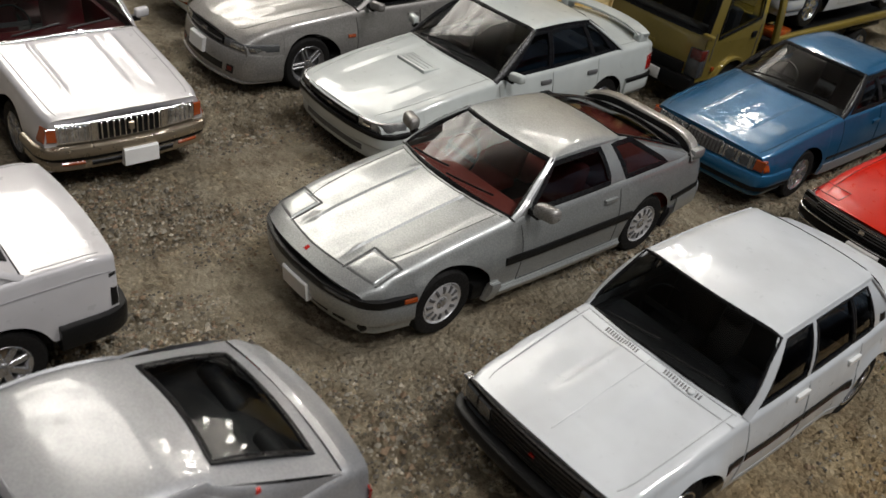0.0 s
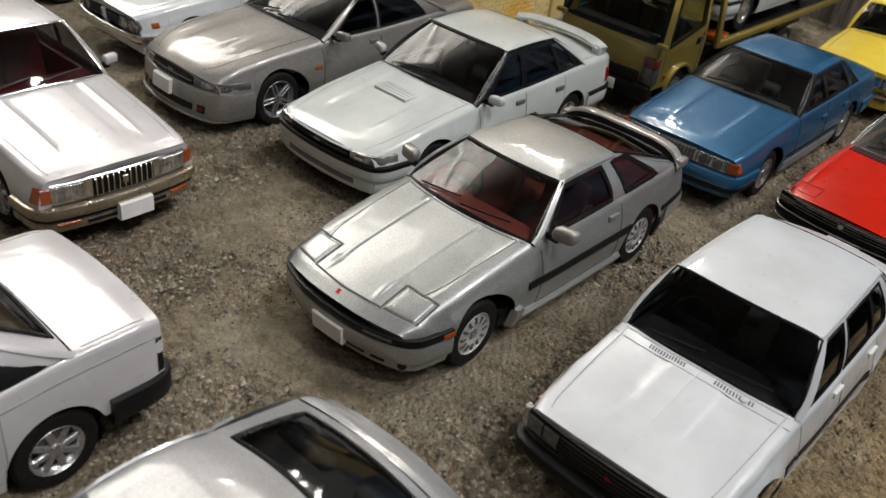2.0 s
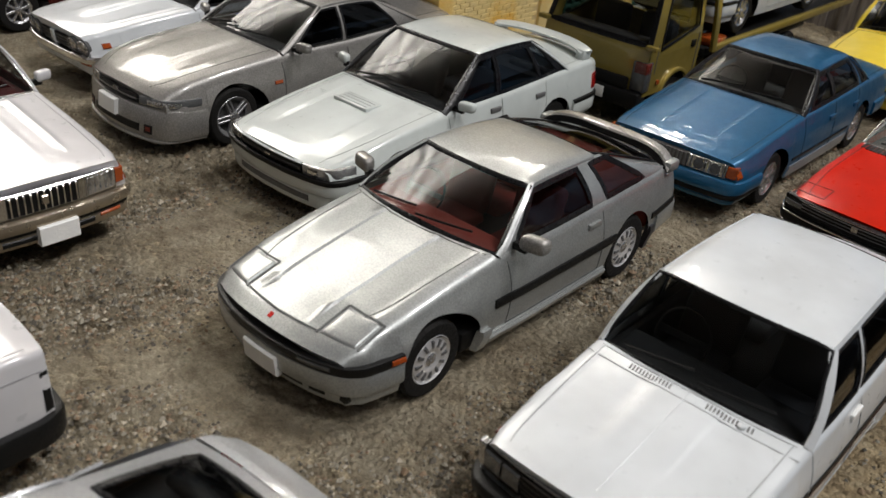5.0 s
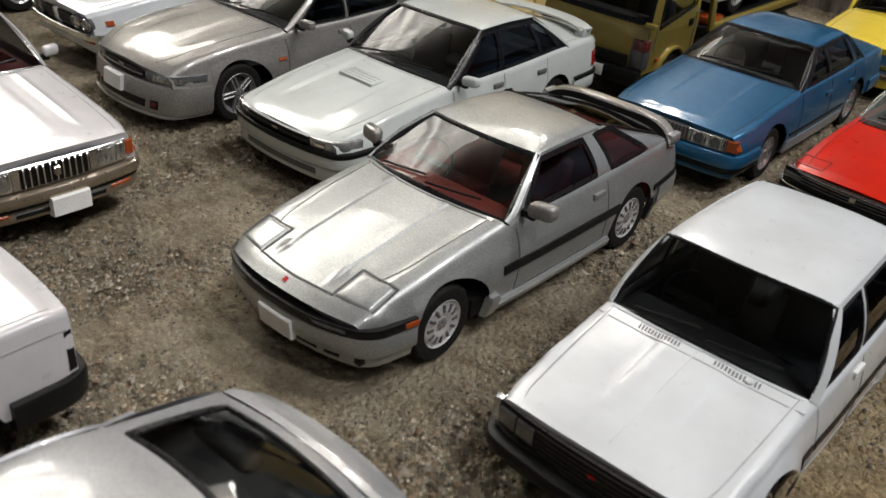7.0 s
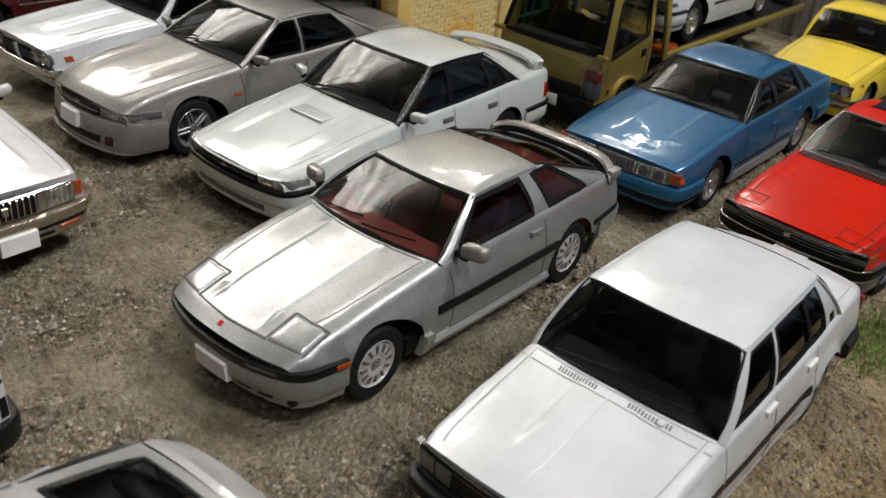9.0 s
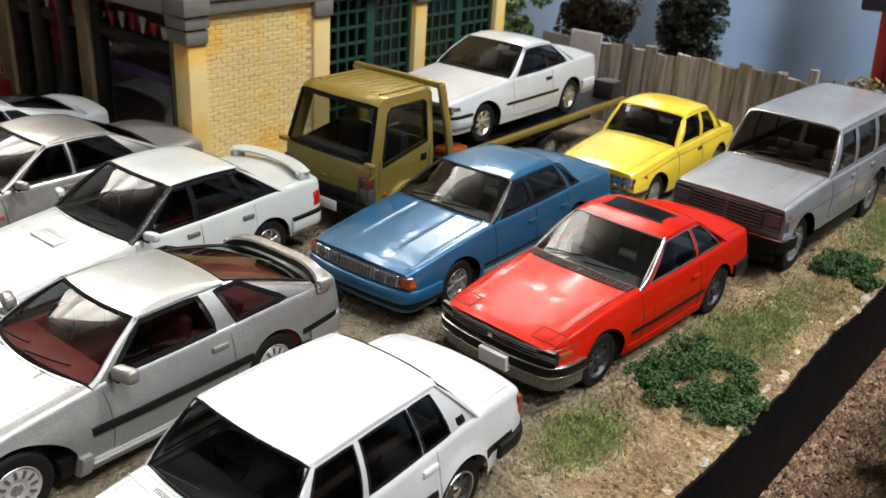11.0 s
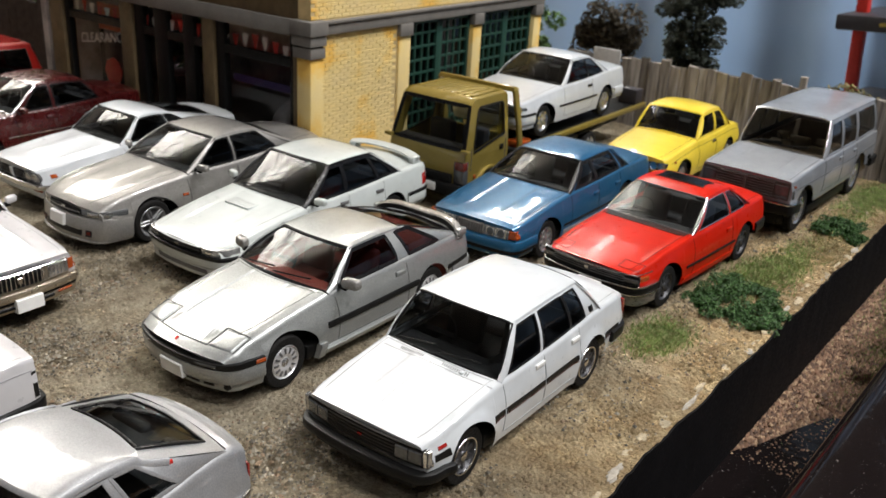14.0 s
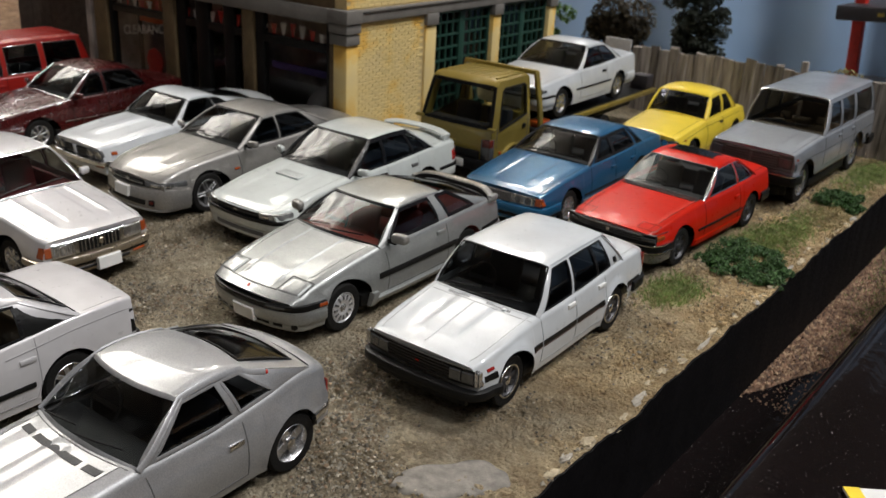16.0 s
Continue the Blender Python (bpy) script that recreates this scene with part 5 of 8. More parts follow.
NOTCHBACK = dict(tailz=0.42, wb=2.50, r=0.30, yf=-2.05, yr=2.10, hw=0.83, paint=PEARL, wheel="slot", inside=IN_TAN,
              top=[(-2.05, 0.72), (-1.95, 0.75), (-1.3, 0.82), (-0.7, 0.88), (0.4, 0.90), (1.3, 0.965), (1.95, 0.97), (2.10, 0.94)],
              ws=(-0.70, 0.02), bl=(0.92, 1.46), roof=(0.585, 1.32), doors=[(-0.66, 0.18), (0.18, 0.92)], hdy=0.11, hz=0.72, sglass=GLASS,
              cols=[(-0.50, 0.05), (0.13, 0.14), (0.19, 0.2), (0.84, 0.84)], tuck=0.05, rs=0.045, kf=0.08, kc=0.10, crown=0.03, corner=0.08, extra=notchback_extra, kr=0.04, blin=(0.08, 0.96, 2), apw=0.045)


def chrome_fastback_extra(c):
    sh, ob = c["sh"], c["ob"]
    c["bumper"](1, 0.44, 0.52, 0.30, 0.045, CHROME, "thin chrome rear bumper", bev=0.025)
    c["bumper"](-1, 0.42, 0.50, 0.42, 0.075, CHROME, "thin chrome front bumper", bev=0.025)
    c["front"]("grille", -0.66, 0.66, 0.53, 0.67, BLACK, -0.02, 0.012)
    for sg in (1, -1):
        for k in (0.42, 0.60):
            b = bmesh.new()
            lathe(b, [(sh.yf + 0.03, 0.08), (sh.yf - 0.03, 0.08), (sh.yf - 0.035, 0.0)], 18, "y")
            for v in b.verts:
                v.co.x += sg * k
                v.co.z += 0.60
            part("headlight", b, LENS, ob, "round glass headlight", warp=c["W"])
        c["front"]("tail_lamp", *sorted((sg * 0.36, sg * 0.7)), 0.60, 0.75, TAIL_RED, -0.02, 0.002, end=1)
        if sg < 0:
            continue
        p = c["sidept"](1.16, 0.84, 0.6, sg)
        b = boxm(p.x - 0.012 - sg * 0.006, p.x + 0.012 - sg * 0.006, p.y - 0.02, p.y + 0.02, p.z - 0.024, p.z + 0.024, 0.006)
        part("badge", b, RED_LENS, ob, "small red pillar badge", warp=c["W"])
    for sg in (1, -1):
        b = bmesh.new()
        pts = [c["W"](c["sidept"](-0.58, 0.06, t, sg)) for t in np.linspace(0, 1, 6)] + [Vector((sg * (c["rail"](v).x + 0.006), v, c["rail"](v).z + 0.004)) for v in np.linspace(0.12, 0.72, 6)] + [c["sidept"](0.74 + 0.62 * t, 0.70 + 0.3 * t, 1 - 0.55 * t, sg) for t in (0.15, 0.35, 0.6)]
        ribbon(b, pts, 0.055, 0.016, (sg * 0.8, -0.1, 0.5))
        part("roof_gutter", b, SILVER_PALE, ob, "broad silver gutter over the side windows", smooth=60)
    # scuttle vents
    for x0, x1 in ((-0.52, -0.36), (-0.30, 0.30), (0.36, 0.52)):
        c["top_line"]("air_slot", [(x, sh.s["ws"][0] - 0.16) for x in np.linspace(x0, x1, 5)], 0.07, 0.004, SEAM)


CHROME_FASTBACK = dict(wb=2.31, r=0.30, yf=-1.98, yr=1.74, hw=0.80, paint=SILVER_PALE, wheel="deep", inside=IN_BLACK,
               top=[(-1.98, 0.71), (-1.88, 0.74), (-1.2, 0.82), (-0.6, 0.87), (0.3, 0.86), (0.9, 0.93), (1.35, 0.97), (1.6, 0.95), (1.74, 0.86)],
               ws=(-0.58, 0.06), bl=(0.74, 1.52), roof=(0.565, 1.285), doors=[(-0.55, 0.58)], hdy=0.12, hz=0.66, handle=CHROME, fast=True, blin=(0.14, 0.95, 2),
               cols=[(-0.42, 0.10), (0.52, 0.40), (0.60, 0.46), (1.00, 0.66)], tuck=0.07, rs=0.09, kf=0.08, kc=0.16, crown=0.04, corner=0.12, extra=chrome_fastback_extra, bow=0.1, trim=SILVER_PALE,
               wtrim=SILVER_PALE, flare=0.015, tailz=0.36, relief=[(0, 0.016), (0.10, 0.014), (0.2, 0.0), (0.8, 0.0), (0.88, 0.012), (1, 0)])


def yellow_extra(c):
    sh, ob = c["sh"], c["ob"]
    c["front"]("grille", -0.66, 0.66, 0.52, 0.66, BLACK, -0.05, 0.010)
    for sg in (1, -1):
        for k in (0.42, 0.58):
            b = bmesh.new()
            lathe(b, [(sh.yf + 0.03, 0.082), (sh.yf - 0.035, 0.082), (sh.yf - 0.04, 0.07), (sh.yf - 0.025, 0.065), (sh.yf - 0.03, 0.0)], 20, "y")
            for v in b.verts:
                v.co.x += sg * k
                v.co.z += 0.60
            part("headlight", b, CHROME, ob, "round chrome-ringed headlight", warp=c["W"])
    for k in range(4):
        c["front"]("grille_bar", -0.34, 0.34, 0.535 + 0.033 * k, 0.55 + 0.033 * k, CHROME, -0.02, 0.018, bev=0.003)
    c["front"]("badge", -0.04, 0.04, 0.56, 0.64, CHROME, 0, 0.03)
    c["bumper"](-1, 0.38, 0.47, 0.42, 0.07, CHROME, "chrome front bumper", bev=0.03)
    c["bumper"](1, 0.38, 0.47, 0.42, 0.07, CHROME, "chrome rear bumper", bev=0.03)
    for sg in (1, -1):
        c["front"]("turn_lamp", *sorted((sg * 0.46, sg * 0.62)), 0.33, 0.37, LENS, -0.02, 0.03)
    c["bumper"](-1, 0.20, 0.37, 0.4, 0.0, YELLOW, name="front_apron", bev=0.03)
    c["plate"](0.36, d=0.09)
    c["strip"]("panel_gap", sh.yf + 0.2, sh.yr - 0.2, lambda v: sh.top(v) - 0.12, 0.012, 0.003, gap_of(YELLOW))
    c["flank"]("side_marker", sh.yf + 0.3, sh.yf + 0.38, 0.62, 0.66, AMBER, 0.01)


YELLOW_CAR = dict(wb=2.335, r=0.29, yf=-1.90, yr=2.02, hw=0.75, paint=YELLOW, wheel="slot", inside=IN_BLACK,
                  top=[(-1.90, 0.72), (-1.80, 0.75), (-1.2, 0.82), (-0.62, 0.87), (0.4, 0.87), (1.2, 0.885), (1.65, 0.85), (1.92, 0.79), (2.02, 0.72)], kr=0.12,
                  ws=(-0.60, -0.14), bl=(0.80, 1.26), roof=(0.545, 1.35), doors=[(-0.56, 0.40)], hdy=0.12, hz=0.72, handle=CHROME,
                  cols=[(-0.44, -0.10), (0.36, 0.34), (0.44, 0.42), (0.98, 0.76)], tuck=0.06, rs=0.07, kf=0.07, kc=0.10, crown=0.04, corner=0.10, extra=yellow_extra, rcrown=0.06,
                  trim=YELLOW, wtrim=YELLOW, trimw=0.025)


def offroad_wagon_extra(c):
    sh, ob = c["sh"], c["ob"]
    c["front"]("grille", -0.76, 0.76, 0.69, 0.99, GRILLE, -0.05, 0.014)
    for k in range(6):
        c["front"]("grille_bar", -0.50, 0.50, 0.725 + 0.045 * k, 0.737 + 0.045 * k, GRILLE_BAR, -0.02, 0.024, bev=0.003)
    c["front"]("grille_post", -0.02, 0.02, 0.70, 0.98, GRILLE_BAR, -0.02, 0.026, bev=0.004, nx=1)
    for sg in (1, -1):
        c["front"]("headlight", *sorted((sg * 0.53, sg * 0.74)), 0.76, 0.94, LENS_DARK, -0.05, 0.022)
        c["front"]("turn_lamp", *sorted((sg * 0.53, sg * 0.74)), 0.70, 0.75, LENS_DARK, -0.05, 0.022)
    c["flank"]("side_marker", sh.yf + 0.08, sh.yf + 0.14, 0.90, 0.94, AMBER, 0.010)
    c["flank"]("turn_lamp", sh.yf + 0.02, sh.yf + 0.09, 0.72, 0.86, LENS_DARK, 0.008)
    c["bumper"](-1, 0.63, 0.655, 0.40, 0.115, CHROME, "thin chrome bumper edge", "bumper_strip", bev=0.008)
    c["bumper"](-1, 0.46, 0.64, 0.40, 0.11, BLACK, "black steel front bumper", bev=0.02)
    c["bumper"](1, 0.46, 0.62, 0.40, 0.11, BLACK, "black rear bumper", bev=0.02)
    c["plate"](0.56, d=0.15, x=-0.05)
    for y0 in (-0.96,):
        c["strip"]("panel_gap", sh.yf + 0.15, sh.yr - 0.1, lambda v: 0.86, 0.014, 0.004, gap_of(SILVER_GREY))
    b = boxm(0.60, 0.86, sh.yr - 0.5, sh.yr - 0.38, 0.62, 0.70, 0.02)
    part("mud_flap", b, BLACK, ob)


OFFROAD_WAGON = dict(wb=2.97, r=0.38, yf=-2.15, yr=2.55, hw=0.845, paint=SILVER_GREY, wheel="slot", inside=IN_TAN, sill=0.46, chin=0.5, tailz=0.5, zm=0.75, ra=0.46,
              top=[(-2.15, 1.02), (-2.05, 1.04), (-1.4, 1.09), (-0.72, 1.13), (0.4, 1.13), (2.4, 1.13), (2.55, 1.12)],
              ws=(-0.72, -0.34), bl=(2.32, 2.46), roof=(0.65, 1.78), doors=[(-0.66, 0.30), (0.30, 1.12)], hdy=0.12, hz=1.0, sglass=GLASS,
              cols=[(-0.56, -0.26), (0.22, 0.22), (0.32, 0.32), (1.06, 1.06), (1.18, 1.18), (2.30, 2.22)], tuck=0.035, rs=0.05, kf=0.03, kc=0.05, kr=0.03, crown=0.02, corner=0.05, extra=offroad_wagon_extra,
              trim=SILVER_GREY, trimw=0.03, apw=0.05, brc=0.08, drop=0.0, rarch=0.01, xin=0.01, redge=0.02, wtrim=CHROME, wtw=0.03, inset=0.05, seats=(0.05, 1.0), rcrown=0.02, relief=[(0, 0.0), (0.50, 0.0), (0.54, 0.016), (0.86, 0.016), (0.92, 0.0), (1, 0)])


def carried_coupe_extra(c):
    sh, ob = c["sh"], c["ob"]
    for sg in (1, -1):
        c["front"]("headlight", *sorted((sg * 0.40, sg * 0.76)), 0.56, 0.68, LENS_DARK, -0.05, 0.012)
    c["front"]("grille", -0.40, 0.40, 0.56, 0.68, BLACK, -0.05, 0.010)
    c["bumper"](-1, 0.32, 0.52, 0.66, 0.05, WHITE, "white front bumper", bev=0.04)
    c["bumper"](-1, 0.49, 0.53, 0.66, 0.06, BLACK, "black rubber strip", "bumper_strip", bev=0.01)
    c["bumper"](1, 0.36, 0.54, 0.6, 0.05, WHITE, "white rear bumper", bev=0.03)
    c["flank"]("side_moulding", -0.8, 0.8, 0.49, 0.525, BLACK, 0.012, "black side moulding")
    c["flank"]("side_moulding", 1.6, 2.1, 0.49, 0.525, BLACK, 0.012, "black side moulding")
    c["flank"]("side_marker", sh.yf + 0.06, sh.yf + 0.20, 0.60, 0.65, LENS_DARK, 0.01)


CARRIED_COUPE = dict(wb=2.50, r=0.30, yf=-2.10, yr=2.20, hw=0.83, paint=WHITE, wheel="slot", inside=IN_BLACK,
              top=[(-2.10, 0.70), (-2.0, 0.73), (-1.3, 0.80), (-0.66, 0.87), (0.4, 0.88), (1.3, 0.93), (2.0, 0.94), (2.20, 0.90)],
              ws=(-0.66, 0.04), bl=(0.84, 1.36), roof=(0.57, 1.31), doors=[(-0.62, 0.62)], hdy=0.12, hz=0.74, handle=BLACK,
              cols=[(-0.46, 0.08), (0.50, 0.46), (0.53, 0.49), (1.14, 0.76)], tuck=0.05, rs=0.06, kf=0.09, kc=0.12, crown=0.03, corner=0.10, extra=carried_coupe_extra, trim=TRIM_BLACK,
              trimw=0.02, rake=-0.1, lift=0.84)


def maroon_extra(c):
    sh, ob = c["sh"], c["ob"]
    for sg in (1, -1):
        c["front"]("headlight", *sorted((sg * 0.42, sg * 0.74)), 0.56, 0.69, LENS, -0.05, 0.012)
    c["front"]("grille", -0.41, 0.41, 0.57, 0.68, BLACK, -0.05, 0.010)
    c["bumper"](-1, 0.34, 0.53, 0.66, 0.05, col_of(c), "painted front bumper", bev=0.03)
    c["bumper"](1, 0.34, 0.53, 0.66, 0.05, col_of(c), "painted rear bumper", bev=0.03)
    c["mirror"](-0.48, col_of(c), out=0.05)
    c["flank"]("side_moulding", -0.85, 0.85, 0.48, 0.505, CHROME, 0.010, "thin chrome side strip")
    c["bumper"](-1, 0.45, 0.475, 0.6, 0.056, CHROME, "thin chrome bumper strip", "bumper_strip", bev=0.008)


def col_of(c):
    return c["col"]


MAROON_CAR = dict(wb=2.55, r=0.30, yf=-2.12, yr=2.20, hw=0.83, paint=MAROON, wheel="spoke8", inside=IN_BLACK,
                  top=[(-2.12, 0.70), (-2.0, 0.73), (-1.3, 0.82), (-0.7, 0.89), (0.4, 0.90), (1.3, 0.94), (2.0, 0.94), (2.20, 0.90)],
                  ws=(-0.70, 0.0), bl=(0.95, 1.50), roof=(0.585, 1.36), doors=[(-0.66, 0.25), (0.25, 1.02)], hdy=0.12, hz=0.74,
                  cols=[(-0.50, 0.03), (0.2, 0.2), (0.27, 0.27), (1.2, 0.9)], tuck=0.05, rs=0.06, kf=0.10, kc=0.12, crown=0.03, corner=0.11, extra=maroon_extra,
                  wtrim=CHROME, wtw=0.025, apil=CHROME, apw=0.025)

def wagon_extra(c):
    maroon_extra(c)
    for k in range(7):
        x = -0.42 + 0.14 * k
        zz = c["roof_z"](1.0) - 0.06 * x * x
        part("roof_rib", boxm(x - 0.022, x + 0.022, 0.0, 1.95, zz - 0.03, zz + 0.012, 0.008), c["col"], c["ob"])
    c["flank"]("side_moulding", -0.8, 1.0, 0.50, 0.53, CHROME, 0.012)


VAN = dict(wb=2.72, r=0.31, yf=-2.2, yr=2.35, hw=0.845, paint=WAGON_RED, wheel="slot", inside=IN_BLACK, sill=0.24,
           top=[(-2.2, 0.80), (-2.08, 0.83), (-1.4, 0.92), (-0.8, 0.98), (0.4, 0.98), (2.2, 0.98), (2.35, 0.96)],
           ws=(-0.80, -0.2), bl=(2.05, 2.28), roof=(0.63, 1.66), doors=[(-0.76, 0.2), (0.2, 1.0)], hdy=0.12, hz=0.80,
           cols=[(-0.60, -0.14), (0.14, 0.14), (0.26, 0.26), (1.0, 1.0), (1.14, 1.14), (2.02, 1.94)], tuck=0.04, rs=0.06, kf=0.06, kc=0.08, crown=0.03, corner=0.08, extra=wagon_extra,
           trim=CHROME, trimw=0.018, apil=WAGON_RED, drop=0.0, rarch=0.02)

car("model_car", 0.0, 0.0, 0, "silver metallic model sports coupe with red interior", "model car", WEDGE_COUPE)
car("model_car", 2.54, -0.20, 0, "white model sedan with black bumpers and side stripes", "model car", BOXY_SEDAN)
car("model_car", 2.44, 4.90, -4.5, "bright red model coupe with dark sunroof and chrome window trim", "model car", SUNROOF_COUPE)
car("model_car", 0.20, 5.27, 0, "blue metallic model hardtop sedan with chrome grille", "model car", HARDTOP_SEDAN)
car("model_car", -2.20, 1.88, 0, "white model sedan with bonnet scoop and rear spoiler", "model car", SPOILER_SEDAN)
car("model_car", -4.45, 1.66, 0, "warm silver model sedan with five-spoke wheels", "model car", ROUNDED_SEDAN)
car("model_car", -6.42, 1.75, 0, "white model fastback coupe with blue side stripes", "model car", STRIPED_FASTBACK)
car("model_car", -4.70, -2.42, 90, "pearl white model saloon with wine-red interior and chrome grille", "model car", PEARL_SALOON)
car("model_car", -0.93, -5.66, 0, "pearl white model notchback sedan with black rear bumper", "model car", NOTCHBACK)
car("model_car", 1.62, -4.88, 0, "pale silver model fastback coupe with chrome bumpers", "model car", CHROME_FASTBACK)
car("model_car", 0.50, 9.82, 0, "bright yellow model two-door sedan with round headlights", "model car", YELLOW_CAR)
car("model_car", 2.88, 9.60, -3.2, "grey silver model off-road wagon with black bumpers", "model car", OFFROAD_WAGON)
car("model_car", -1.92, 8.52, 0, "white model coupe standing on the flatbed truck", "model car", CARRIED_COUPE)
car("model_car", -9.25, 1.55, 0, "dark maroon model sedan with chrome window trim", "model car", MAROON_CAR)
car("model_car", -11.4, 0.7, 0, "bright red model station wagon with roof ribs", "model car", VAN)


# ---- ground and board ----
def mixc(n, l, a, b, fac, mode="MIX"):
    x = n.new("ShaderNodeMixRGB")
    x.blend_type = mode
    for i, v in ((1, a), (2, b)):
        if isinstance(v, tuple):
            x.inputs[i].default_value = (*v, 1)
        else:
            l.new(v, x.inputs[i])
    if isinstance(fac, float):
        x.inputs[0].default_value = fac
    else:
        l.new(fac, x.inputs[0])
    return x.outputs[0]


def gravel(name, tone, dark, light, sandy=False):
    m, n, l, b = material(name)
    big = noise_node(n, l, 0.45, 6, 0.6)
    mid = noise_node(n, l, 4.0, 6, 0.7)
    fine = noise_node(n, l, 17, 5, 0.75)
    grit = noise_node(n, l, 70, 2, 0.6)
    c = ramp(n, l, mid.outputs["Fac"], [(0.32, dark), (0.52, tone), (0.72, light)]).outputs[0]
    if sandy:
        sx = n.new("ShaderNodeSeparateXYZ")
        tc = n.new("ShaderNodeTexCoord")
        l.new(tc.outputs["Object"], sx.inputs[0])
        a = n.new("ShaderNodeMath")
        a.operation = "MULTIPLY_ADD"
        a.inputs[1].default_value, a.inputs[2].default_value = 0.6 * U, -1.55
        l.new(sx.outputs["X"], a.inputs[0])
        w = n.new("ShaderNodeMath")
        w.operation = "MULTIPLY_ADD"
        w.inputs[1].default_value, w.inputs[2].default_value = 2.2, -1.1
        l.new(big.outputs["Fac"], w.inputs[0])
        d = n.new("ShaderNodeMath")
        d.operation, d.use_clamp = "ADD", True
        yy = n.new("ShaderNodeMapRange")
        for i, v in enumerate((-2.5 * S, 2.0 * S, -0.55, 0.12)):
            yy.inputs[i + 1].default_value = v
        l.new(sx.outputs["Y"], yy.inputs[0])
        a2 = n.new("ShaderNodeMath")
        a2.operation = "ADD"
        l.new(a.outputs[0], a2.inputs[0])
        l.new(yy.outputs[0], a2.inputs[1])
        l.new(a2.outputs[0], d.inputs[0])
        l.new(w.outputs[0], d.inputs[1])
        sand = ramp(n, l, mid.outputs["Fac"], [(0.28, (0.26, 0.17, 0.095)), (0.42, (0.46, 0.345, 0.19)), (0.58, (0.56, 0.45, 0.27)), (0.78, (0.64, 0.55, 0.37))]).outputs[0]
        c = mixc(n, l, c, sand, d.outputs[0])
    vo = n.new("ShaderNodeTexVoronoi")
    vo.inputs["Scale"].default_value = 19 * U
    wob = noise_node(n, l, 40, 2)
    tv = n.new("ShaderNodeTexCoord")
    add = n.new("ShaderNodeVectorMath")
    add.operation = "MULTIPLY_ADD"
    add.inputs[1].default_value = (0.03 * S, 0.03 * S, 0.03 * S)
    l.new(wob.outputs["Color"], add.inputs[0])
    l.new(tv.outputs["Object"], add.inputs[2])
    l.new(add.outputs[0], vo.inputs["Vector"])
    sep = n.new("ShaderNodeSeparateColor")
    l.new(vo.outputs["Color"], sep.inputs[0])
    cell = ramp(n, l, sep.outputs[0], [(0.0, (0.55, 0.51, 0.46)), (0.45, (0.9, 0.88, 0.84)), (0.8, (1.08, 1.05, 1.0)), (1.0, (1.5, 1.42, 1.3))])
    mask = ramp(n, l, noise_node(n, l, 1.1, 5, 0.65).outputs["Fac"], [(0.47, 0.05), (0.60, 0.9)])
    c = mixc(n, l, c, mixc(n, l, c, cell.outputs[0], 1.0, "MULTIPLY"), mask.outputs[0])
    r2 = ramp(n, l, fine.outputs["Fac"], [(0.28, 0.6), (0.42, 0.9), (0.58, 1.03), (0.75, 1.25)])
    calm = ramp(n, l, noise_node(n, l, 0.8, 4, 0.6).outputs["Fac"], [(0.40, 0.25), (0.60, 0.9)])
    r4 = ramp(n, l, grit.outputs["Fac"], [(0.3, 0.75), (0.7, 1.2)])
    r3 = ramp(n, l, big.outputs["Fac"], [(0.3, 0.72), (0.7, 1.22)])
    c = mixc(n, l, c, r2.outputs[0], calm.outputs[0], "MULTIPLY")
    tone2 = ramp(n, l, calm.outputs[0], [(0.25, (1.30, 1.26, 1.21)), (0.9, (0.88, 0.82, 0.75))])
    c = mixc(n, l, c, tone2.outputs[0], 1.0, "MULTIPLY")
    c = mixc(n, l, c, r4.outputs[0], 0.8, "MULTIPLY")
    c = mixc(n, l, c, r3.outputs[0], 0.8, "MULTIPLY")
    l.new(c, b.inputs["Base Color"])
    b.inputs["Roughness"].default_value = 0.85
    b.inputs["Specular IOR Level"].default_value = 0.3
    hm = n.new("ShaderNodeMath")
    hm.operation = "MULTIPLY_ADD"
    hm.inputs[1].default_value = -0.6
    l.new(vo.outputs["Distance"], hm.inputs[0])
    l.new(fine.outputs["Fac"], hm.inputs[2])
    bump(n, l, hm.outputs[0], b, 1.0, 0.13)
    return m


GRAVEL = gravel("grey_brown_gravel", (0.345, 0.308, 0.23), (0.22, 0.188, 0.135), (0.455, 0.415, 0.325), True)
EDGE_X = lambda y: 4.42 + 0.03 * y + 0.05 * noise.noise(Vector((3.1, y * 0.7, 0))) + 0.022 * noise.noise(Vector((8.1, y * 2.6, 0))) + 0.006 * noise.noise(Vector((2.1, y * 9.1, 0)))


def clod(x, y):
    """Crumbs and pits of the dried earth, dense in patches."""
    m = noise.noise(Vector((x * 0.75, y * 0.75, 4))) + 0.45 * noise.noise(Vector((x * 2.3, y * 2.3, 14)))
    m = min(1.0, max(0.0, (m + 0.10) / 0.34))
    a = noise.noise(Vector((x * 11, y * 11, 21))) + 0.5 * noise.noise(Vector((x * 23, y * 23, 25)))
    k = min(1.0, max(0.0, (a - 0.08) / 0.22))
    z = 0.042 * m * k * k * (3 - 2 * k)
    f = noise.noise(Vector((x * 31, y * 31, 33)))
    z += (0.004 + 0.012 * m) * max(0.0, f) * 2
    p = noise.noise(Vector((x * 6.5, y * 6.5, 41)))
    if p > 0.22:
        z -= 0.045 * (0.35 + 0.65 * m) * min(1, (p - 0.22) / 0.15)
    return z


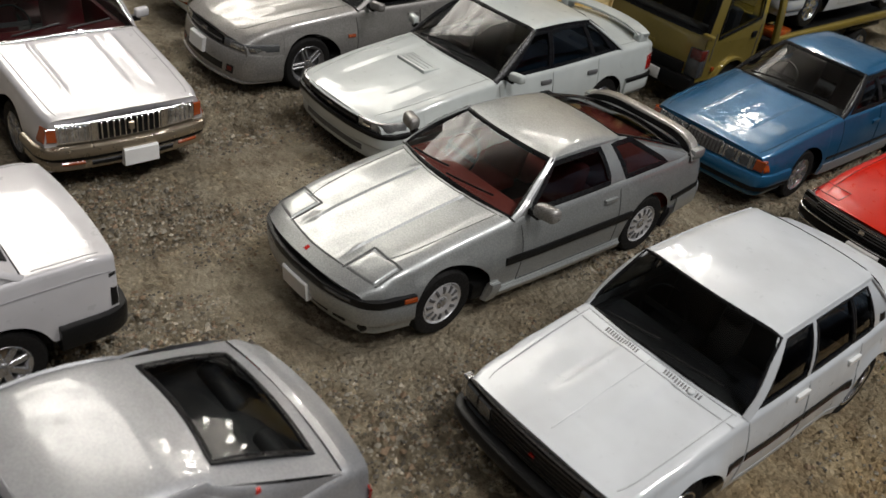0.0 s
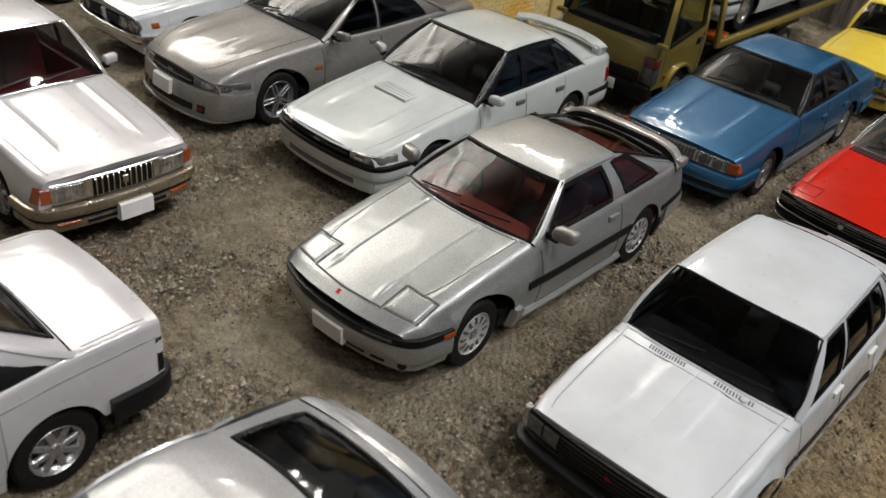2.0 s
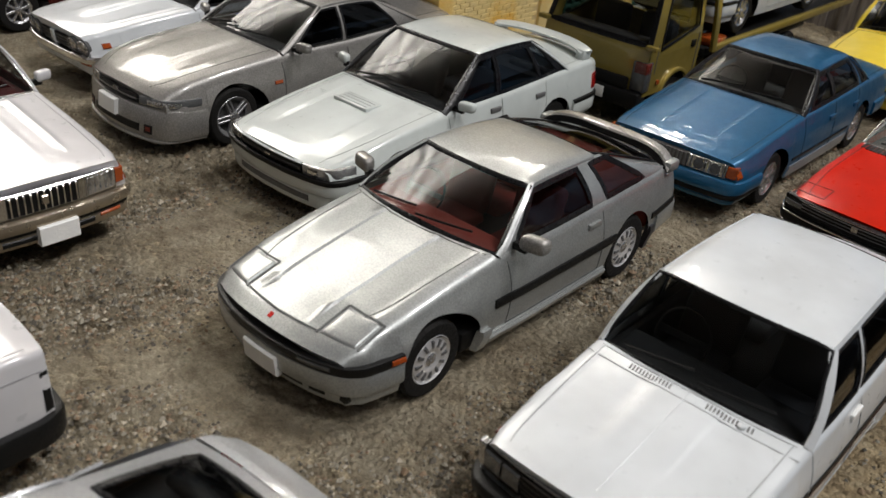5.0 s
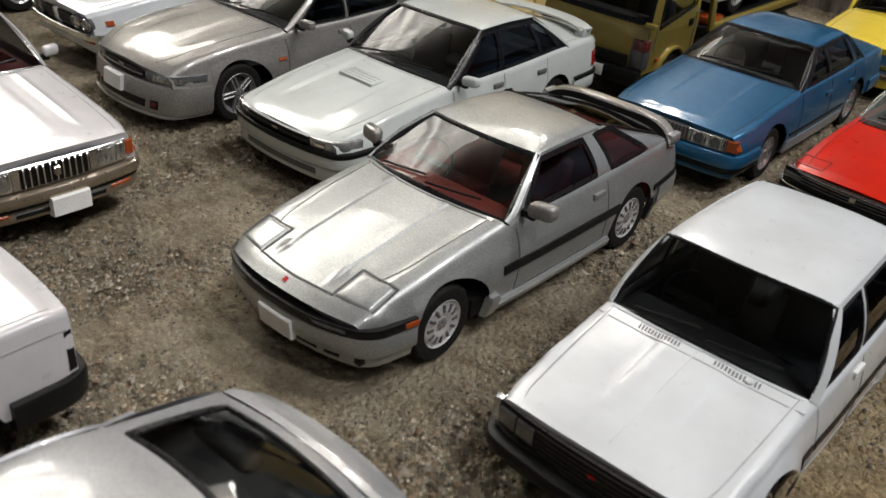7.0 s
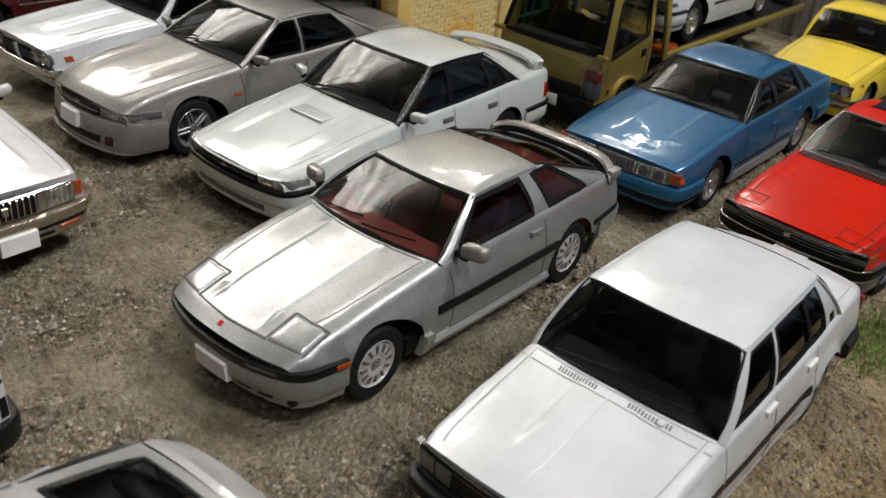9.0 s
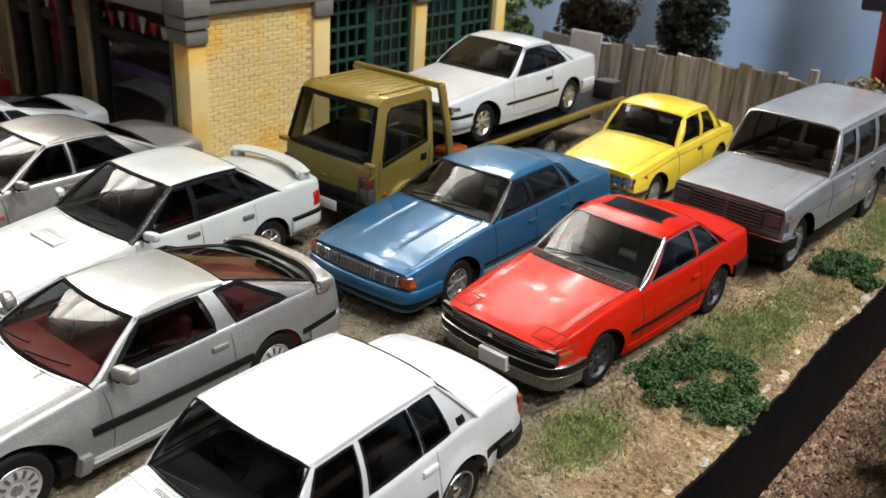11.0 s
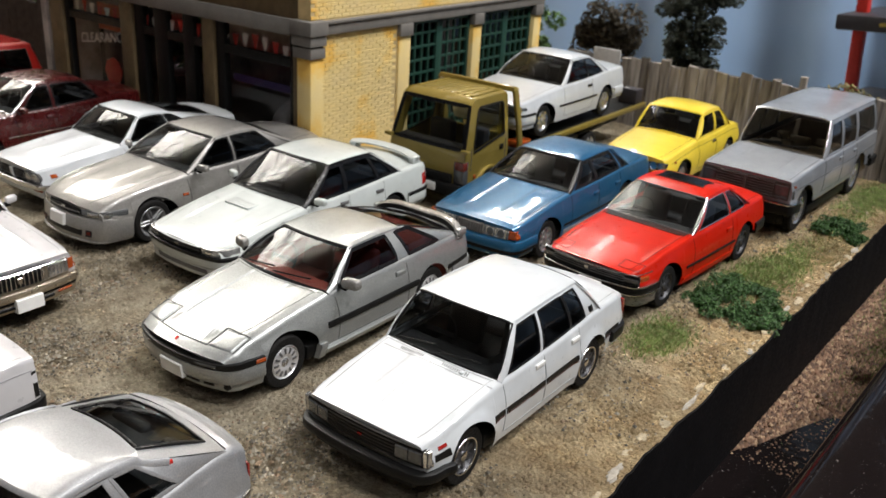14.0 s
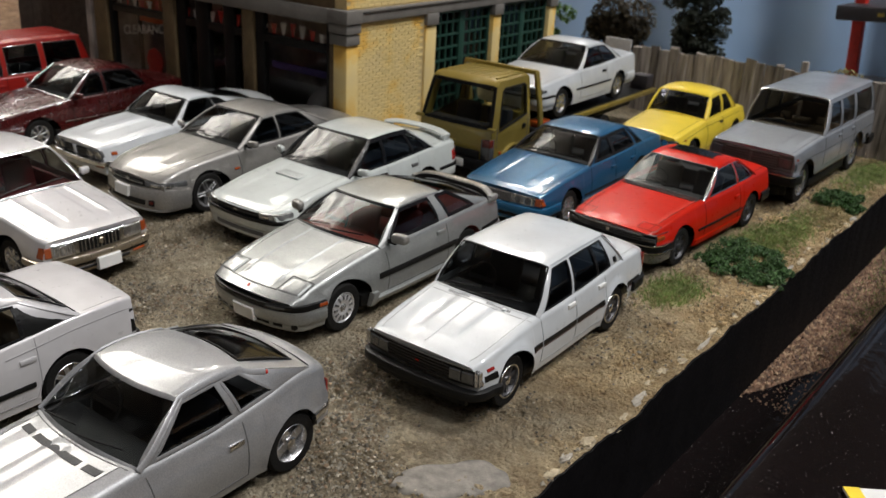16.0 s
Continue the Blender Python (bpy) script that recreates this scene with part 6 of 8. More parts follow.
def ground_z(x, y):
    z = 0.022 * (noise.noise(Vector((x * 1.3, y * 1.3, 0))) + 0.7 * noise.noise(Vector((x * 5, y * 5, 3)))) - 0.018
    e = EDGE_X(y) - x
    if e < 0.8:
        q = 1 - max(0, e) / 0.8
        z += 0.05 * q * noise.noise(Vector((x * 2.1, y * 2.1, 9))) + 0.03 * q * noise.noise(Vector((x * 7, y * 7, 2))) - 0.02 * q
        # crust broken off in steps towards the edge
        st = noise.noise(Vector((x * 1.5, y * 0.9, 17))) + 0.4 * noise.noise(Vector((x * 6, y * 5, 19)))
        z -= 0.05 * q * min(1.0, max(0.0, (st - 0.05) / 0.07)) * min(1.0, max(0.0, e - 0.03) / 0.14)
    return z


# one sheet, finest where the cars stand
gx = [-14 + 0.16 * i for i in range(50)]
gx += [-6 + 10.42 * i / 560 for i in range(561)]
gy = [-11 + 0.12 * i for i in range(46)] + [-5.48 + 12.48 * i / 640 for i in range(640)] + [7.0 + 7.0 * i / 170 for i in range(171)]
gv, gf = [], []
for y in gy:
    ex = EDGE_X(y)
    for x in gx:
        x = x + (ex - 4.42) * max(0.0, (x - 2.4) / 2.02)
        gv.append((x * S, y * S, (ground_z(x, y) + (clod(x, y) if x > -6.2 else 0)) * S))
nx = len(gx)
for j in range(len(gy) - 1):
    gf += [(j * nx + i, j * nx + i + 1, (j + 1) * nx + i + 1, (j + 1) * nx + i) for i in range(nx - 1)]
me = bpy.data.meshes.new("ground")
me.from_pydata(gv, [], gf)
me.polygons.foreach_set("use_smooth", [True] * len(gf))
me.materials.append(GRAVEL)
tagged(new("ground", me), "grey-brown dried earth yard with crumbs and a sandy edge", "ground", kind="structure")

BLACK_BOARD = plain("matt_black_board", (0.004, 0.0035, 0.004), 0.7, var=0.3, scale=3, gloss=0.1)
bm = bmesh.new()
ysb = np.linspace(-11, 13.9, 420)
top0 = [(EDGE_X(y) + 0.022, y, ground_z(EDGE_X(y), y) - 0.004) for y in ysb]
grid(bm, [[(4.46 + 0.03 * y, y, -1.62) for y in ysb], [(4.45 + 0.03 * y + 0.4 * (EDGE_X(y) - 4.42 - 0.03 * y), y, -0.25) for y in ysb], top0, [(EDGE_X(y) - 0.004, y, ground_z(EDGE_X(y), y) - 0.004) for y in ysb], [(4.30 + 0.03 * y, y, -1.62) for y in ysb]])
grid(bm, [[(4.88 - 20 * k, 13.93, z) for k in (0, 1)] for z in (-1.62, 0.0)])
tagged(finish(bm, "board_edge", BLACK_BOARD, smooth=20), "matt black side of the diorama board", "board edge", kind="structure")

# pebbles strewn over the yard
rng = random.Random(5)
tones = [plain("pebble_grey", (0.25, 0.225, 0.175), 0.85), plain("pebble_brown", (0.21, 0.145, 0.09), 0.85), plain("pebble_pale", (0.40, 0.35, 0.27), 0.8), plain("pebble_dark", (0.09, 0.078, 0.06), 0.85)]
for mi, (mat, count) in enumerate(zip(tones, (26000, 16000, 5000, 22000))):
    vs, fs = [], []
    for _ in range(count):
        x, y = rng.uniform(-6.5, 4.35), rng.uniform(-6, 12)
        if rng.random() < 0.55:
            x, y = rng.uniform(-3, 3.2), rng.uniform(-4.6, 3)
        if noise.noise(Vector((x * 0.75, y * 0.75, 4))) + 0.45 * noise.noise(Vector((x * 2.3, y * 2.3, 14))) < rng.uniform(-0.22, 0.28):
            continue
        r = rng.uniform(0.009, 0.021) * (1.7 if rng.random() < 0.12 and noise.noise(Vector((x * 0.8, y * 0.8, 4))) > 0 else 1)
        z = ground_z(x, y) + clod(x, y) + r * 0.2
        k = len(vs)
        a = rng.uniform(0, 3)
        for dx, dy, dz in ((1, 0, 0), (0, 1, 0), (-1, 0, 0), (0, -1, 0), (0.2, 0.1, 0.8), (0, 0, -0.6)):
            j = rng.uniform(0.7, 1.3) * r
            vs.append(((x + (dx * math.cos(a) - dy * math.sin(a)) * j) * S, (y + (dx * math.sin(a) + dy * math.cos(a)) * j) * S, (z + dz * j) * S))
        for q in range(4):
            fs += [(k + q, k + (q + 1) % 4, k + 4), (k + (q + 1) % 4, k + q, k + 5)]
    me = bpy.data.meshes.new("pebbles")
    me.from_pydata(vs, [], fs)
    me.materials.append(mat)
    tagged(new("pebbles", me), "small loose pebbles scattered over the yard", "pebbles", kind="stuff")

# grass tufts and low bushes
GRASS = plain("dry_green_grass", (0.25, 0.34, 0.11), 0.8, var=0.4, scale=5)
GRASS_DRY = plain("straw_grass", (0.42, 0.36, 0.19), 0.8, var=0.3, scale=5)


def grass_patch(name, mat, spots, count, seed, h=0.09, label=""):
    rg = random.Random(seed)
    vs, fs = [], []
    for _ in range(count):
        cx, cy, rx, ry, z0 = spots[rg.randrange(len(spots))]
        x, y = rg.gauss(cx, rx), rg.gauss(cy, ry)
        if z0 > -1 and x > 4.40 + 0.03 * y:
            continue
        z = ground_z(x, y) if z0 > -1 else z0
        a, b_, hh = rg.uniform(0, 6.3), rg.uniform(0, 0.05), rg.uniform(0.5, 1.1) * h
        dx, dy = math.cos(a) * 0.006, math.sin(a) * 0.006
        lx, ly = rg.gauss(0, 0.03), rg.gauss(0, 0.03)
        k = len(vs)
        vs += [((x - dx) * S, (y - dy) * S, (z - 0.01) * S), ((x + dx) * S, (y + dy) * S, (z - 0.01) * S), ((x + lx * 0.4 + dx) * S, (y + ly * 0.4 + dy) * S, (z + hh * 0.55) * S), ((x + lx) * S, (y + ly) * S, (z + hh) * S)]
        fs += [(k, k + 1, k + 2), (k, k + 2, k + 3)]
    me = bpy.data.meshes.new(name)
    me.from_pydata(vs, [], fs)
    me.materials.append(mat)
    tagged(new(name, me), label, "grass", kind="stuff")


SPOTS = [(3.45, 2.75, 0.16, 0.28, 0), (3.95, 6.6, 0.16, 0.55, 0), (3.75, 5.6, 0.2, 0.4, 0), (4.1, 10.6, 0.18, 0.7, 0), (4.2, 11.2, 0.15, 0.4, 0)]
grass_patch("grass", GRASS, SPOTS, 17000, 3, 0.07, "short green static grass on the sandy edge")
grass_patch("grass", GRASS_DRY, SPOTS + [(4.2, 7.6, 0.2, 0.5, 0)], 12000, 4, 0.06, "short straw-coloured static grass")
grass_patch("grass", GRASS, [(5.3, 11.5, 0.25, 1.6, -1.5), (5.6, 8.0, 0.25, 1.5, -1.5)], 6000, 8, 0.12, "green grass on the lower level")


def leaf_mat(name, col):
    m, n, l, b = material(name)
    g = n.new("ShaderNodeNewGeometry")
    r = ramp(n, l, g.outputs["Random Per Island"], [(0.0, [c * 0.45 for c in col]), (0.55, col), (1.0, [c * 1.7 for c in col])])
    l.new(r.outputs[0], b.inputs["Base Color"])
    b.inputs["Roughness"].default_value = 0.6
    return m


LEAF = leaf_mat("dark_green_foliage", (0.034, 0.092, 0.016))
LEAF_PALE = leaf_mat("fresh_green_foliage", (0.075, 0.15, 0.035))
LEAF_DARK = leaf_mat("deep_shadow_green_foliage", (0.030, 0.040, 0.028))
LEAF_BROWN = leaf_mat("brown_green_foliage", (0.07, 0.055, 0.03))


def leaves(name, mat, blobs, count, size, seed, parent=None):
    """Many small folded leaves round a set of lumps (x, y, z, rx, ry, rz)."""
    rg = random.Random(seed)
    vs, fs = [], []
    for _ in range(count):
        cx, cy, cz, rx, ry, rz = blobs[rg.randrange(len(blobs))]
        d = Vector((rg.gauss(0, 1), rg.gauss(0, 1), rg.gauss(0, 1))).normalized() * (rg.uniform(0.35, 1.0) ** 0.5)
        p = Vector((cx + d.x * rx, cy + d.y * ry, cz + d.z * rz))
        e = Euler((rg.uniform(-1, 1), rg.uniform(-1, 1), rg.uniform(0, 6.3)))
        w = size * rg.uniform(0.6, 1.3)
        k = len(vs)
        for q in ((-0.5, 0, 0), (0, -0.35, 0.12), (0.55, 0, 0), (0, 0.35, 0.12)):
            o = Vector(q)
            o.rotate(e)
            vs.append((p + o * w) * S)
        fs += [(k, k + 1, k + 2), (k, k + 2, k + 3)]
    me = bpy.data.meshes.new(name)
    me.from_pydata(vs, [], fs)
    me.materials.append(mat)
    ob = new(name, me)
    if parent:
        ob.parent = parent
    return ob


def bush(x, y, lumps, count, seed, label):
    ob = root("bush", x, y, 0, 0, label, "bush")
    for i, (a, b, r, h) in enumerate(lumps):
        a, b, r, h = a * 1.35, b * 0.68, r * 0.88, h * 1.1
        z = ground_z(x + a, y + b)
        rg = random.Random(seed * 50 + i)
        bl = [(a + rg.gauss(0, r * 0.55), b + rg.gauss(0, r * 0.65), z + h * rg.uniform(0.05, 0.55), r * rg.uniform(0.45, 0.8), r * rg.uniform(0.45, 0.8), h * rg.uniform(0.25, 0.5)) for _ in range(9)]
        leaves("foliage_clump", LEAF, bl, count * 4 // len(lumps), 0.034, seed * 50 + i, ob)


bush(3.80, 4.45, [(-0.28, -0.45, 0.2, 0.16), (0.0, -0.6, 0.24, 0.16), (-0.2, 0.0, 0.26, 0.2), (0.18, -0.3, 0.24, 0.18), (0.36, -0.6, 0.2, 0.12), (-0.05, 0.45, 0.24, 0.2), (-0.2, 0.85, 0.2, 0.15), (0.42, -0.15, 0.18, 0.13), (0.25, 0.3, 0.2, 0.14), (0.1, 0.9, 0.2, 0.12)], 5600, 11, "dark green low bush on the sandy edge")
bush(4.30, 8.65, [(-0.2, -0.3, 0.2, 0.2), (0.05, 0.1, 0.22, 0.22), (-0.2, 0.35, 0.18, 0.18), (0.18, -0.25, 0.16, 0.15), (-0.05, 0.65, 0.2, 0.16)], 3000, 12, "small dark green bush beside the board edge")

# crumbled plaster and stones along the edge
STONE = plain("crumbled_plaster", (0.36, 0.30, 0.20), 0.9, var=0.35, scale=9, relief=0.5)
STONE_GREY = plain("grey_crumbled_plaster", (0.33, 0.30, 0.25), 0.9, var=0.3, scale=7, relief=0.4)
rg = random.Random(77)
for k in range(26):
    y = -2.2 + 10.2 * k / 25 + rg.uniform(-0.15, 0.15)
    x = EDGE_X(y) - abs(rg.gauss(0.02, 0.07)) - 0.04
    bm = bmesh.new()
    bmesh.ops.create_icosphere(bm, subdivisions=3, radius=1.0)
    sx, sy, sz = rg.uniform(0.03, 0.07), rg.uniform(0.08, 0.26), rg.uniform(0.018, 0.04)
    for v in bm.verts:
        q = 1 + 0.5 * noise.noise(v.co * 1.6 + Vector((k * 3.3, 0, 0))) + 0.25 * noise.noise(v.co * 4.5 + Vector((k, 1, 0)))
        v.co = Vector((x + v.co.x * sx * q, y + v.co.y * sy * q, ground_z(x, y) - 0.012 + max(-0.5, min(0.75, v.co.z)) * sz * q))
    tagged(finish(bm, "stone", STONE_GREY if k % 4 == 1 else STONE, smooth=25), "grey crumbled plaster lump on the sandy edge" if k % 4 == 1 else "sandy crumbled plaster lump on the board edge", "stone", "edge stones")
PUDDLE = plain("grey_dried_puddle", (0.205, 0.19, 0.168), 0.8, var=0.35, scale=7, relief=0.3, gloss=0.1)
bm = bmesh.new()
rows = []
for a in np.linspace(0, 2 * math.pi, 61):
    rx = 0.36 + 0.14 * noise.noise(Vector((math.cos(a) * 1.5, math.sin(a) * 1.5, 1)))
    ry = 0.48 + 0.18 * noise.noise(Vector((math.cos(a) * 2, math.sin(a) * 2, 5)))
    row = []
    for q in (0, 0.3, 0.6, 0.85, 0.95, 1.0):
        x, y = 3.62 + q * (rx * math.cos(a) + 0.25 * math.sin(a)), -2.86 + q * ry * math.sin(a)
        row.append((x, y, ground_z(x, y) + (0.030 if q < 0.9 else 0.016 if q < 1 else -0.02)))
    rows.append(row)
grid(bm, rows)
tagged(finish(bm, "puddle_patch", PUDDLE, smooth=80), "smooth grey dried patch on the gravel", "patch", kind="structure")

# lower level
LOW = gravel("lower_brown_earth", (0.30, 0.19, 0.115), (0.16, 0.095, 0.055), (0.42, 0.29, 0.19))
bm = bmesh.new()
grid(bm, [[(-60 + 3 * i, -40 + 3 * j, -1.5 + 0.03 * noise.noise(Vector((i, j, 0)))) for i in range(41)] for j in range(34)])
tagged(finish(bm, "lower_ground", LOW), "brown earth of the lower diorama level", "ground", kind="structure")
rg = random.Random(61)
for col, count in (((0.20, 0.115, 0.07), 5200), ((0.34, 0.23, 0.14), 2600), ((0.10, 0.06, 0.04), 3000)):
    vs, fs = [], []
    for _ in range(count):
        x, y, r = rg.uniform(4.5, 5.9), rg.uniform(3.0, 13.0), rg.uniform(0.02, 0.055)
        k, a = len(vs), rg.uniform(0, 3)
        for dx, dy, dz in ((1, 0, 0), (0, 1, 0), (-1, 0, 0), (0, -1, 0), (0.2, 0.1, 0.8), (0, 0, -0.6)):
            j = rg.uniform(0.6, 1.3) * r
            vs.append(((x + (dx * math.cos(a) - dy * math.sin(a)) * j) * S, (y + (dx * math.sin(a) + dy * math.cos(a)) * j) * S, (-1.47 + dz * j) * S))
        for q in range(4):
            fs += [(k + q, k + (q + 1) % 4, k + 4), (k + (q + 1) % 4, k + q, k + 5)]
    me = bpy.data.meshes.new("rubble")
    me.from_pydata(vs, [], fs)
    me.materials.append(plain("earth_rubble", col, 0.9, var=0.3))
    tagged(new("rubble", me), "brown crumbled earth on the lower level", "rubble", kind="stuff")
ROAD = plain("grey_road_card", (0.22, 0.22, 0.22), 0.8, var=0.12, scale=1.5)
bm = bmesh.new()
grid(bm, [[(x, y + 0.4 * math.sin(x * 0.3), -1.43) for x in np.linspace(-6, 22, 30)] for y in (15.6, 18, 20, 22)])
tagged(finish(bm, "road", ROAD), "flat grey road behind the yard", "road", kind="structure")

# glossy black cabinet rail in front of the board
RAIL, n_, l_, b_ = material("dusty_gloss_black")
dust = noise_node(n_, l_, 42, 2, 0.5)
dr = ramp(n_, l_, dust.outputs["Fac"], [(0.30, (0.006, 0.005, 0.005)), (0.71, (0.008, 0.005, 0.005)), (0.75, (0.32, 0.30, 0.29))])
l_.new(dr.outputs[0], b_.inputs["Base Color"])
b_.inputs["Roughness"].default_value = 0.09
b_.inputs["Specular IOR Level"].default_value = 0.16
wavy = noise_node(n_, l_, 1.6, 3)
bump(n_, l_, wavy.outputs["Fac"], b_, 0.08, 0.1)
SCREW = plain("matt_grey_screw", (0.42, 0.41, 0.39), 0.45, 0.4)
rail_ob = root("cabinet_rail", 5.74, 0, -1.45, 0, "glossy black dusty cabinet rail with screws", "rail")
bm = bmesh.new()
prof = [(0.0, 0.0)] + [(0.28 - 0.28 * math.cos(a), 1.42 + 0.28 * math.sin(a)) for a in np.linspace(0, math.pi / 2, 9)] + [(0.5, 1.69), (0.62, 1.60), (1.2, 1.57), (2.6, 1.5), (2.6, 0.0)]
grid(bm, [[(px + 0.043 * y, y, pz) for px, pz in prof] for y in np.linspace(-4.0, 16, 30)])
for y in (-4.0, 16):
    bm.faces.new([bm.verts.new((px + 0.043 * y, y, pz)) for px, pz in prof])
beam = part("beam", bm, RAIL, rail_ob)
bm = bmesh.new()
foot = [(4.35, -9.0), (6.6, -9.0), (6.4, 5.2), (5.55, 4.95), (5.33, 4.85), (5.05, 4.2), (4.78, 3.5), (4.5, 3.0)]
for z in (-1.44, -1.60):
    bm.faces.new([bm.verts.new((x - 5.74, y, z + 1.45)) for x, y in foot])
tops, lows = list(bm.faces)[0].verts[:], list(bm.faces)[1].verts[:]
for i in range(len(foot)):
    j = (i + 1) % len(foot)
    bm.faces.new((tops[i], tops[j], lows[j], lows[i]))
part("foot_plate", bm, RAIL, rail_ob, "flat dusty black foot plate", smooth=20)
for yk, up in ((7.0, 0), (5.35, 1), (12.2, 1)):
    bm = bmesh.new()
    xk = 0.043 * yk
    if up:
        lathe(bm, [(0.0, 0.24), (0.05, 0.24), (0.07, 0.21), (0.07, 0.15), (0.03, 0.15)], 24, "z")
        mt = Matrix.Translation((xk + 1.34, yk, 1.56)) @ Matrix.Rotation(radians(3), 4, "Y") @ Matrix.Scale(1.4, 4)
    else:
        lathe(bm, [(0.1, 0.2), (-0.06, 0.2), (-0.08, 0.16), (-0.1, 0.16), (-0.12, 0.19), (-0.16, 0.19), (-0.19, 0.14), (-0.2, 0.0)], 24, "x")
        mt = Matrix.Translation((xk + 0.02, yk, 1.52)) @ Matrix.Rotation(radians(35), 4, "Y") @ Matrix.Scale(1.25, 4)
    bmesh.ops.transform(bm, matrix=mt, verts=bm.verts)
    w = part("washer", bm, RAIL, rail_ob, "black screw washer")
    if up:
        bm = bmesh.new()
        lathe(bm, [(0.03, 0.15), (0.09, 0.13), (0.11, 0.08), (0.115, 0.0)], 20, "z")
        box(bm, -0.09, 0.09, -0.015, 0.015, 0.10, 0.125)
        box(bm, -0.015, 0.015, -0.09, 0.09, 0.10, 0.125)
        bmesh.ops.transform(bm, matrix=mt, verts=bm.verts)
        part("screw", bm, SCREW, w, "pale grey cross-head screw")
    else:
        bm = bmesh.new()
        lathe(bm, [(-0.15, 0.145), (-0.22, 0.12), (-0.25, 0.0)], 20, "x")
        bmesh.ops.transform(bm, matrix=mt, verts=bm.verts)
        part("screw", bm, SCREW, w, "pale grey screw head")
PAPER = plain("white_paper", (0.62, 0.62, 0.63), 0.7, var=0.05)
paper = root("paper_card", 7.60, -0.92, 0.16, 35, "white card with a yellow stripe on the rail", "card")
part("card", boxm(-0.7, 0.7, -0.7, 0.7, 0.0, 0.02), PAPER, paper)
part("stripe", boxm(-0.7, -0.55, -0.7, 0.7, 0.022, 0.03), YELLOW, paper, "yellow printed stripe")

# ---- building ----
MORTAR = plain("pale_mortar", (0.56, 0.43, 0.21), 0.9, var=0.15, scale=4)
TRIM_GREY = plain("grey_cornice_paint", (0.16, 0.15, 0.135), 0.7, var=0.15, scale=3)
OCHRE = plain("brown_timber_paint", (0.11, 0.075, 0.035), 0.6, var=0.25, scale=4)
GREEN = plain("dark_green_window_paint", (0.012, 0.05, 0.035), 0.5, var=0.2)
DARKROOM = plain("dim_shop_interior", (0.40, 0.36, 0.34), 0.8, var=0.5, scale=1.5)
m, n, l, b = material("yellow_brick")
oi = n.new("ShaderNodeObjectInfo")
geo = n.new("ShaderNodeNewGeometry")
nb = noise_node(n, l, 0.9, 4, coord="Object")
nb.inputs["Scale"].default_value = 0.9 * U
l.new(geo.outputs["Position"], nb.inputs["Vector"])
r = ramp(n, l, nb.outputs["Fac"], [(0.32, (0.68, 0.54, 0.27)), (0.50, (0.74, 0.57, 0.24)), (0.60, (0.76, 0.47, 0.10)), (0.72, (0.72, 0.38, 0.06))])
rr = ramp(n, l, oi.outputs["Random"], [(0.0, 0.93), (1.0, 1.05)])
c = mixc(n, l, r.outputs[0], rr.outputs[0], 1.0, "MULTIPLY")
l.new(c, b.inputs["Base Color"])
b.inputs["Roughness"].default_value = 0.8
fn = noise_node(n, l, 30, 3)
bump(n, l, fn.outputs["Fac"], b, 0.4, 0.02)
BRICK = m

XW, YF = -4.15, 4.15
bm = bmesh.new()
box(bm, XW - 0.3, XW, YF, 6.7, -0.05, 2.62)
box(bm, XW - 0.3, XW, YF, 11.94, 2.60, 5.6)
wall_side = tagged(finish(bm, "wall_side", MORTAR, smooth=20), "yellow brick side wall of the shop", "wall", kind="structure")
for y0, y1 in ((6.56, 6.92), (9.10, 9.42), (11.63, 11.95)):
    bm = bmesh.new()
    box(bm, XW - 0.3, XW + 0.05, y0, y1, -0.05, 2.60, 0.01)
    tagged(finish(bm, "pilaster", BRICK), "yellow brick pilaster between the windows", "pilaster", kind="structure")
    bm = bmesh.new()
    box(bm, XW - 0.1, XW + 0.10, y0 - 0.02, y1 + 0.02, 2.36, 2.60, 0.012)
    tagged(finish(bm, "pilaster_cap", TRIM_GREY), "grey pilaster cap", "trim", kind="structure")
for z0, z1, o in ((2.60, 2.80, 0.09), (2.79, 2.84, 0.13)):
    bm = bmesh.new()
    box(bm, XW - 0.2, XW + o, YF - 0.1, 12.0, z0, z1, 0.012)
    tagged(finish(bm, "cornice", TRIM_GREY), "grey cornice band of the shop", "cornice", kind="structure")
for z0, z1, o in ((2.20, 2.40, 0.10), (2.42, 2.60, 0.13), (2.61, 2.86, 0.17)):
    bm = bmesh.new()
    box(bm, XW - 0.35, XW + o, YF - o, YF + 0.28, z0, z1, 0.015)
    tagged(finish(bm, "corner_cap", TRIM_GREY), "grey stacked corner cap block", "trim", kind="structure")
bm = bmesh.new()
box(bm, XW - 0.28, XW + 0.06, YF - 0.06, YF + 0.26, -0.05, 2.22, 0.01)
tagged(finish(bm, "corner_pier", BRICK), "yellow brick corner pier", "pier", kind="structure")
bm = bmesh.new()
box(bm, XW - 0.3, XW + 0.12, YF - 0.1, 11.9, -0.05, 0.16, 0.015)
tagged(finish(bm, "plinth", TRIM_GREY), "grey wall plinth", "trim", kind="structure")
bm = bmesh.new()
box(bm, XW - 3.2, XW - 3.0, 7, 12.6, -0.05, 5)
tagged(finish(bm, "inner_wall", DARKROOM), "dark wall inside the shop", "wall", kind="structure")


GLASS_LATTICE = glass("dark_lattice_glass", (0.07, 0.075, 0.08), 0.15)


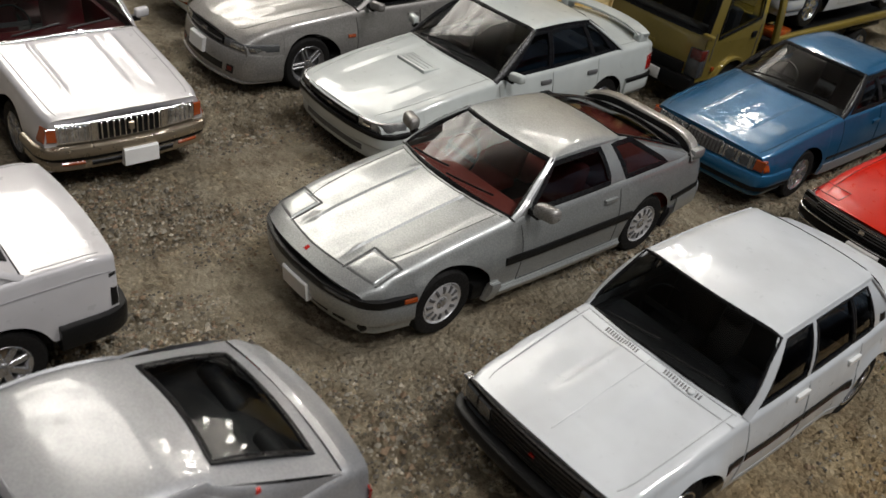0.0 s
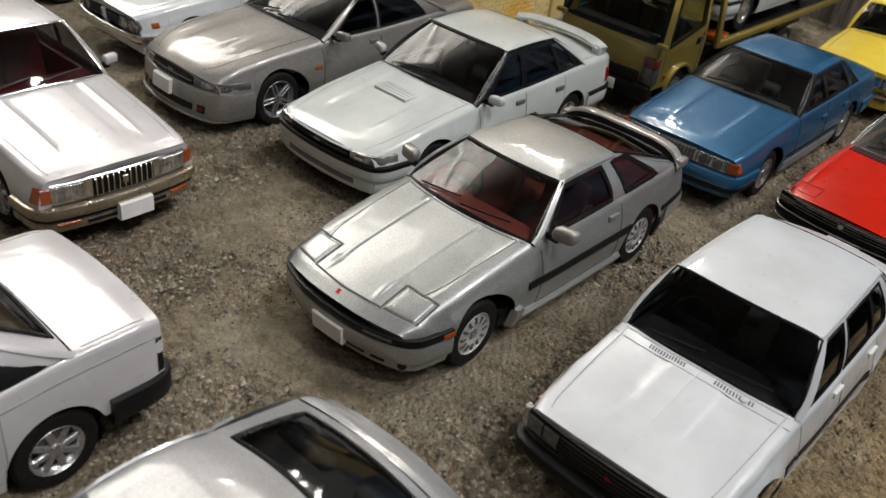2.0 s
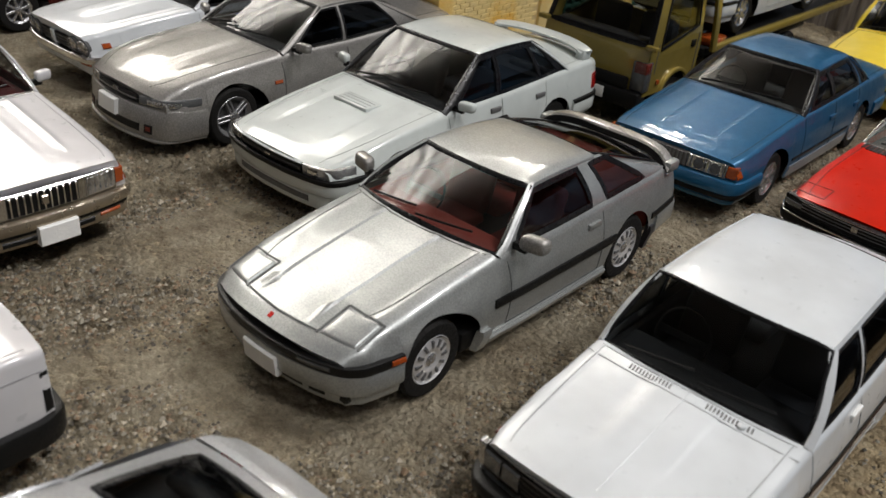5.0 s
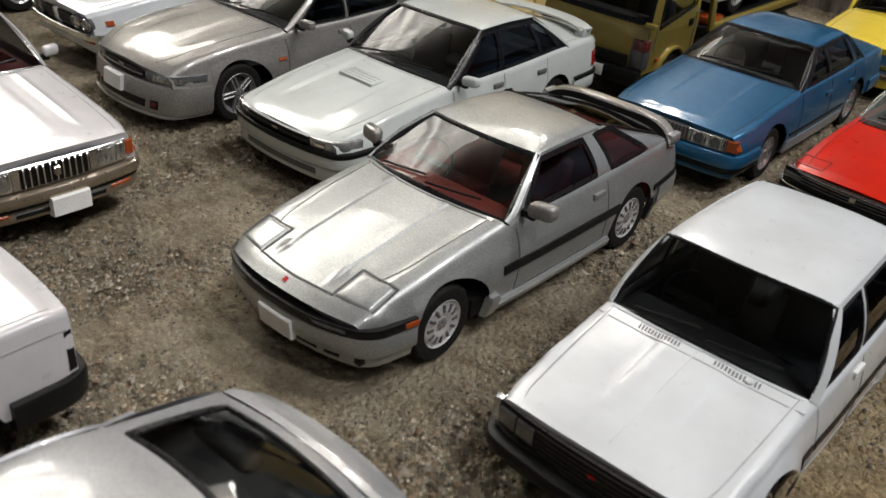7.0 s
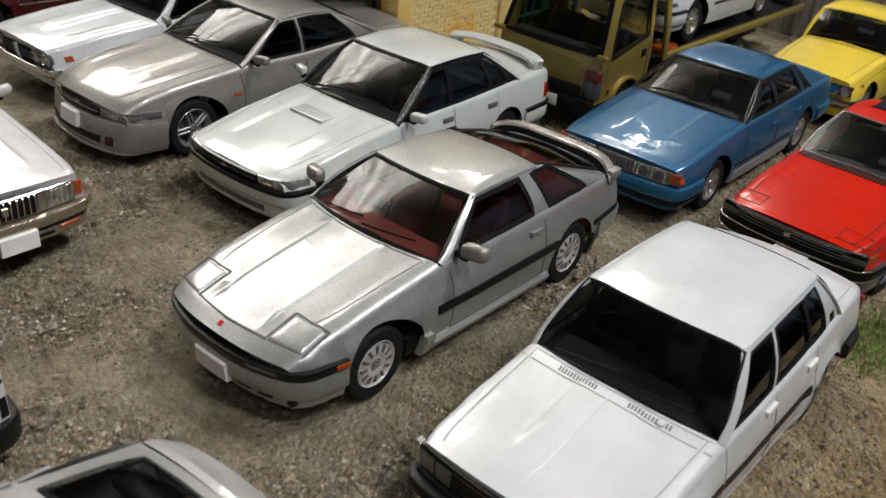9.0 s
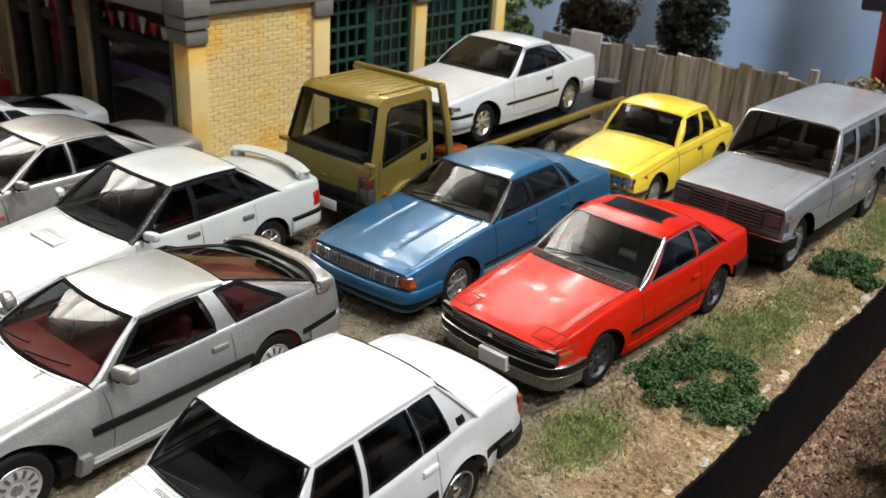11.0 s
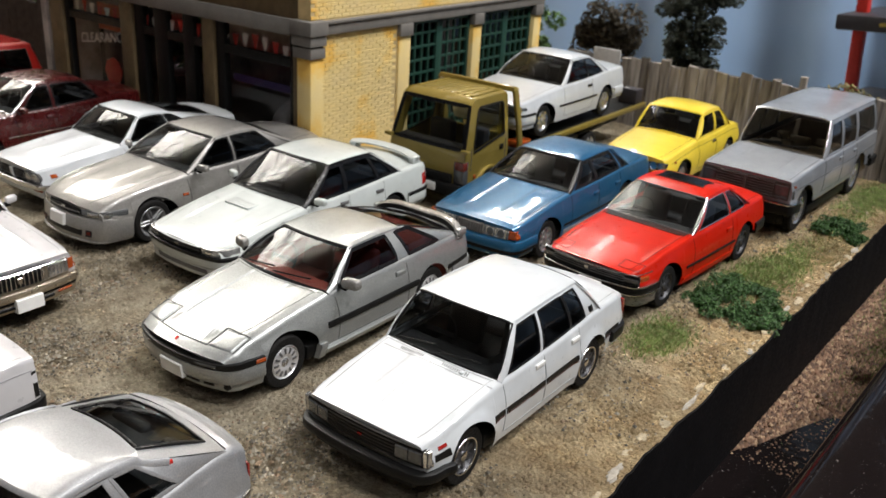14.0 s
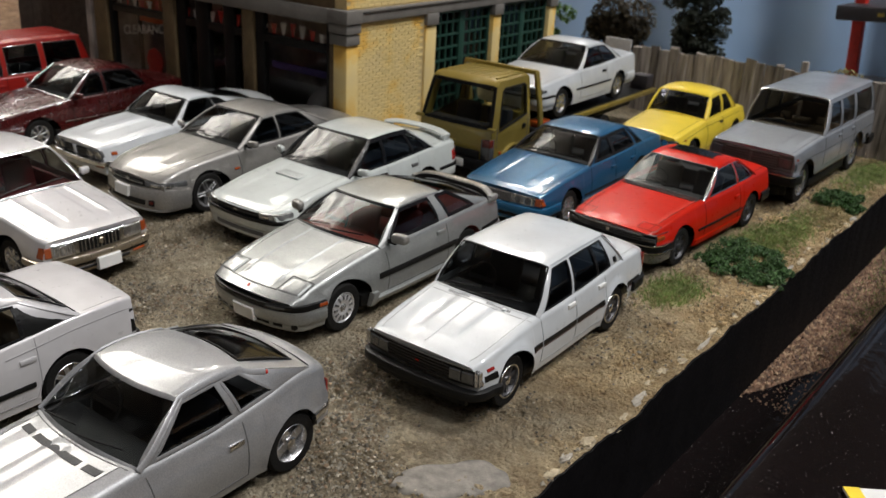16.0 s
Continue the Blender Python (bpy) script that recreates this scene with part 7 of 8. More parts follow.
def lattice_window(y0, y1):
    ob = root("lattice_window", XW - 0.1, (y0 + y1) / 2, 0.16, 0, "dark green lattice window with many panes", "window", "lattice windows")
    ob["kind"] = "structure"
    w, h = (y1 - y0) / 2, 2.44
    for a, b_ in ((-w, -w + 0.08), (w - 0.08, w), (-0.1, 0.1)):
        part("window_frame", boxm(-0.04, 0.05, a, b_, 0, h, 0.01), GREEN, ob)
    for z0 in (0, h - 0.08):
        part("window_frame", boxm(-0.04, 0.05, -w, w, z0, z0 + 0.08, 0.01), GREEN, ob)
    for side in (-1, 1):
        for k in range(1, 4):
            yy = side * (0.1 + (w - 0.18) * k / 4)
            part("glazing_bar", boxm(-0.02, 0.03, yy - 0.022, yy + 0.022, 0.05, h - 0.05), GREEN, ob)
    for k in range(1, 9):
        z = h * k / 9
        part("glazing_bar", boxm(-0.02, 0.034, -w, w, z - 0.022, z + 0.022), GREEN, ob)
    gb = bmesh.new()
    grid(gb, [[(-0.03, -w, 0), (-0.03, w, 0)], [(-0.03, -w, h), (-0.03, w, h)]])
    part("pane", gb, GLASS_LATTICE, ob, "dark glass")


lattice_window(6.92, 9.10)
lattice_window(9.42, 11.63)

# shop front
GLASS_SHOP = glass("shop_glass", (0.9, 0.9, 0.9), 0.04)
YG = 4.62
for x0, x1, mat in ((-12.25, -11.75, OCHRE), (-9.65, -9.25, OCHRE), (-7.05, -6.72, OCHRE), (-4.58, -4.43, OCHRE)):
    bm = bmesh.new()
    box(bm, x0, x1, YF - 0.02, YF + 0.3, -0.05, 2.75, 0.02)
    tagged(finish(bm, "shop_post", mat), "brown painted shop-front post", "post", kind="structure")
for x0, x1 in ((-9.24, -8.95), (-8.6, -8.2), (-7.7, -7.38), (-6.71, -6.48), (-11.74, -11.6), (-4.72, -4.59)):
    bm = bmesh.new()
    box(bm, x0, x1, YF + 0.05, YF + 0.2, -0.05, 2.6, 0.015)
    tagged(finish(bm, "door_frame", BLACK), "black shop door and window frame", "frame", kind="structure")
for z0, z1 in ((1.95, 2.12), (0.0, 0.18)):
    bm = bmesh.new()
    box(bm, -11.7, -4.5, YF + 0.06, YF + 0.18, z0, z1, 0.01)
    tagged(finish(bm, "shop_rail", BLACK), "black cross rail of the shop front", "frame", kind="structure")
for x0, x1 in ((-11.6, -9.65), (-8.2, -7.7), (-6.48, -4.72)):
    bm = bmesh.new()
    grid(bm, [[(x0, YF + 0.12, 0.18), (x1, YF + 0.12, 0.18)], [(x0, YF + 0.12, 2.6), (x1, YF + 0.12, 2.6)]])
    tagged(finish(bm, "shop_window", GLASS_SHOP), "clear shop window glass", "window", kind="structure")
bm = bmesh.new()
box(bm, -12.4, XW - 0.3, YF - 0.06, YF + 0.34, 2.55, 2.84, 0.015)
tagged(finish(bm, "shop_fascia", TRIM_GREY), "grey fascia over the shop front", "fascia", kind="structure")
bm = bmesh.new()
box(bm, -12.4, XW - 0.3, YF + 0.02, YF + 0.3, 2.83, 5.6)
tagged(finish(bm, "wall_front", OCHRE), "brown painted wall over the shop front", "wall", kind="structure")
SHOPFLOOR = plain("pale_shop_floor", (0.50, 0.48, 0.46), 0.35, var=0.1)
bm = bmesh.new()
box(bm, -12.4, XW - 0.3, YF + 0.02, 11.9, -0.05, 0.03)
tagged(finish(bm, "shop_floor", SHOPFLOOR), "pale grey shop floor", "floor", kind="structure")
bm = bmesh.new()
box(bm, -12.5, XW - 0.3, 8.2, 8.4, -0.05, 5.6)
box(bm, -12.6, -12.4, YF, 8.4, -0.05, 5.6)
tagged(finish(bm, "shop_back_wall", DARKROOM), "dark back wall of the shop", "wall", kind="structure")
bm = bmesh.new()
box(bm, -12.6, XW, YF, 11.9, 5.6, 5.7)
tagged(finish(bm, "shop_roof", TRIM_GREY), "flat grey shop roof", "roof", kind="structure")
# sign with lettering
sign = root("shop_sign", -6.0, YF - 0.02, 3.2, 0, "tan signboard with dark red lettering on the fascia", "sign")
part("board", boxm(-1.5, 1.5, -0.04, 0.03, 0.0, 0.75, 0.02), plain("tan_sign_board", (0.24, 0.19, 0.12), 0.6), sign)
cu = bpy.data.curves.new("lettering", "FONT")
cu.body, cu.size, cu.extrude, cu.align_x = "Service", 0.42 * S, 0.01 * S, "CENTER"
tx = new("lettering", cu)
tx.parent = sign
tx.matrix_basis = pose(0.7 * S, -0.05 * S, 0.22 * S, 90, 0, 0)
cu.materials.append(plain("dark_red_sign_paint", (0.12, 0.03, 0.03), 0.6))
# pennants behind the glass
flagred, flagwhite = plain("red_pennant", (0.42, 0.03, 0.02), 0.7), plain("white_pennant", (0.6, 0.58, 0.55), 0.7)
for k in range(26):
    x = -11.4 + k * 0.27
    bm = bmesh.new()
    z = 2.34 + 0.05 * math.cos(k * 0.9)
    for o in (0, 0.012):
        vs = [bm.verts.new((x + a, YF + 0.15 + o, z + c_)) for a, c_ in ((-0.09, 0), (0.09, 0), (0.0, -0.3))]
        bm.faces.new(vs)
    tagged(finish(bm, "pennant", flagred if k % 2 else flagwhite), "red pennant in the shop window" if k % 2 else "white pennant in the shop window", "pennant", "pennants")
bm = bmesh.new()
lathe(bm, [(0.0, 0.0), (0.0, 0.30), (0.03, 0.30), (0.03, 0.0)], 8, "y")
for v in bm.verts:
    v.co += Vector((-10.25, YF + 0.14, 0.95))
tagged(finish(bm, "red_sign", flagred), "red eight-sided sign in the shop window", "sign")
bm = bmesh.new()
box(bm, -11.2, -9.75, YF + 0.5, YF + 0.53, 1.72, 2.3, 0.008)
tagged(finish(bm, "poster", plain("orange_red_poster", (0.55, 0.09, 0.02), 0.7)), "orange-red poster inside the shop", "poster")
writing = root("window_lettering", -10.95, YF + 0.15, 1.42, 0, "white slanted lettering on the shop window", "lettering")
cu = bpy.data.curves.new("letters", "FONT")
cu.body, cu.size, cu.extrude, cu.shear = "CLEARANCE", 0.30 * S, 0.006 * S, 0.2
cu.materials.append(flagwhite)
tx = new("letters", cu)
tx.parent = writing
tx.matrix_basis = pose(-0.42 * S, 0, 0, 90, 0, 0) @ pose(0, 0, 0, 0, 0, 8)
BANNER = plain("violet_banner", (0.035, 0.02, 0.10), 0.7)
bm = bmesh.new()
box(bm, -6.4, -4.75, YF + 0.2, YF + 0.22, 1.42, 1.56)
tagged(finish(bm, "banner", BANNER), "dark violet banner behind the shop glass", "banner")
WHITEHULL = plain("white_display_cover", (0.45, 0.43, 0.42), 0.4)
bm = bmesh.new()
bmesh.ops.create_icosphere(bm, subdivisions=3, radius=1)
for v in bm.verts:
    v.co = Vector((-5.6 + v.co.x * 0.85, 6.0 + v.co.y * 1.2, max(0.04, 0.5 + v.co.z * 0.55)))
tagged(finish(bm, "covered_display", WHITEHULL), "pale rounded covered thing inside the shop", "display")

# ---- fence ----
FENCE, n, l, b = material("weathered_grey_planks")
oi = n.new("ShaderNodeObjectInfo")
tc = n.new("ShaderNodeTexCoord")
mp = n.new("ShaderNodeMapping")
mp.inputs["Scale"].default_value = (14 * U, 14 * U, 1.2 * U)
gr = n.new("ShaderNodeTexNoise")
gr.inputs["Detail"].default_value = 6
gr.inputs["Scale"].default_value = 1.0
l.new(tc.outputs["Object"], mp.inputs[0])
l.new(mp.outputs[0], gr.inputs["Vector"])
c0 = ramp(n, l, gr.outputs["Fac"], [(0.3, (0.15, 0.132, 0.118)), (0.55, (0.335, 0.30, 0.27)), (0.75, (0.48, 0.445, 0.41))]).outputs[0]
c1 = ramp(n, l, oi.outputs["Random"], [(0, 0.65), (1, 1.2)]).outputs[0]
l.new(mixc(n, l, c0, c1, 1.0, "MULTIPLY"), b.inputs["Base Color"])
b.inputs["Roughness"].default_value = 0.9
bump(n, l, gr.outputs["Fac"], b, 0.5, 0.03)


def fence(p, q, h, wid, seed, label, mat):
    rg = random.Random(seed)
    d = Vector((q[0] - p[0], q[1] - p[1], 0))
    L = d.length
    ob = root("plank_fence", p[0], p[1], -0.06, math.degrees(math.atan2(d.y, d.x)), label, "fence")
    x = 0.0
    while x < L:
        w = wid * rg.uniform(0.8, 1.2)
        bm = bmesh.new()
        hh = h + rg.uniform(-0.07, 0.07)
        box(bm, 0.004, w - 0.004, -0.03, 0.03, 0, hh, 0.008, 1, Matrix.Translation((x, rg.uniform(-0.02, 0.02), 0)) @ Matrix.Rotation(rg.uniform(-0.008, 0.008), 4, "Y"))
        for v in bm.verts:
            if v.co.z > hh - 0.15:
                v.co.z += rg.uniform(-0.03, 0.03)
        part("plank", bm, mat, ob, smooth=20)
        x += w
    for xx in (0.05, L * 0.36):
        part("post", boxm(xx - 0.07, xx + 0.07, 0.04, 0.16, 0, h + 0.22, 0.012), mat, ob, "taller grey post")
    for z in (0.35, 1.3):
        part("rail", boxm(0, L, -0.09, -0.035, z, z + 0.1, 0.01), mat, ob)


fence((4.40, 12.45), (-1.95, 12.6), 1.68, 0.24, 21, "weathered grey plank fence behind the parked cars", FENCE)
DARKWOOD = plain("dark_weathered_planks", (0.05, 0.04, 0.035), 0.9, var=0.3)
fence((-12.4, 5.6), (-17, 5.0), 1.9, 0.3, 22, "dark plank fence beside the shop", DARKWOOD)
for x, y, w, h in ((-2.97, 13.4, 0.74, 1.0), (-3.9, 13.8, 0.8, 0.6)):
    bm = bmesh.new()
    box(bm, x - w / 2, x + w / 2, y, y + 0.06, -0.05, 0.95 + h * 0.6, 0.015)
    tagged(finish(bm, "concrete_panel", TRIM_GREY if w > 0.75 else plain("pale_concrete", (0.40, 0.39, 0.38), 0.85)), "grey concrete panel beside the fence", "panel")

# ---- trees, lift and backdrop ----
BARK = plain("pale_bark", (0.22, 0.18, 0.12), 0.85, var=0.3)
BARK_DARK = plain("dark_bark", (0.035, 0.03, 0.025), 0.9)


def tree(x, y, z, h, trunk, lumps, mat, bark, count, size, seed, label):
    ob = root("tree", x, y, z, 0, label, "tree")
    bm = bmesh.new()
    rg = random.Random(seed)
    lathe(bm, [(0, trunk), (h * 0.3, trunk * 0.75), (h * 0.7, trunk * 0.4), (h * 0.95, trunk * 0.1)], 10, "z")
    t = part("trunk", bm, bark, ob)
    for k in range(9):
        a, zz = rg.uniform(0, 6.3), h * rg.uniform(0.25, 0.8)
        bm = bmesh.new()
        ln = rg.uniform(0.3, 0.6) * h * (0.15 if lumps[2] == 2 else 0.4)
        lathe(bm, [(0, trunk * 0.35), (ln, trunk * 0.08)], 6, "z")
        bmesh.ops.transform(bm, matrix=Matrix.Translation((0, 0, zz)) @ Matrix.Rotation(a, 4, "Z") @ Matrix.Rotation(radians(55), 4, "Y"), verts=bm.verts)
        part("limb", bm, bark, t)
    bl = []
    for _ in range(lumps[0]):
        q = rg.uniform(0.12, 1.0)
        rad = lumps[1] * (1.05 - q) ** 0.6 if lumps[2] else lumps[1] * (1 - (2 * q - 1.1) ** 2) ** 0.5 if abs(2 * q - 1.1) < 1 else 0.1
        if lumps[2] == 2:
            rad = lumps[1] * (0.8 + 0.2 * math.sin(q * 17))
        a = rg.uniform(0, 6.3)
        rr_ = rad * rg.uniform(0.3, 1)
        s_ = lumps[1] * rg.uniform(0.16, 0.3)
        bl.append((rr_ * math.cos(a), rr_ * math.sin(a), h * q, s_, s_, s_ * 0.8))
    leaves("crown", mat, bl, count, size, seed + 1, ob)


tree(-1.75, 16.0, -1.5, 8.6, 0.12, (360, 0.95, 2), LEAF_DARK, BARK_DARK, 62000, 0.085, 31, "dark narrow conifer behind the fence")
tree(-8.3, 17.5, -1.5, 6.4, 0.09, (40, 1.4, False), LEAF_PALE, BARK, 6000, 0.16, 33, "slender pale-barked tree with fresh green leaves")
tree(-7.2, 16.5, -1.5, 4.4, 0.08, (34, 1.0, False), LEAF_PALE, BARK, 5000, 0.14, 34, "small fresh green tree behind the fence")
tree(-15.5, 9.0, -1.5, 6.0, 0.12, (40, 1.6, False), LEAF_PALE, BARK, 5000, 0.18, 35, "green tree beside the shop")
tree(-12.6, 8.0, -1.5, 5.4, 0.12, (40, 1.3, False), LEAF, BARK, 5000, 0.18, 36, "dark green tree beside the shop")
def hedge(x, y, mat, blobs, count, size, seed, label, name="hedge"):
    ob = root(name, x, y, -1.5, 0, label, name.split("_")[0])
    k = 5
    for i in range(k):
        some = [(a - x, b - y, z + 1.5, p, q, r) for a, b, z, p, q, r in blobs[i::k]]
        leaves("foliage_clump", mat, some, count // k, size, seed + i, ob)


hedge(-5.0, 17.5, LEAF_BROWN, [(-5.9 + 0.3 * k, 17.5, -0.3 + 0.9 * (i % 3), 0.6, 0.6, 0.7) for i, k in enumerate(range(7))] + [(-5.6 + 0.3 * k, 17.5, 1.15, 0.45, 0.5, 0.45) for k in range(5)], 9000, 0.13, 41, "brown-green hedge behind the fence")

rg = random.Random(43)
hedge(-20, 11, LEAF, [(rg.uniform(-27, -13.2), rg.uniform(9.5, 12.5), rg.uniform(-1, 5.5), 0.9, 0.8, 0.8) for _ in range(90)], 14000, 0.24, 44, "dark green hedge behind the plank fence")

LIFT_RED = plain("red_lift_paint", (0.50, 0.025, 0.015), 0.45)
LIFT_YELLOW = plain("dull_yellow_print", (0.30, 0.22, 0.04), 0.6)
LIFT_BLACK = plain("black_lift_plate", (0.025, 0.022, 0.026), 0.5)
lift = root("car_lift", 0.0, 21.5, -1.45, -6, "red and black parking lift on the lower level", "car lift")
lift.matrix_world = pose(0.1 * S, 21.5 * S, -1.45 * S, 0, -4, -6)
for x, y in ((1.10, 0.3), (2.25, 1.8), (6.4, 0.3), (7.5, 1.8)):
    part("post", boxm(x - 0.17, x + 0.17, y - 0.17, y + 0.17, 0.9, 6.0, 0.06), LIFT_RED, lift, "red steel post")
for z0, z1 in ((0.45, 1.2), (3.25, 3.68)):
    part("platform", boxm(0.78, 8.6, -0.9, 2.6, z0, z1, 0.06), LIFT_BLACK, lift, "black steel platform")
    for k in range(16):
        part("lettering_bar", boxm(2.0 + 0.3 * k, 2.18 + 0.3 * k, -0.925, -0.905, (z0 + z1) / 2 - 0.05, (z0 + z1) / 2 + 0.05), LIFT_YELLOW, lift, "dull yellow lettering")
part("beam", boxm(0.5, 8.6, 0.1, 0.5, 5.9, 6.3, 0.05), LIFT_RED, lift)
mh = leaves("moss_mound", leaf_mat("yellow_green_moss", (0.19, 0.16, 0.05)), [(1.9 + 0.3 * k, 14.6, 0.0, 0.6, 0.6, 1.5 - 0.12 * abs(k - 2)) for k in range(6)], 22000, 0.11, 51)
tagged(mh, "yellow-green mossy mound behind the fence", "moss")

SKY, n, l, b = material("pale_blue_backdrop_cloth")
t1 = noise_node(n, l, 0.12, 3)
r = ramp(n, l, t1.outputs["Fac"], [(0.3, (0.34, 0.54, 0.82)), (0.7, (0.46, 0.66, 0.92))])
l.new(r.outputs[0], b.inputs["Base Color"])
b.inputs["Roughness"].default_value = 0.9
bm = bmesh.new()
grid(bm, [[(x, 26 + 1.0 * math.sin(x * 1.1 + 1.8 * math.sin(x * 0.23) + 0.12 * z) * (0.6 + 0.4 * noise.noise(Vector((x * 0.2, 0, 0)))), z) for x in np.linspace(-46, 34, 300)] for z in np.linspace(-1.6, 12, 9)])
tagged(finish(bm, "backdrop", SKY, smooth=80), "pale blue cloth backdrop with soft folds", "backdrop", kind="structure")

# ---- the room ----
CEIL = plain("cream_ceiling", (0.42, 0.41, 0.395), 0.9, var=0.08, scale=0.05)
# walls and floor are out of view, added to limit the bounced fill
WALLP = plain("unseen_room_wall", (0.09, 0.083, 0.075), 0.9, var=0.15, scale=0.05)
for name, b6, mat, lab in (("ceiling", (-180, 140, -170, 150, 108, 110), CEIL, "cream-coloured room ceiling"), ("wall_west", (-182, -180, -170, 150, -50, 108), WALLP, "unseen room wall, added to set the bounced light"), ("wall_east", (140, 142, -170, 150, -50, 108), WALLP, "unseen room wall, added to set the bounced light"),
                           ("wall_south", (-180, 140, -172, -170, -50, 108), WALLP, "unseen room wall, added to set the bounced light"), ("wall_north", (-180, 140, 150, 152, -50, 108), WALLP, "unseen room wall, added to set the bounced light"), ("floor", (-180, 140, -170, 150, -52, -50), OCHRE, "unseen brown room floor, added to close the room")):
    bm = bmesh.new()
    box(bm, *b6)
    tagged(finish(bm, name, mat), lab, name.split("_")[0], kind="structure")

# the cabinet that carries the diorama
bm = bmesh.new()
box(bm, -60, 60, -40, 59, -50, -1.62, 0.2)
tagged(finish(bm, "display_cabinet", plain("dark_cabinet_wood", (0.05, 0.03, 0.02), 0.5)), "dark wooden cabinet under the diorama", "cabinet", kind="structure")

# unseen glowing panels added for streaks the cars mirror, bare bulbs for the spots
def glow(name, col, low, high):
    m, n, l, b = material(name)
    tc, mp, t = n.new("ShaderNodeTexCoord"), n.new("ShaderNodeMapping"), n.new("ShaderNodeTexNoise")
    mp.inputs["Scale"].default_value = (0.10 * U, 0.012 * U, 0.02 * U)
    t.inputs["Scale"].default_value, t.inputs["Detail"].default_value = 1.0, 3.0
    l.new(tc.outputs["Object"], mp.inputs[0])
    l.new(mp.outputs[0], t.inputs["Vector"])
    # stretched noise puts bright and dim streaks into the emission
    r = ramp(n, l, t.outputs["Fac"], [(0.36, low / high), (0.62, 1.0)])
    mul = n.new("ShaderNodeMath")
    mul.operation = "MULTIPLY"
    mul.inputs[1].default_value = high
    l.new(r.outputs[0], mul.inputs[0])
    l.new(mul.outputs[0], b.inputs["Emission Strength"])
    b.inputs["Emission Color"].default_value = (*col, 1)
    b.inputs["Base Color"].default_value = (0.8, 0.78, 0.74, 1)
    b.inputs["Roughness"].default_value = 0.9
    return m


PANEL_GLOW = glow("streaky_panel_glow", (1.0, 0.95, 0.87), 1.4, 14.0)
PANEL_FAINT = glow("faint_streaky_panel_glow", (1.0, 0.95, 0.87), 0.6, 4.0)
BULB_GLOW = glow("lit_bulb_glass", (1.0, 0.95, 0.88), 58.0, 60.0)


def glow_panel(x, y, w, d, bulbs, cloth):
    ob = root("ceiling_lamp", x, y, 92, 0, "unseen glowing panel, added for the streaks and spots mirrored in the cars", "ceiling lamp", "ceiling lamps")
    bm = bmesh.new()
    for up in (0.0, 0.6):
        grid(bm, [[(u * w / 2, v * d / 2, 2.0 * (u * u + v * v) + 0.8 * math.sin(u * w * 0.9) + up) for u in np.linspace(-1, 1, 81)] for v in np.linspace(-1, 1, 7)])
    part("pleated_shade", bm, cloth, ob, "pleated sheet with streaks put into its glow")
    for sg in (1, -1):
        part("frame", boxm(-w / 2, w / 2, *sorted((sg * d / 2, sg * (d / 2 + 1))), 1, 6, 0.3), CHROME, ob)
    part("ceiling_rod", boxm(-1, 1, -1, 1, 5, 16, 0.2), CHROME, ob)
    for bx, by, r in bulbs:
        bm = bmesh.new()
        bmesh.ops.create_icosphere(bm, subdivisions=3, radius=r)
        for v in bm.verts:
            v.co += Vector((bx, by, -r - 1.5))
        part("bulb", bm, BULB_GLOW, ob, "bare lit bulb")


# stands in for the bright overhead area mirrored in the windscreens
glow_panel(-120, 30, 104, 66, [], PANEL_GLOW)
# weaker panel added for bonnet sheen, its bulbs for hot spots on roofs
glow_panel(-68, 96, 46, 40, [(-15, -10, 2.6), (0, 6, 3.0), (15, -6, 2.6), (8, 16, 2.4), (-13, 14, 2.4)], PANEL_FAINT)

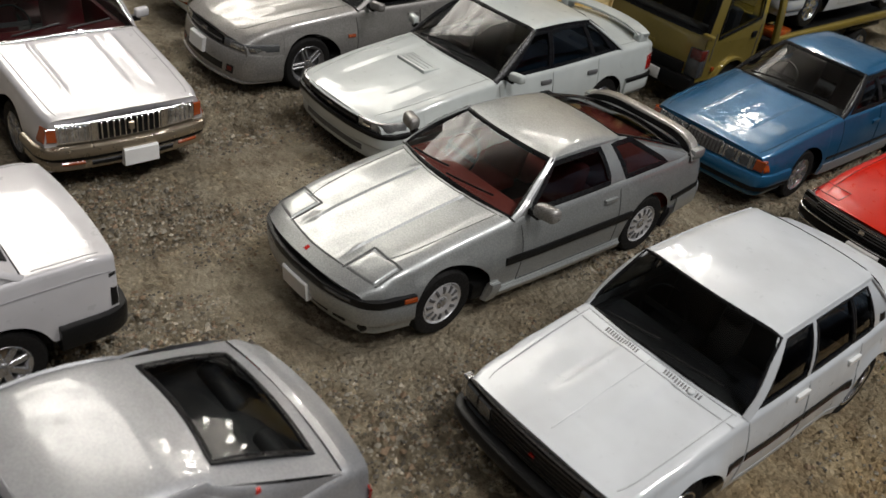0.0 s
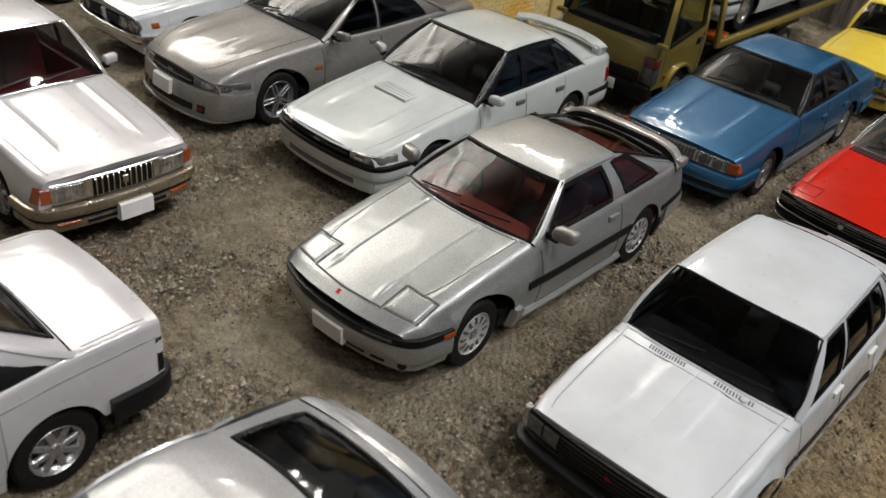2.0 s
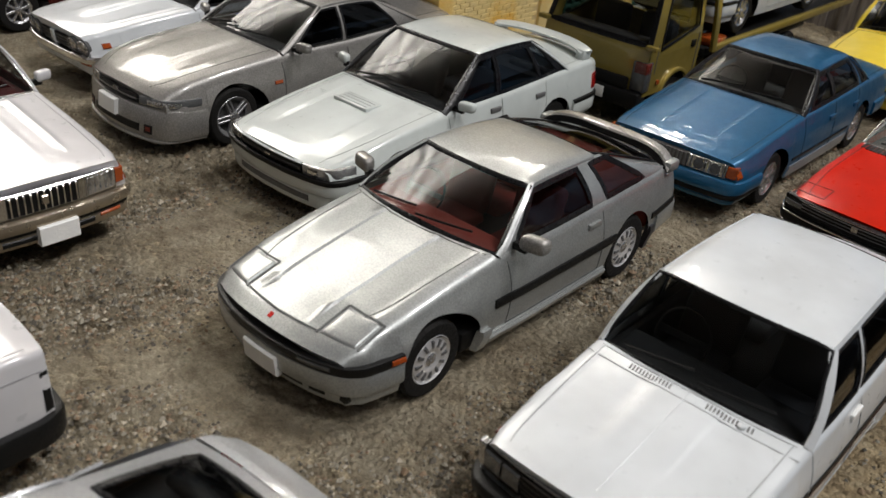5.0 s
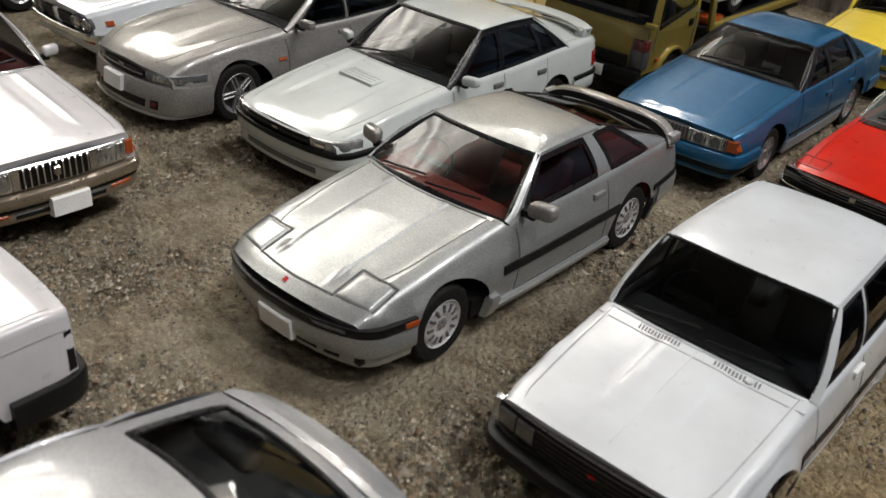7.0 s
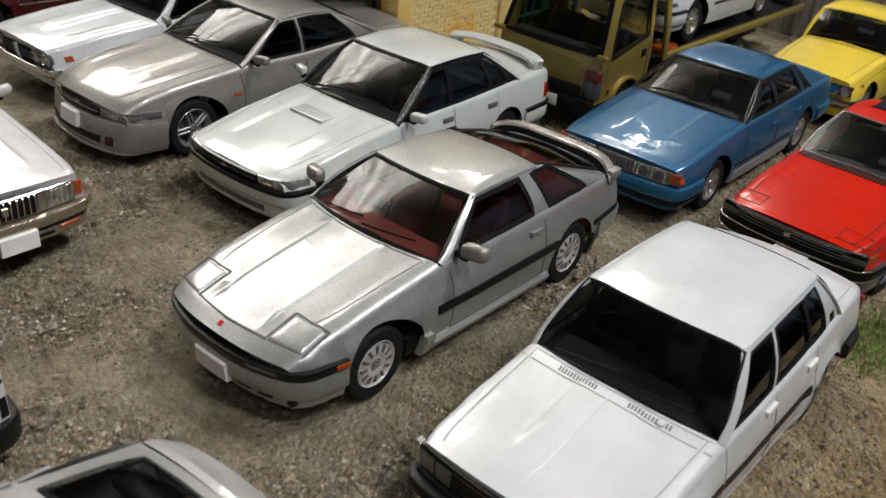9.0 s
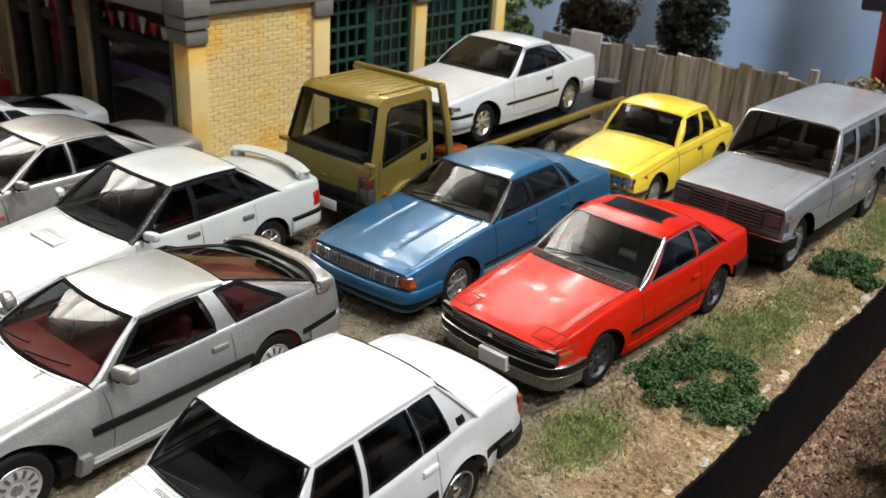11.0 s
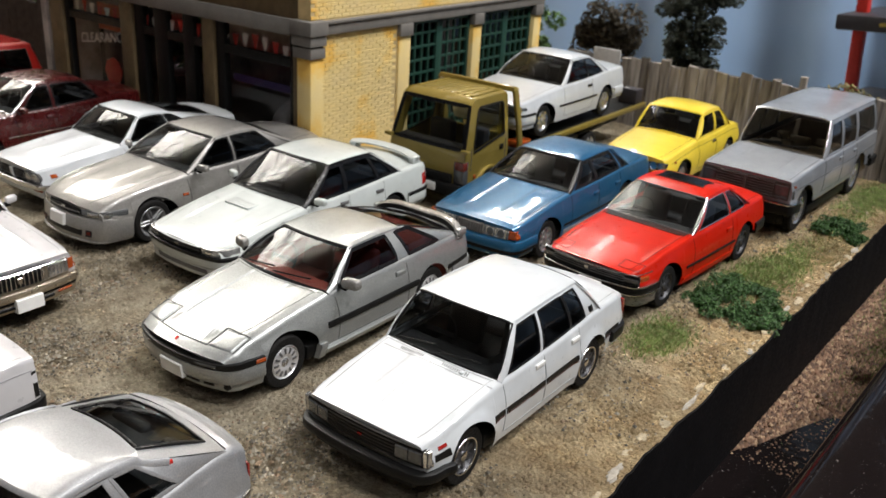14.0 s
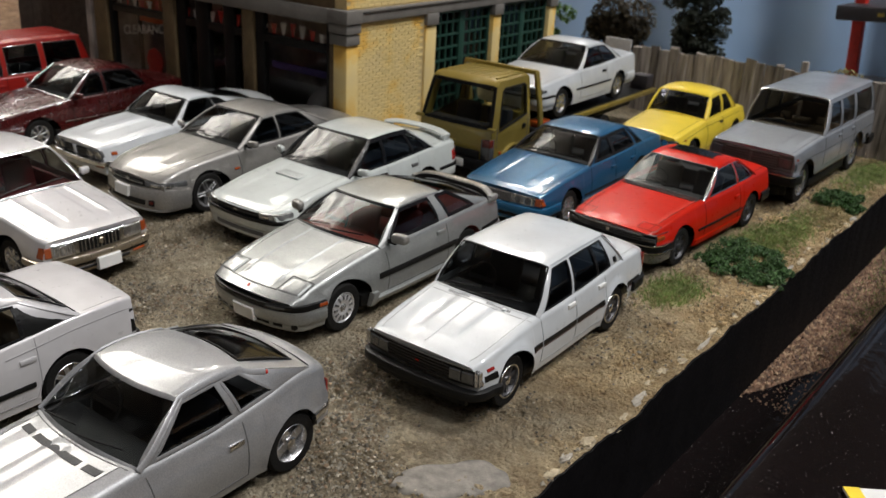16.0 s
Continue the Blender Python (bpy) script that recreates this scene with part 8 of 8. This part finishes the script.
# ---- flatbed truck ----
tr = root("flatbed_truck", -1.85, 4.62, 0.0, 0, "olive gold flatbed recovery truck carrying a white coupe", "truck")
TW = 0.80
CLEAR = glass("clear_cab_glass", (0.88, 0.9, 0.88), 0.05)
part("cab_floor", boxm(-TW + 0.05, TW - 0.05, 0.06, 1.30, 0.44, 0.60), BLACK, tr)
for sg in (1, -1):
    # side wall with window hole
    b2 = bmesh.new()
    xo = lambda z: sg * (TW - max(0, z - 1.1) * 0.12)
    outer = [(0.02, 0.95), (0.03, 1.12), (0.24, 1.84), (0.34, 1.90), (1.28, 1.90), (1.34, 1.84), (1.34, 0.95)]
    inner = [(0.26, 1.02), (0.27, 1.14), (0.42, 1.70), (0.48, 1.76), (1.16, 1.76), (1.20, 1.72), (1.20, 1.20)]
    for th in (0.0, -0.05):
        vo = [b2.verts.new((xo(z) + sg * th, y, z)) for y, z in outer]
        vi = [b2.verts.new((xo(z) + sg * th, y, z)) for y, z in inner]
        for i in range(7):
            j = (i + 1) % 7
            b2.faces.new((vo[i], vo[j], vi[j], vi[i]))
    # lower door with arch
    yy = np.linspace(0.02, 1.34, 40)
    for th in (0.0,):
        rows_ = []
        for y in yy:
            d_ = abs(y - 0.78)
            zb = 0.44
            if d_ < 0.40:
                zb = max(zb, 0.28 + math.sqrt(0.40 ** 2 - d_ ** 2))
            rows_.append([(sg * (TW - 0.02 * (0.9 - z)), y, z) for z in (zb, zb + (0.95 - zb) * 0.5, 0.95)])
        grid(b2, rows_)
    part("cab_side", b2, GOLD, tr, smooth=30)
    wb2 = bmesh.new()
    wb2.faces.new([wb2.verts.new((xo(z) - sg * 0.02, y, z)) for y, z in inner])
    o = part("side_window", wb2, GLASS, tr, "dark clear plastic window")
    tb = bmesh.new()
    ribbon(tb, [(xo(z) + sg * 0.002, y, z) for y, z in inner], 0.035, 0.012, (sg, 0, 0.1), True)
    part("window_trim", tb, TRIM_BLACK, o)
    ab = bmesh.new()
    ribbon(ab, [(sg * (TW + 0.005), 0.78 + 0.40 * math.cos(a), 0.28 + 0.40 * math.sin(a)) for a in np.linspace(0.25, math.pi - 0.25, 16)], 0.05, 0.03, (sg, 0, 0))
    part("arch_lip", ab, GOLD, tr)
    gp = bmesh.new()
    ribbon(gp, [(sg * (TW + 0.001 - max(0, z - 1.1) * 0.12), y, z) for y, z in ((0.20, 0.72), (0.20, 1.0), (0.2, 1.1))], 0.014, 0.004, (sg, 0, 0))
    part("panel_gap", gp, SEAM, tr)
    gp = bmesh.new()
    ribbon(gp, [(sg * (TW + 0.001), 1.25, z) for z in (0.5, 0.8, 1.1)], 0.014, 0.004, (sg, 0, 0))
    part("panel_gap", gp, SEAM, tr)
    part("door_handle", boxm(*sorted((sg * (TW - 0.01), sg * (TW + 0.015))), 1.06, 1.18, 0.93, 1.02, 0.01), BLACK, tr)
    part("head_lamp", boxm(*sorted((sg * (TW - 0.20), sg * (TW + 0.012))), -0.03, 0.14, 0.50, 0.90, 0.03), LENS_DARK, tr, "tall smoked headlamp")
    part("turn_lamp", boxm(*sorted((sg * (TW - 0.17), sg * (TW + 0.016))), -0.034, 0.10, 0.74, 0.89, 0.02), TURN_RED, tr, "dull red turn lamp")
    part("side_marker", boxm(*sorted((sg * (TW - 0.01), sg * (TW + 0.02))), 0.30, 0.36, 0.56, 0.62, 0.01), AMBER, tr)
    part("mirror_bracket", boxm(*sorted((sg * (TW - 0.06), sg * (TW + 0.10))), -0.06, 0.03, 1.06, 1.12, 0.015), GOLD, tr)
fb = bmesh.new()
grid(fb, [[(q * (TW - max(0, z - 1.1) * 0.12), y - 0.05 * (1 - q * q), z) for q in np.linspace(-1, 1, 13)] for y, z in ((0.02, 0.48), (0.0, 0.7), (0.0, 0.95), (0.02, 1.10))])
part("cab_front", fb, GOLD, tr)
wsb_ = bmesh.new()
rws = [[(q * (TW - 0.03 - max(0, z - 1.1) * 0.12), y - 0.04 * (1 - q * q), z) for q in np.linspace(-1, 1, 13)] for y, z in ((0.02, 1.10), (0.09, 1.34), (0.16, 1.58), (0.225, 1.80))]
grid(wsb_, rws)
o = part("windscreen", wsb_, CLEAR, tr, "clear plastic windscreen")
tb = bmesh.new()
ribbon(tb, rws[0] + [r_[-1] for r_ in rws[1:-1]] + rws[-1][::-1] + [r_[0] for r_ in rws[-2:0:-1]], 0.07, 0.012, (0, -1, 0.2), True)
part("window_trim", tb, TRIM_BLACK, o)
part("cab_interior", boxm(-TW + 0.08, TW - 0.08, 0.1, 0.35, 0.60, 1.12, 0.05), IN_BLACK, tr)
for x in (-0.36, 0.36):
    part("seat", boxm(x - 0.25, x + 0.25, 0.85, 1.05, 0.6, 1.28, 0.06), IN_BLACK, tr)
part("cab_back", boxm(-TW + 0.08, TW - 0.08, 1.28, 1.33, 0.5, 1.16), GOLD, tr)
for sg in (1, -1):
    part("cab_back_post", boxm(*sorted((sg * (TW - 0.2), sg * (TW - 0.09))), 1.28, 1.33, 1.16, 1.86), GOLD, tr)
part("rear_window", boxm(-TW + 0.2, TW - 0.2, 1.30, 1.306, 1.16, 1.86), CLEAR, tr, "clear plastic window")
rf = bmesh.new()
grid(rf, [[(q * (TW - 0.085 - (0.015 if y > 0.3 else 0)), y - 0.04 * (1 - q * q) * max(0, 1 - (y - 0.2) / 0.4), 1.885 + 0.045 * (1 - abs(q) ** 5) - 0.13 * max(0, (0.42 - y) / 0.21) ** 2) for q in np.linspace(-1, 1, 17)] for y in (0.213, 0.23, 0.26, 0.30, 0.36, 0.42, 0.6, 0.9, 1.2, 1.35)])
part("cab_roof", rf, GOLD, tr)
for k in range(9):
    x = -0.56 + 0.14 * k
    part("roof_rib", boxm(x - 0.025, x + 0.025, 0.42, 1.33, 1.90, 1.94, 0.012), GOLD, tr)
part("roof_bar", boxm(-TW - 0.02, TW + 0.02, 1.36, 1.46, 1.90, 1.99, 0.02), GOLD, tr)
part("grille", boxm(-0.58, 0.58, -0.075, 0.02, 0.50, 0.66, 0.02), BLACK, tr)
part("badge", boxm(-0.06, 0.06, -0.065, -0.045, 0.74, 0.79, 0.01), GOLD, tr)
part("front_bumper", boxm(-TW + 0.01, TW - 0.01, -0.10, 0.12, 0.28, 0.50, 0.03), BLACK, tr, "black front bumper")
part("number_plate", boxm(-0.02, 0.30, -0.115, -0.10, 0.32, 0.47, 0.008), PLATE, tr, "blank white number plate")
for sg in (1, -1):
    # guard frame behind the cab
    for y, z0, z1 in ((1.42, 0.75, 1.95),):
        gb = bmesh.new()
        ribbon(gb, [(sg * (TW + 0.0), 1.42, 1.95), (sg * (TW + 0.02), 1.60, 1.30), (sg * (TW + 0.02), 1.72, 0.78)], 0.13, 0.04, (sg, 0, 0))
        part("guard_post", gb, GOLD, tr)
    part("marker_lamp", boxm(*sorted((sg * (TW - 0.04), sg * (TW + 0.04))), 1.44, 1.54, 1.66, 1.84, 0.015), RED_LENS, tr, "orange-red marker lamp")
    part("bed_rail", boxm(*sorted((sg * (TW - 0.06), sg * (TW + 0.03))), 1.8, 7.1, 0.72, 0.83, 0.02), GOLD, tr, "olive gold side rail")
    part("chassis_beam", boxm(*sorted((sg * 0.28, sg * 0.42)), 0.3, 6.6, 0.42, 0.66, 0.02), BLACK, tr)
    for y in (0.78, 4.6):
        make_wheel(tr, sg * (TW - 0.02), y, 0.29, "slot", sg, 0.2)
    part("mud_guard", boxm(*sorted((sg * (TW - 0.2), sg * (TW - 0.02))), 4.1, 5.1, 0.60, 0.68, 0.03), BLACK, tr)
    part("tool_box", boxm(*sorted((sg * (TW - 0.3), sg * (TW - 0.06))), 2.2, 3.2, 0.32, 0.64, 0.03), BLACK, tr)
    part("ramp_frame", boxm(*sorted((sg * 0.30, sg * 0.72)), 6.75, 7.1, 0.78, 1.12, 0.02), LIFT_BLACK, tr)
part("bed_deck", boxm(-TW + 0.05, TW - 0.05, 1.62, 7.1, 0.68, 0.79, 0.01), BLACK, tr, "black flat deck")
part("winch", boxm(0.45, 0.78, 1.78, 2.2, 0.78, 0.90, 0.03), AMBER, tr, "orange winch lever")
part("lever", boxm(0.60, 0.66, 3.6, 4.0, 0.5, 0.56, 0.01), LEAF_PALE, tr, "green lever under the bed")

# ---- bricks of the side wall ----
def brick_mesh(w):
    b_ = boxm(-0.02, 0.009, -w / 2 + 0.004, w / 2 - 0.004, -0.0315, 0.0315, 0.004, 1)
    me_ = bpy.data.meshes.new("brick")
    b_.transform(Matrix.Scale(S, 4))
    b_.to_mesh(me_)
    b_.free()
    me_.materials.append(BRICK)
    return me_


full, short = brick_mesh(0.20), brick_mesh(0.10)
rg = random.Random(2)
y0, y1 = YF + 0.27, 6.54
rest_v, rest_f = [], []
count = 0
for k in range(34):
    z = 0.20 + 0.0705 * k
    off = 0.0 if k % 2 else 0.10
    y = y0 + off
    cells = ([(y0 + 0.05, short)] if off else []) + [(y + 0.10 + 0.20 * i, full) for i in range(int((y1 - y) / 0.20))]
    for yc_, me_ in cells:
        x = XW + rg.uniform(-0.004, 0.004)
        if 5.0 < yc_ and z > 0.5 and count < 290:
            o = new("brick", me_)
            o.parent = wall_side
            o.matrix_basis = pose(x * S, yc_ * S, z * S, 0, rg.uniform(-1, 1), rg.uniform(-0.6, 0.6))
            count += 1
        else:
            k0 = len(rest_v)
            rest_v += [((v.co.x + x * S), v.co.y + yc_ * S, v.co.z + z * S) for v in me_.vertices]
            rest_f += [tuple(k0 + i for i in p.vertices) for p in me_.polygons]
for k in range(26):
    z = 2.90 + 0.0705 * k
    for i in range(38):
        yc_ = YF + 0.1 + (0.1 if k % 2 else 0) + 0.2 * i
        k0 = len(rest_v)
        rest_v += [((v.co.x + XW * S), v.co.y + yc_ * S, v.co.z + z * S) for v in full.vertices]
        rest_f += [tuple(k0 + i_ for i_ in p.vertices) for p in full.polygons]
me_ = bpy.data.meshes.new("brick_courses")
me_.from_pydata(rest_v, [], rest_f)
me_.materials.append(BRICK)
o = new("brick_courses", me_)
o.parent = wall_side
tagged(o, "yellow brick courses", kind="stuff")
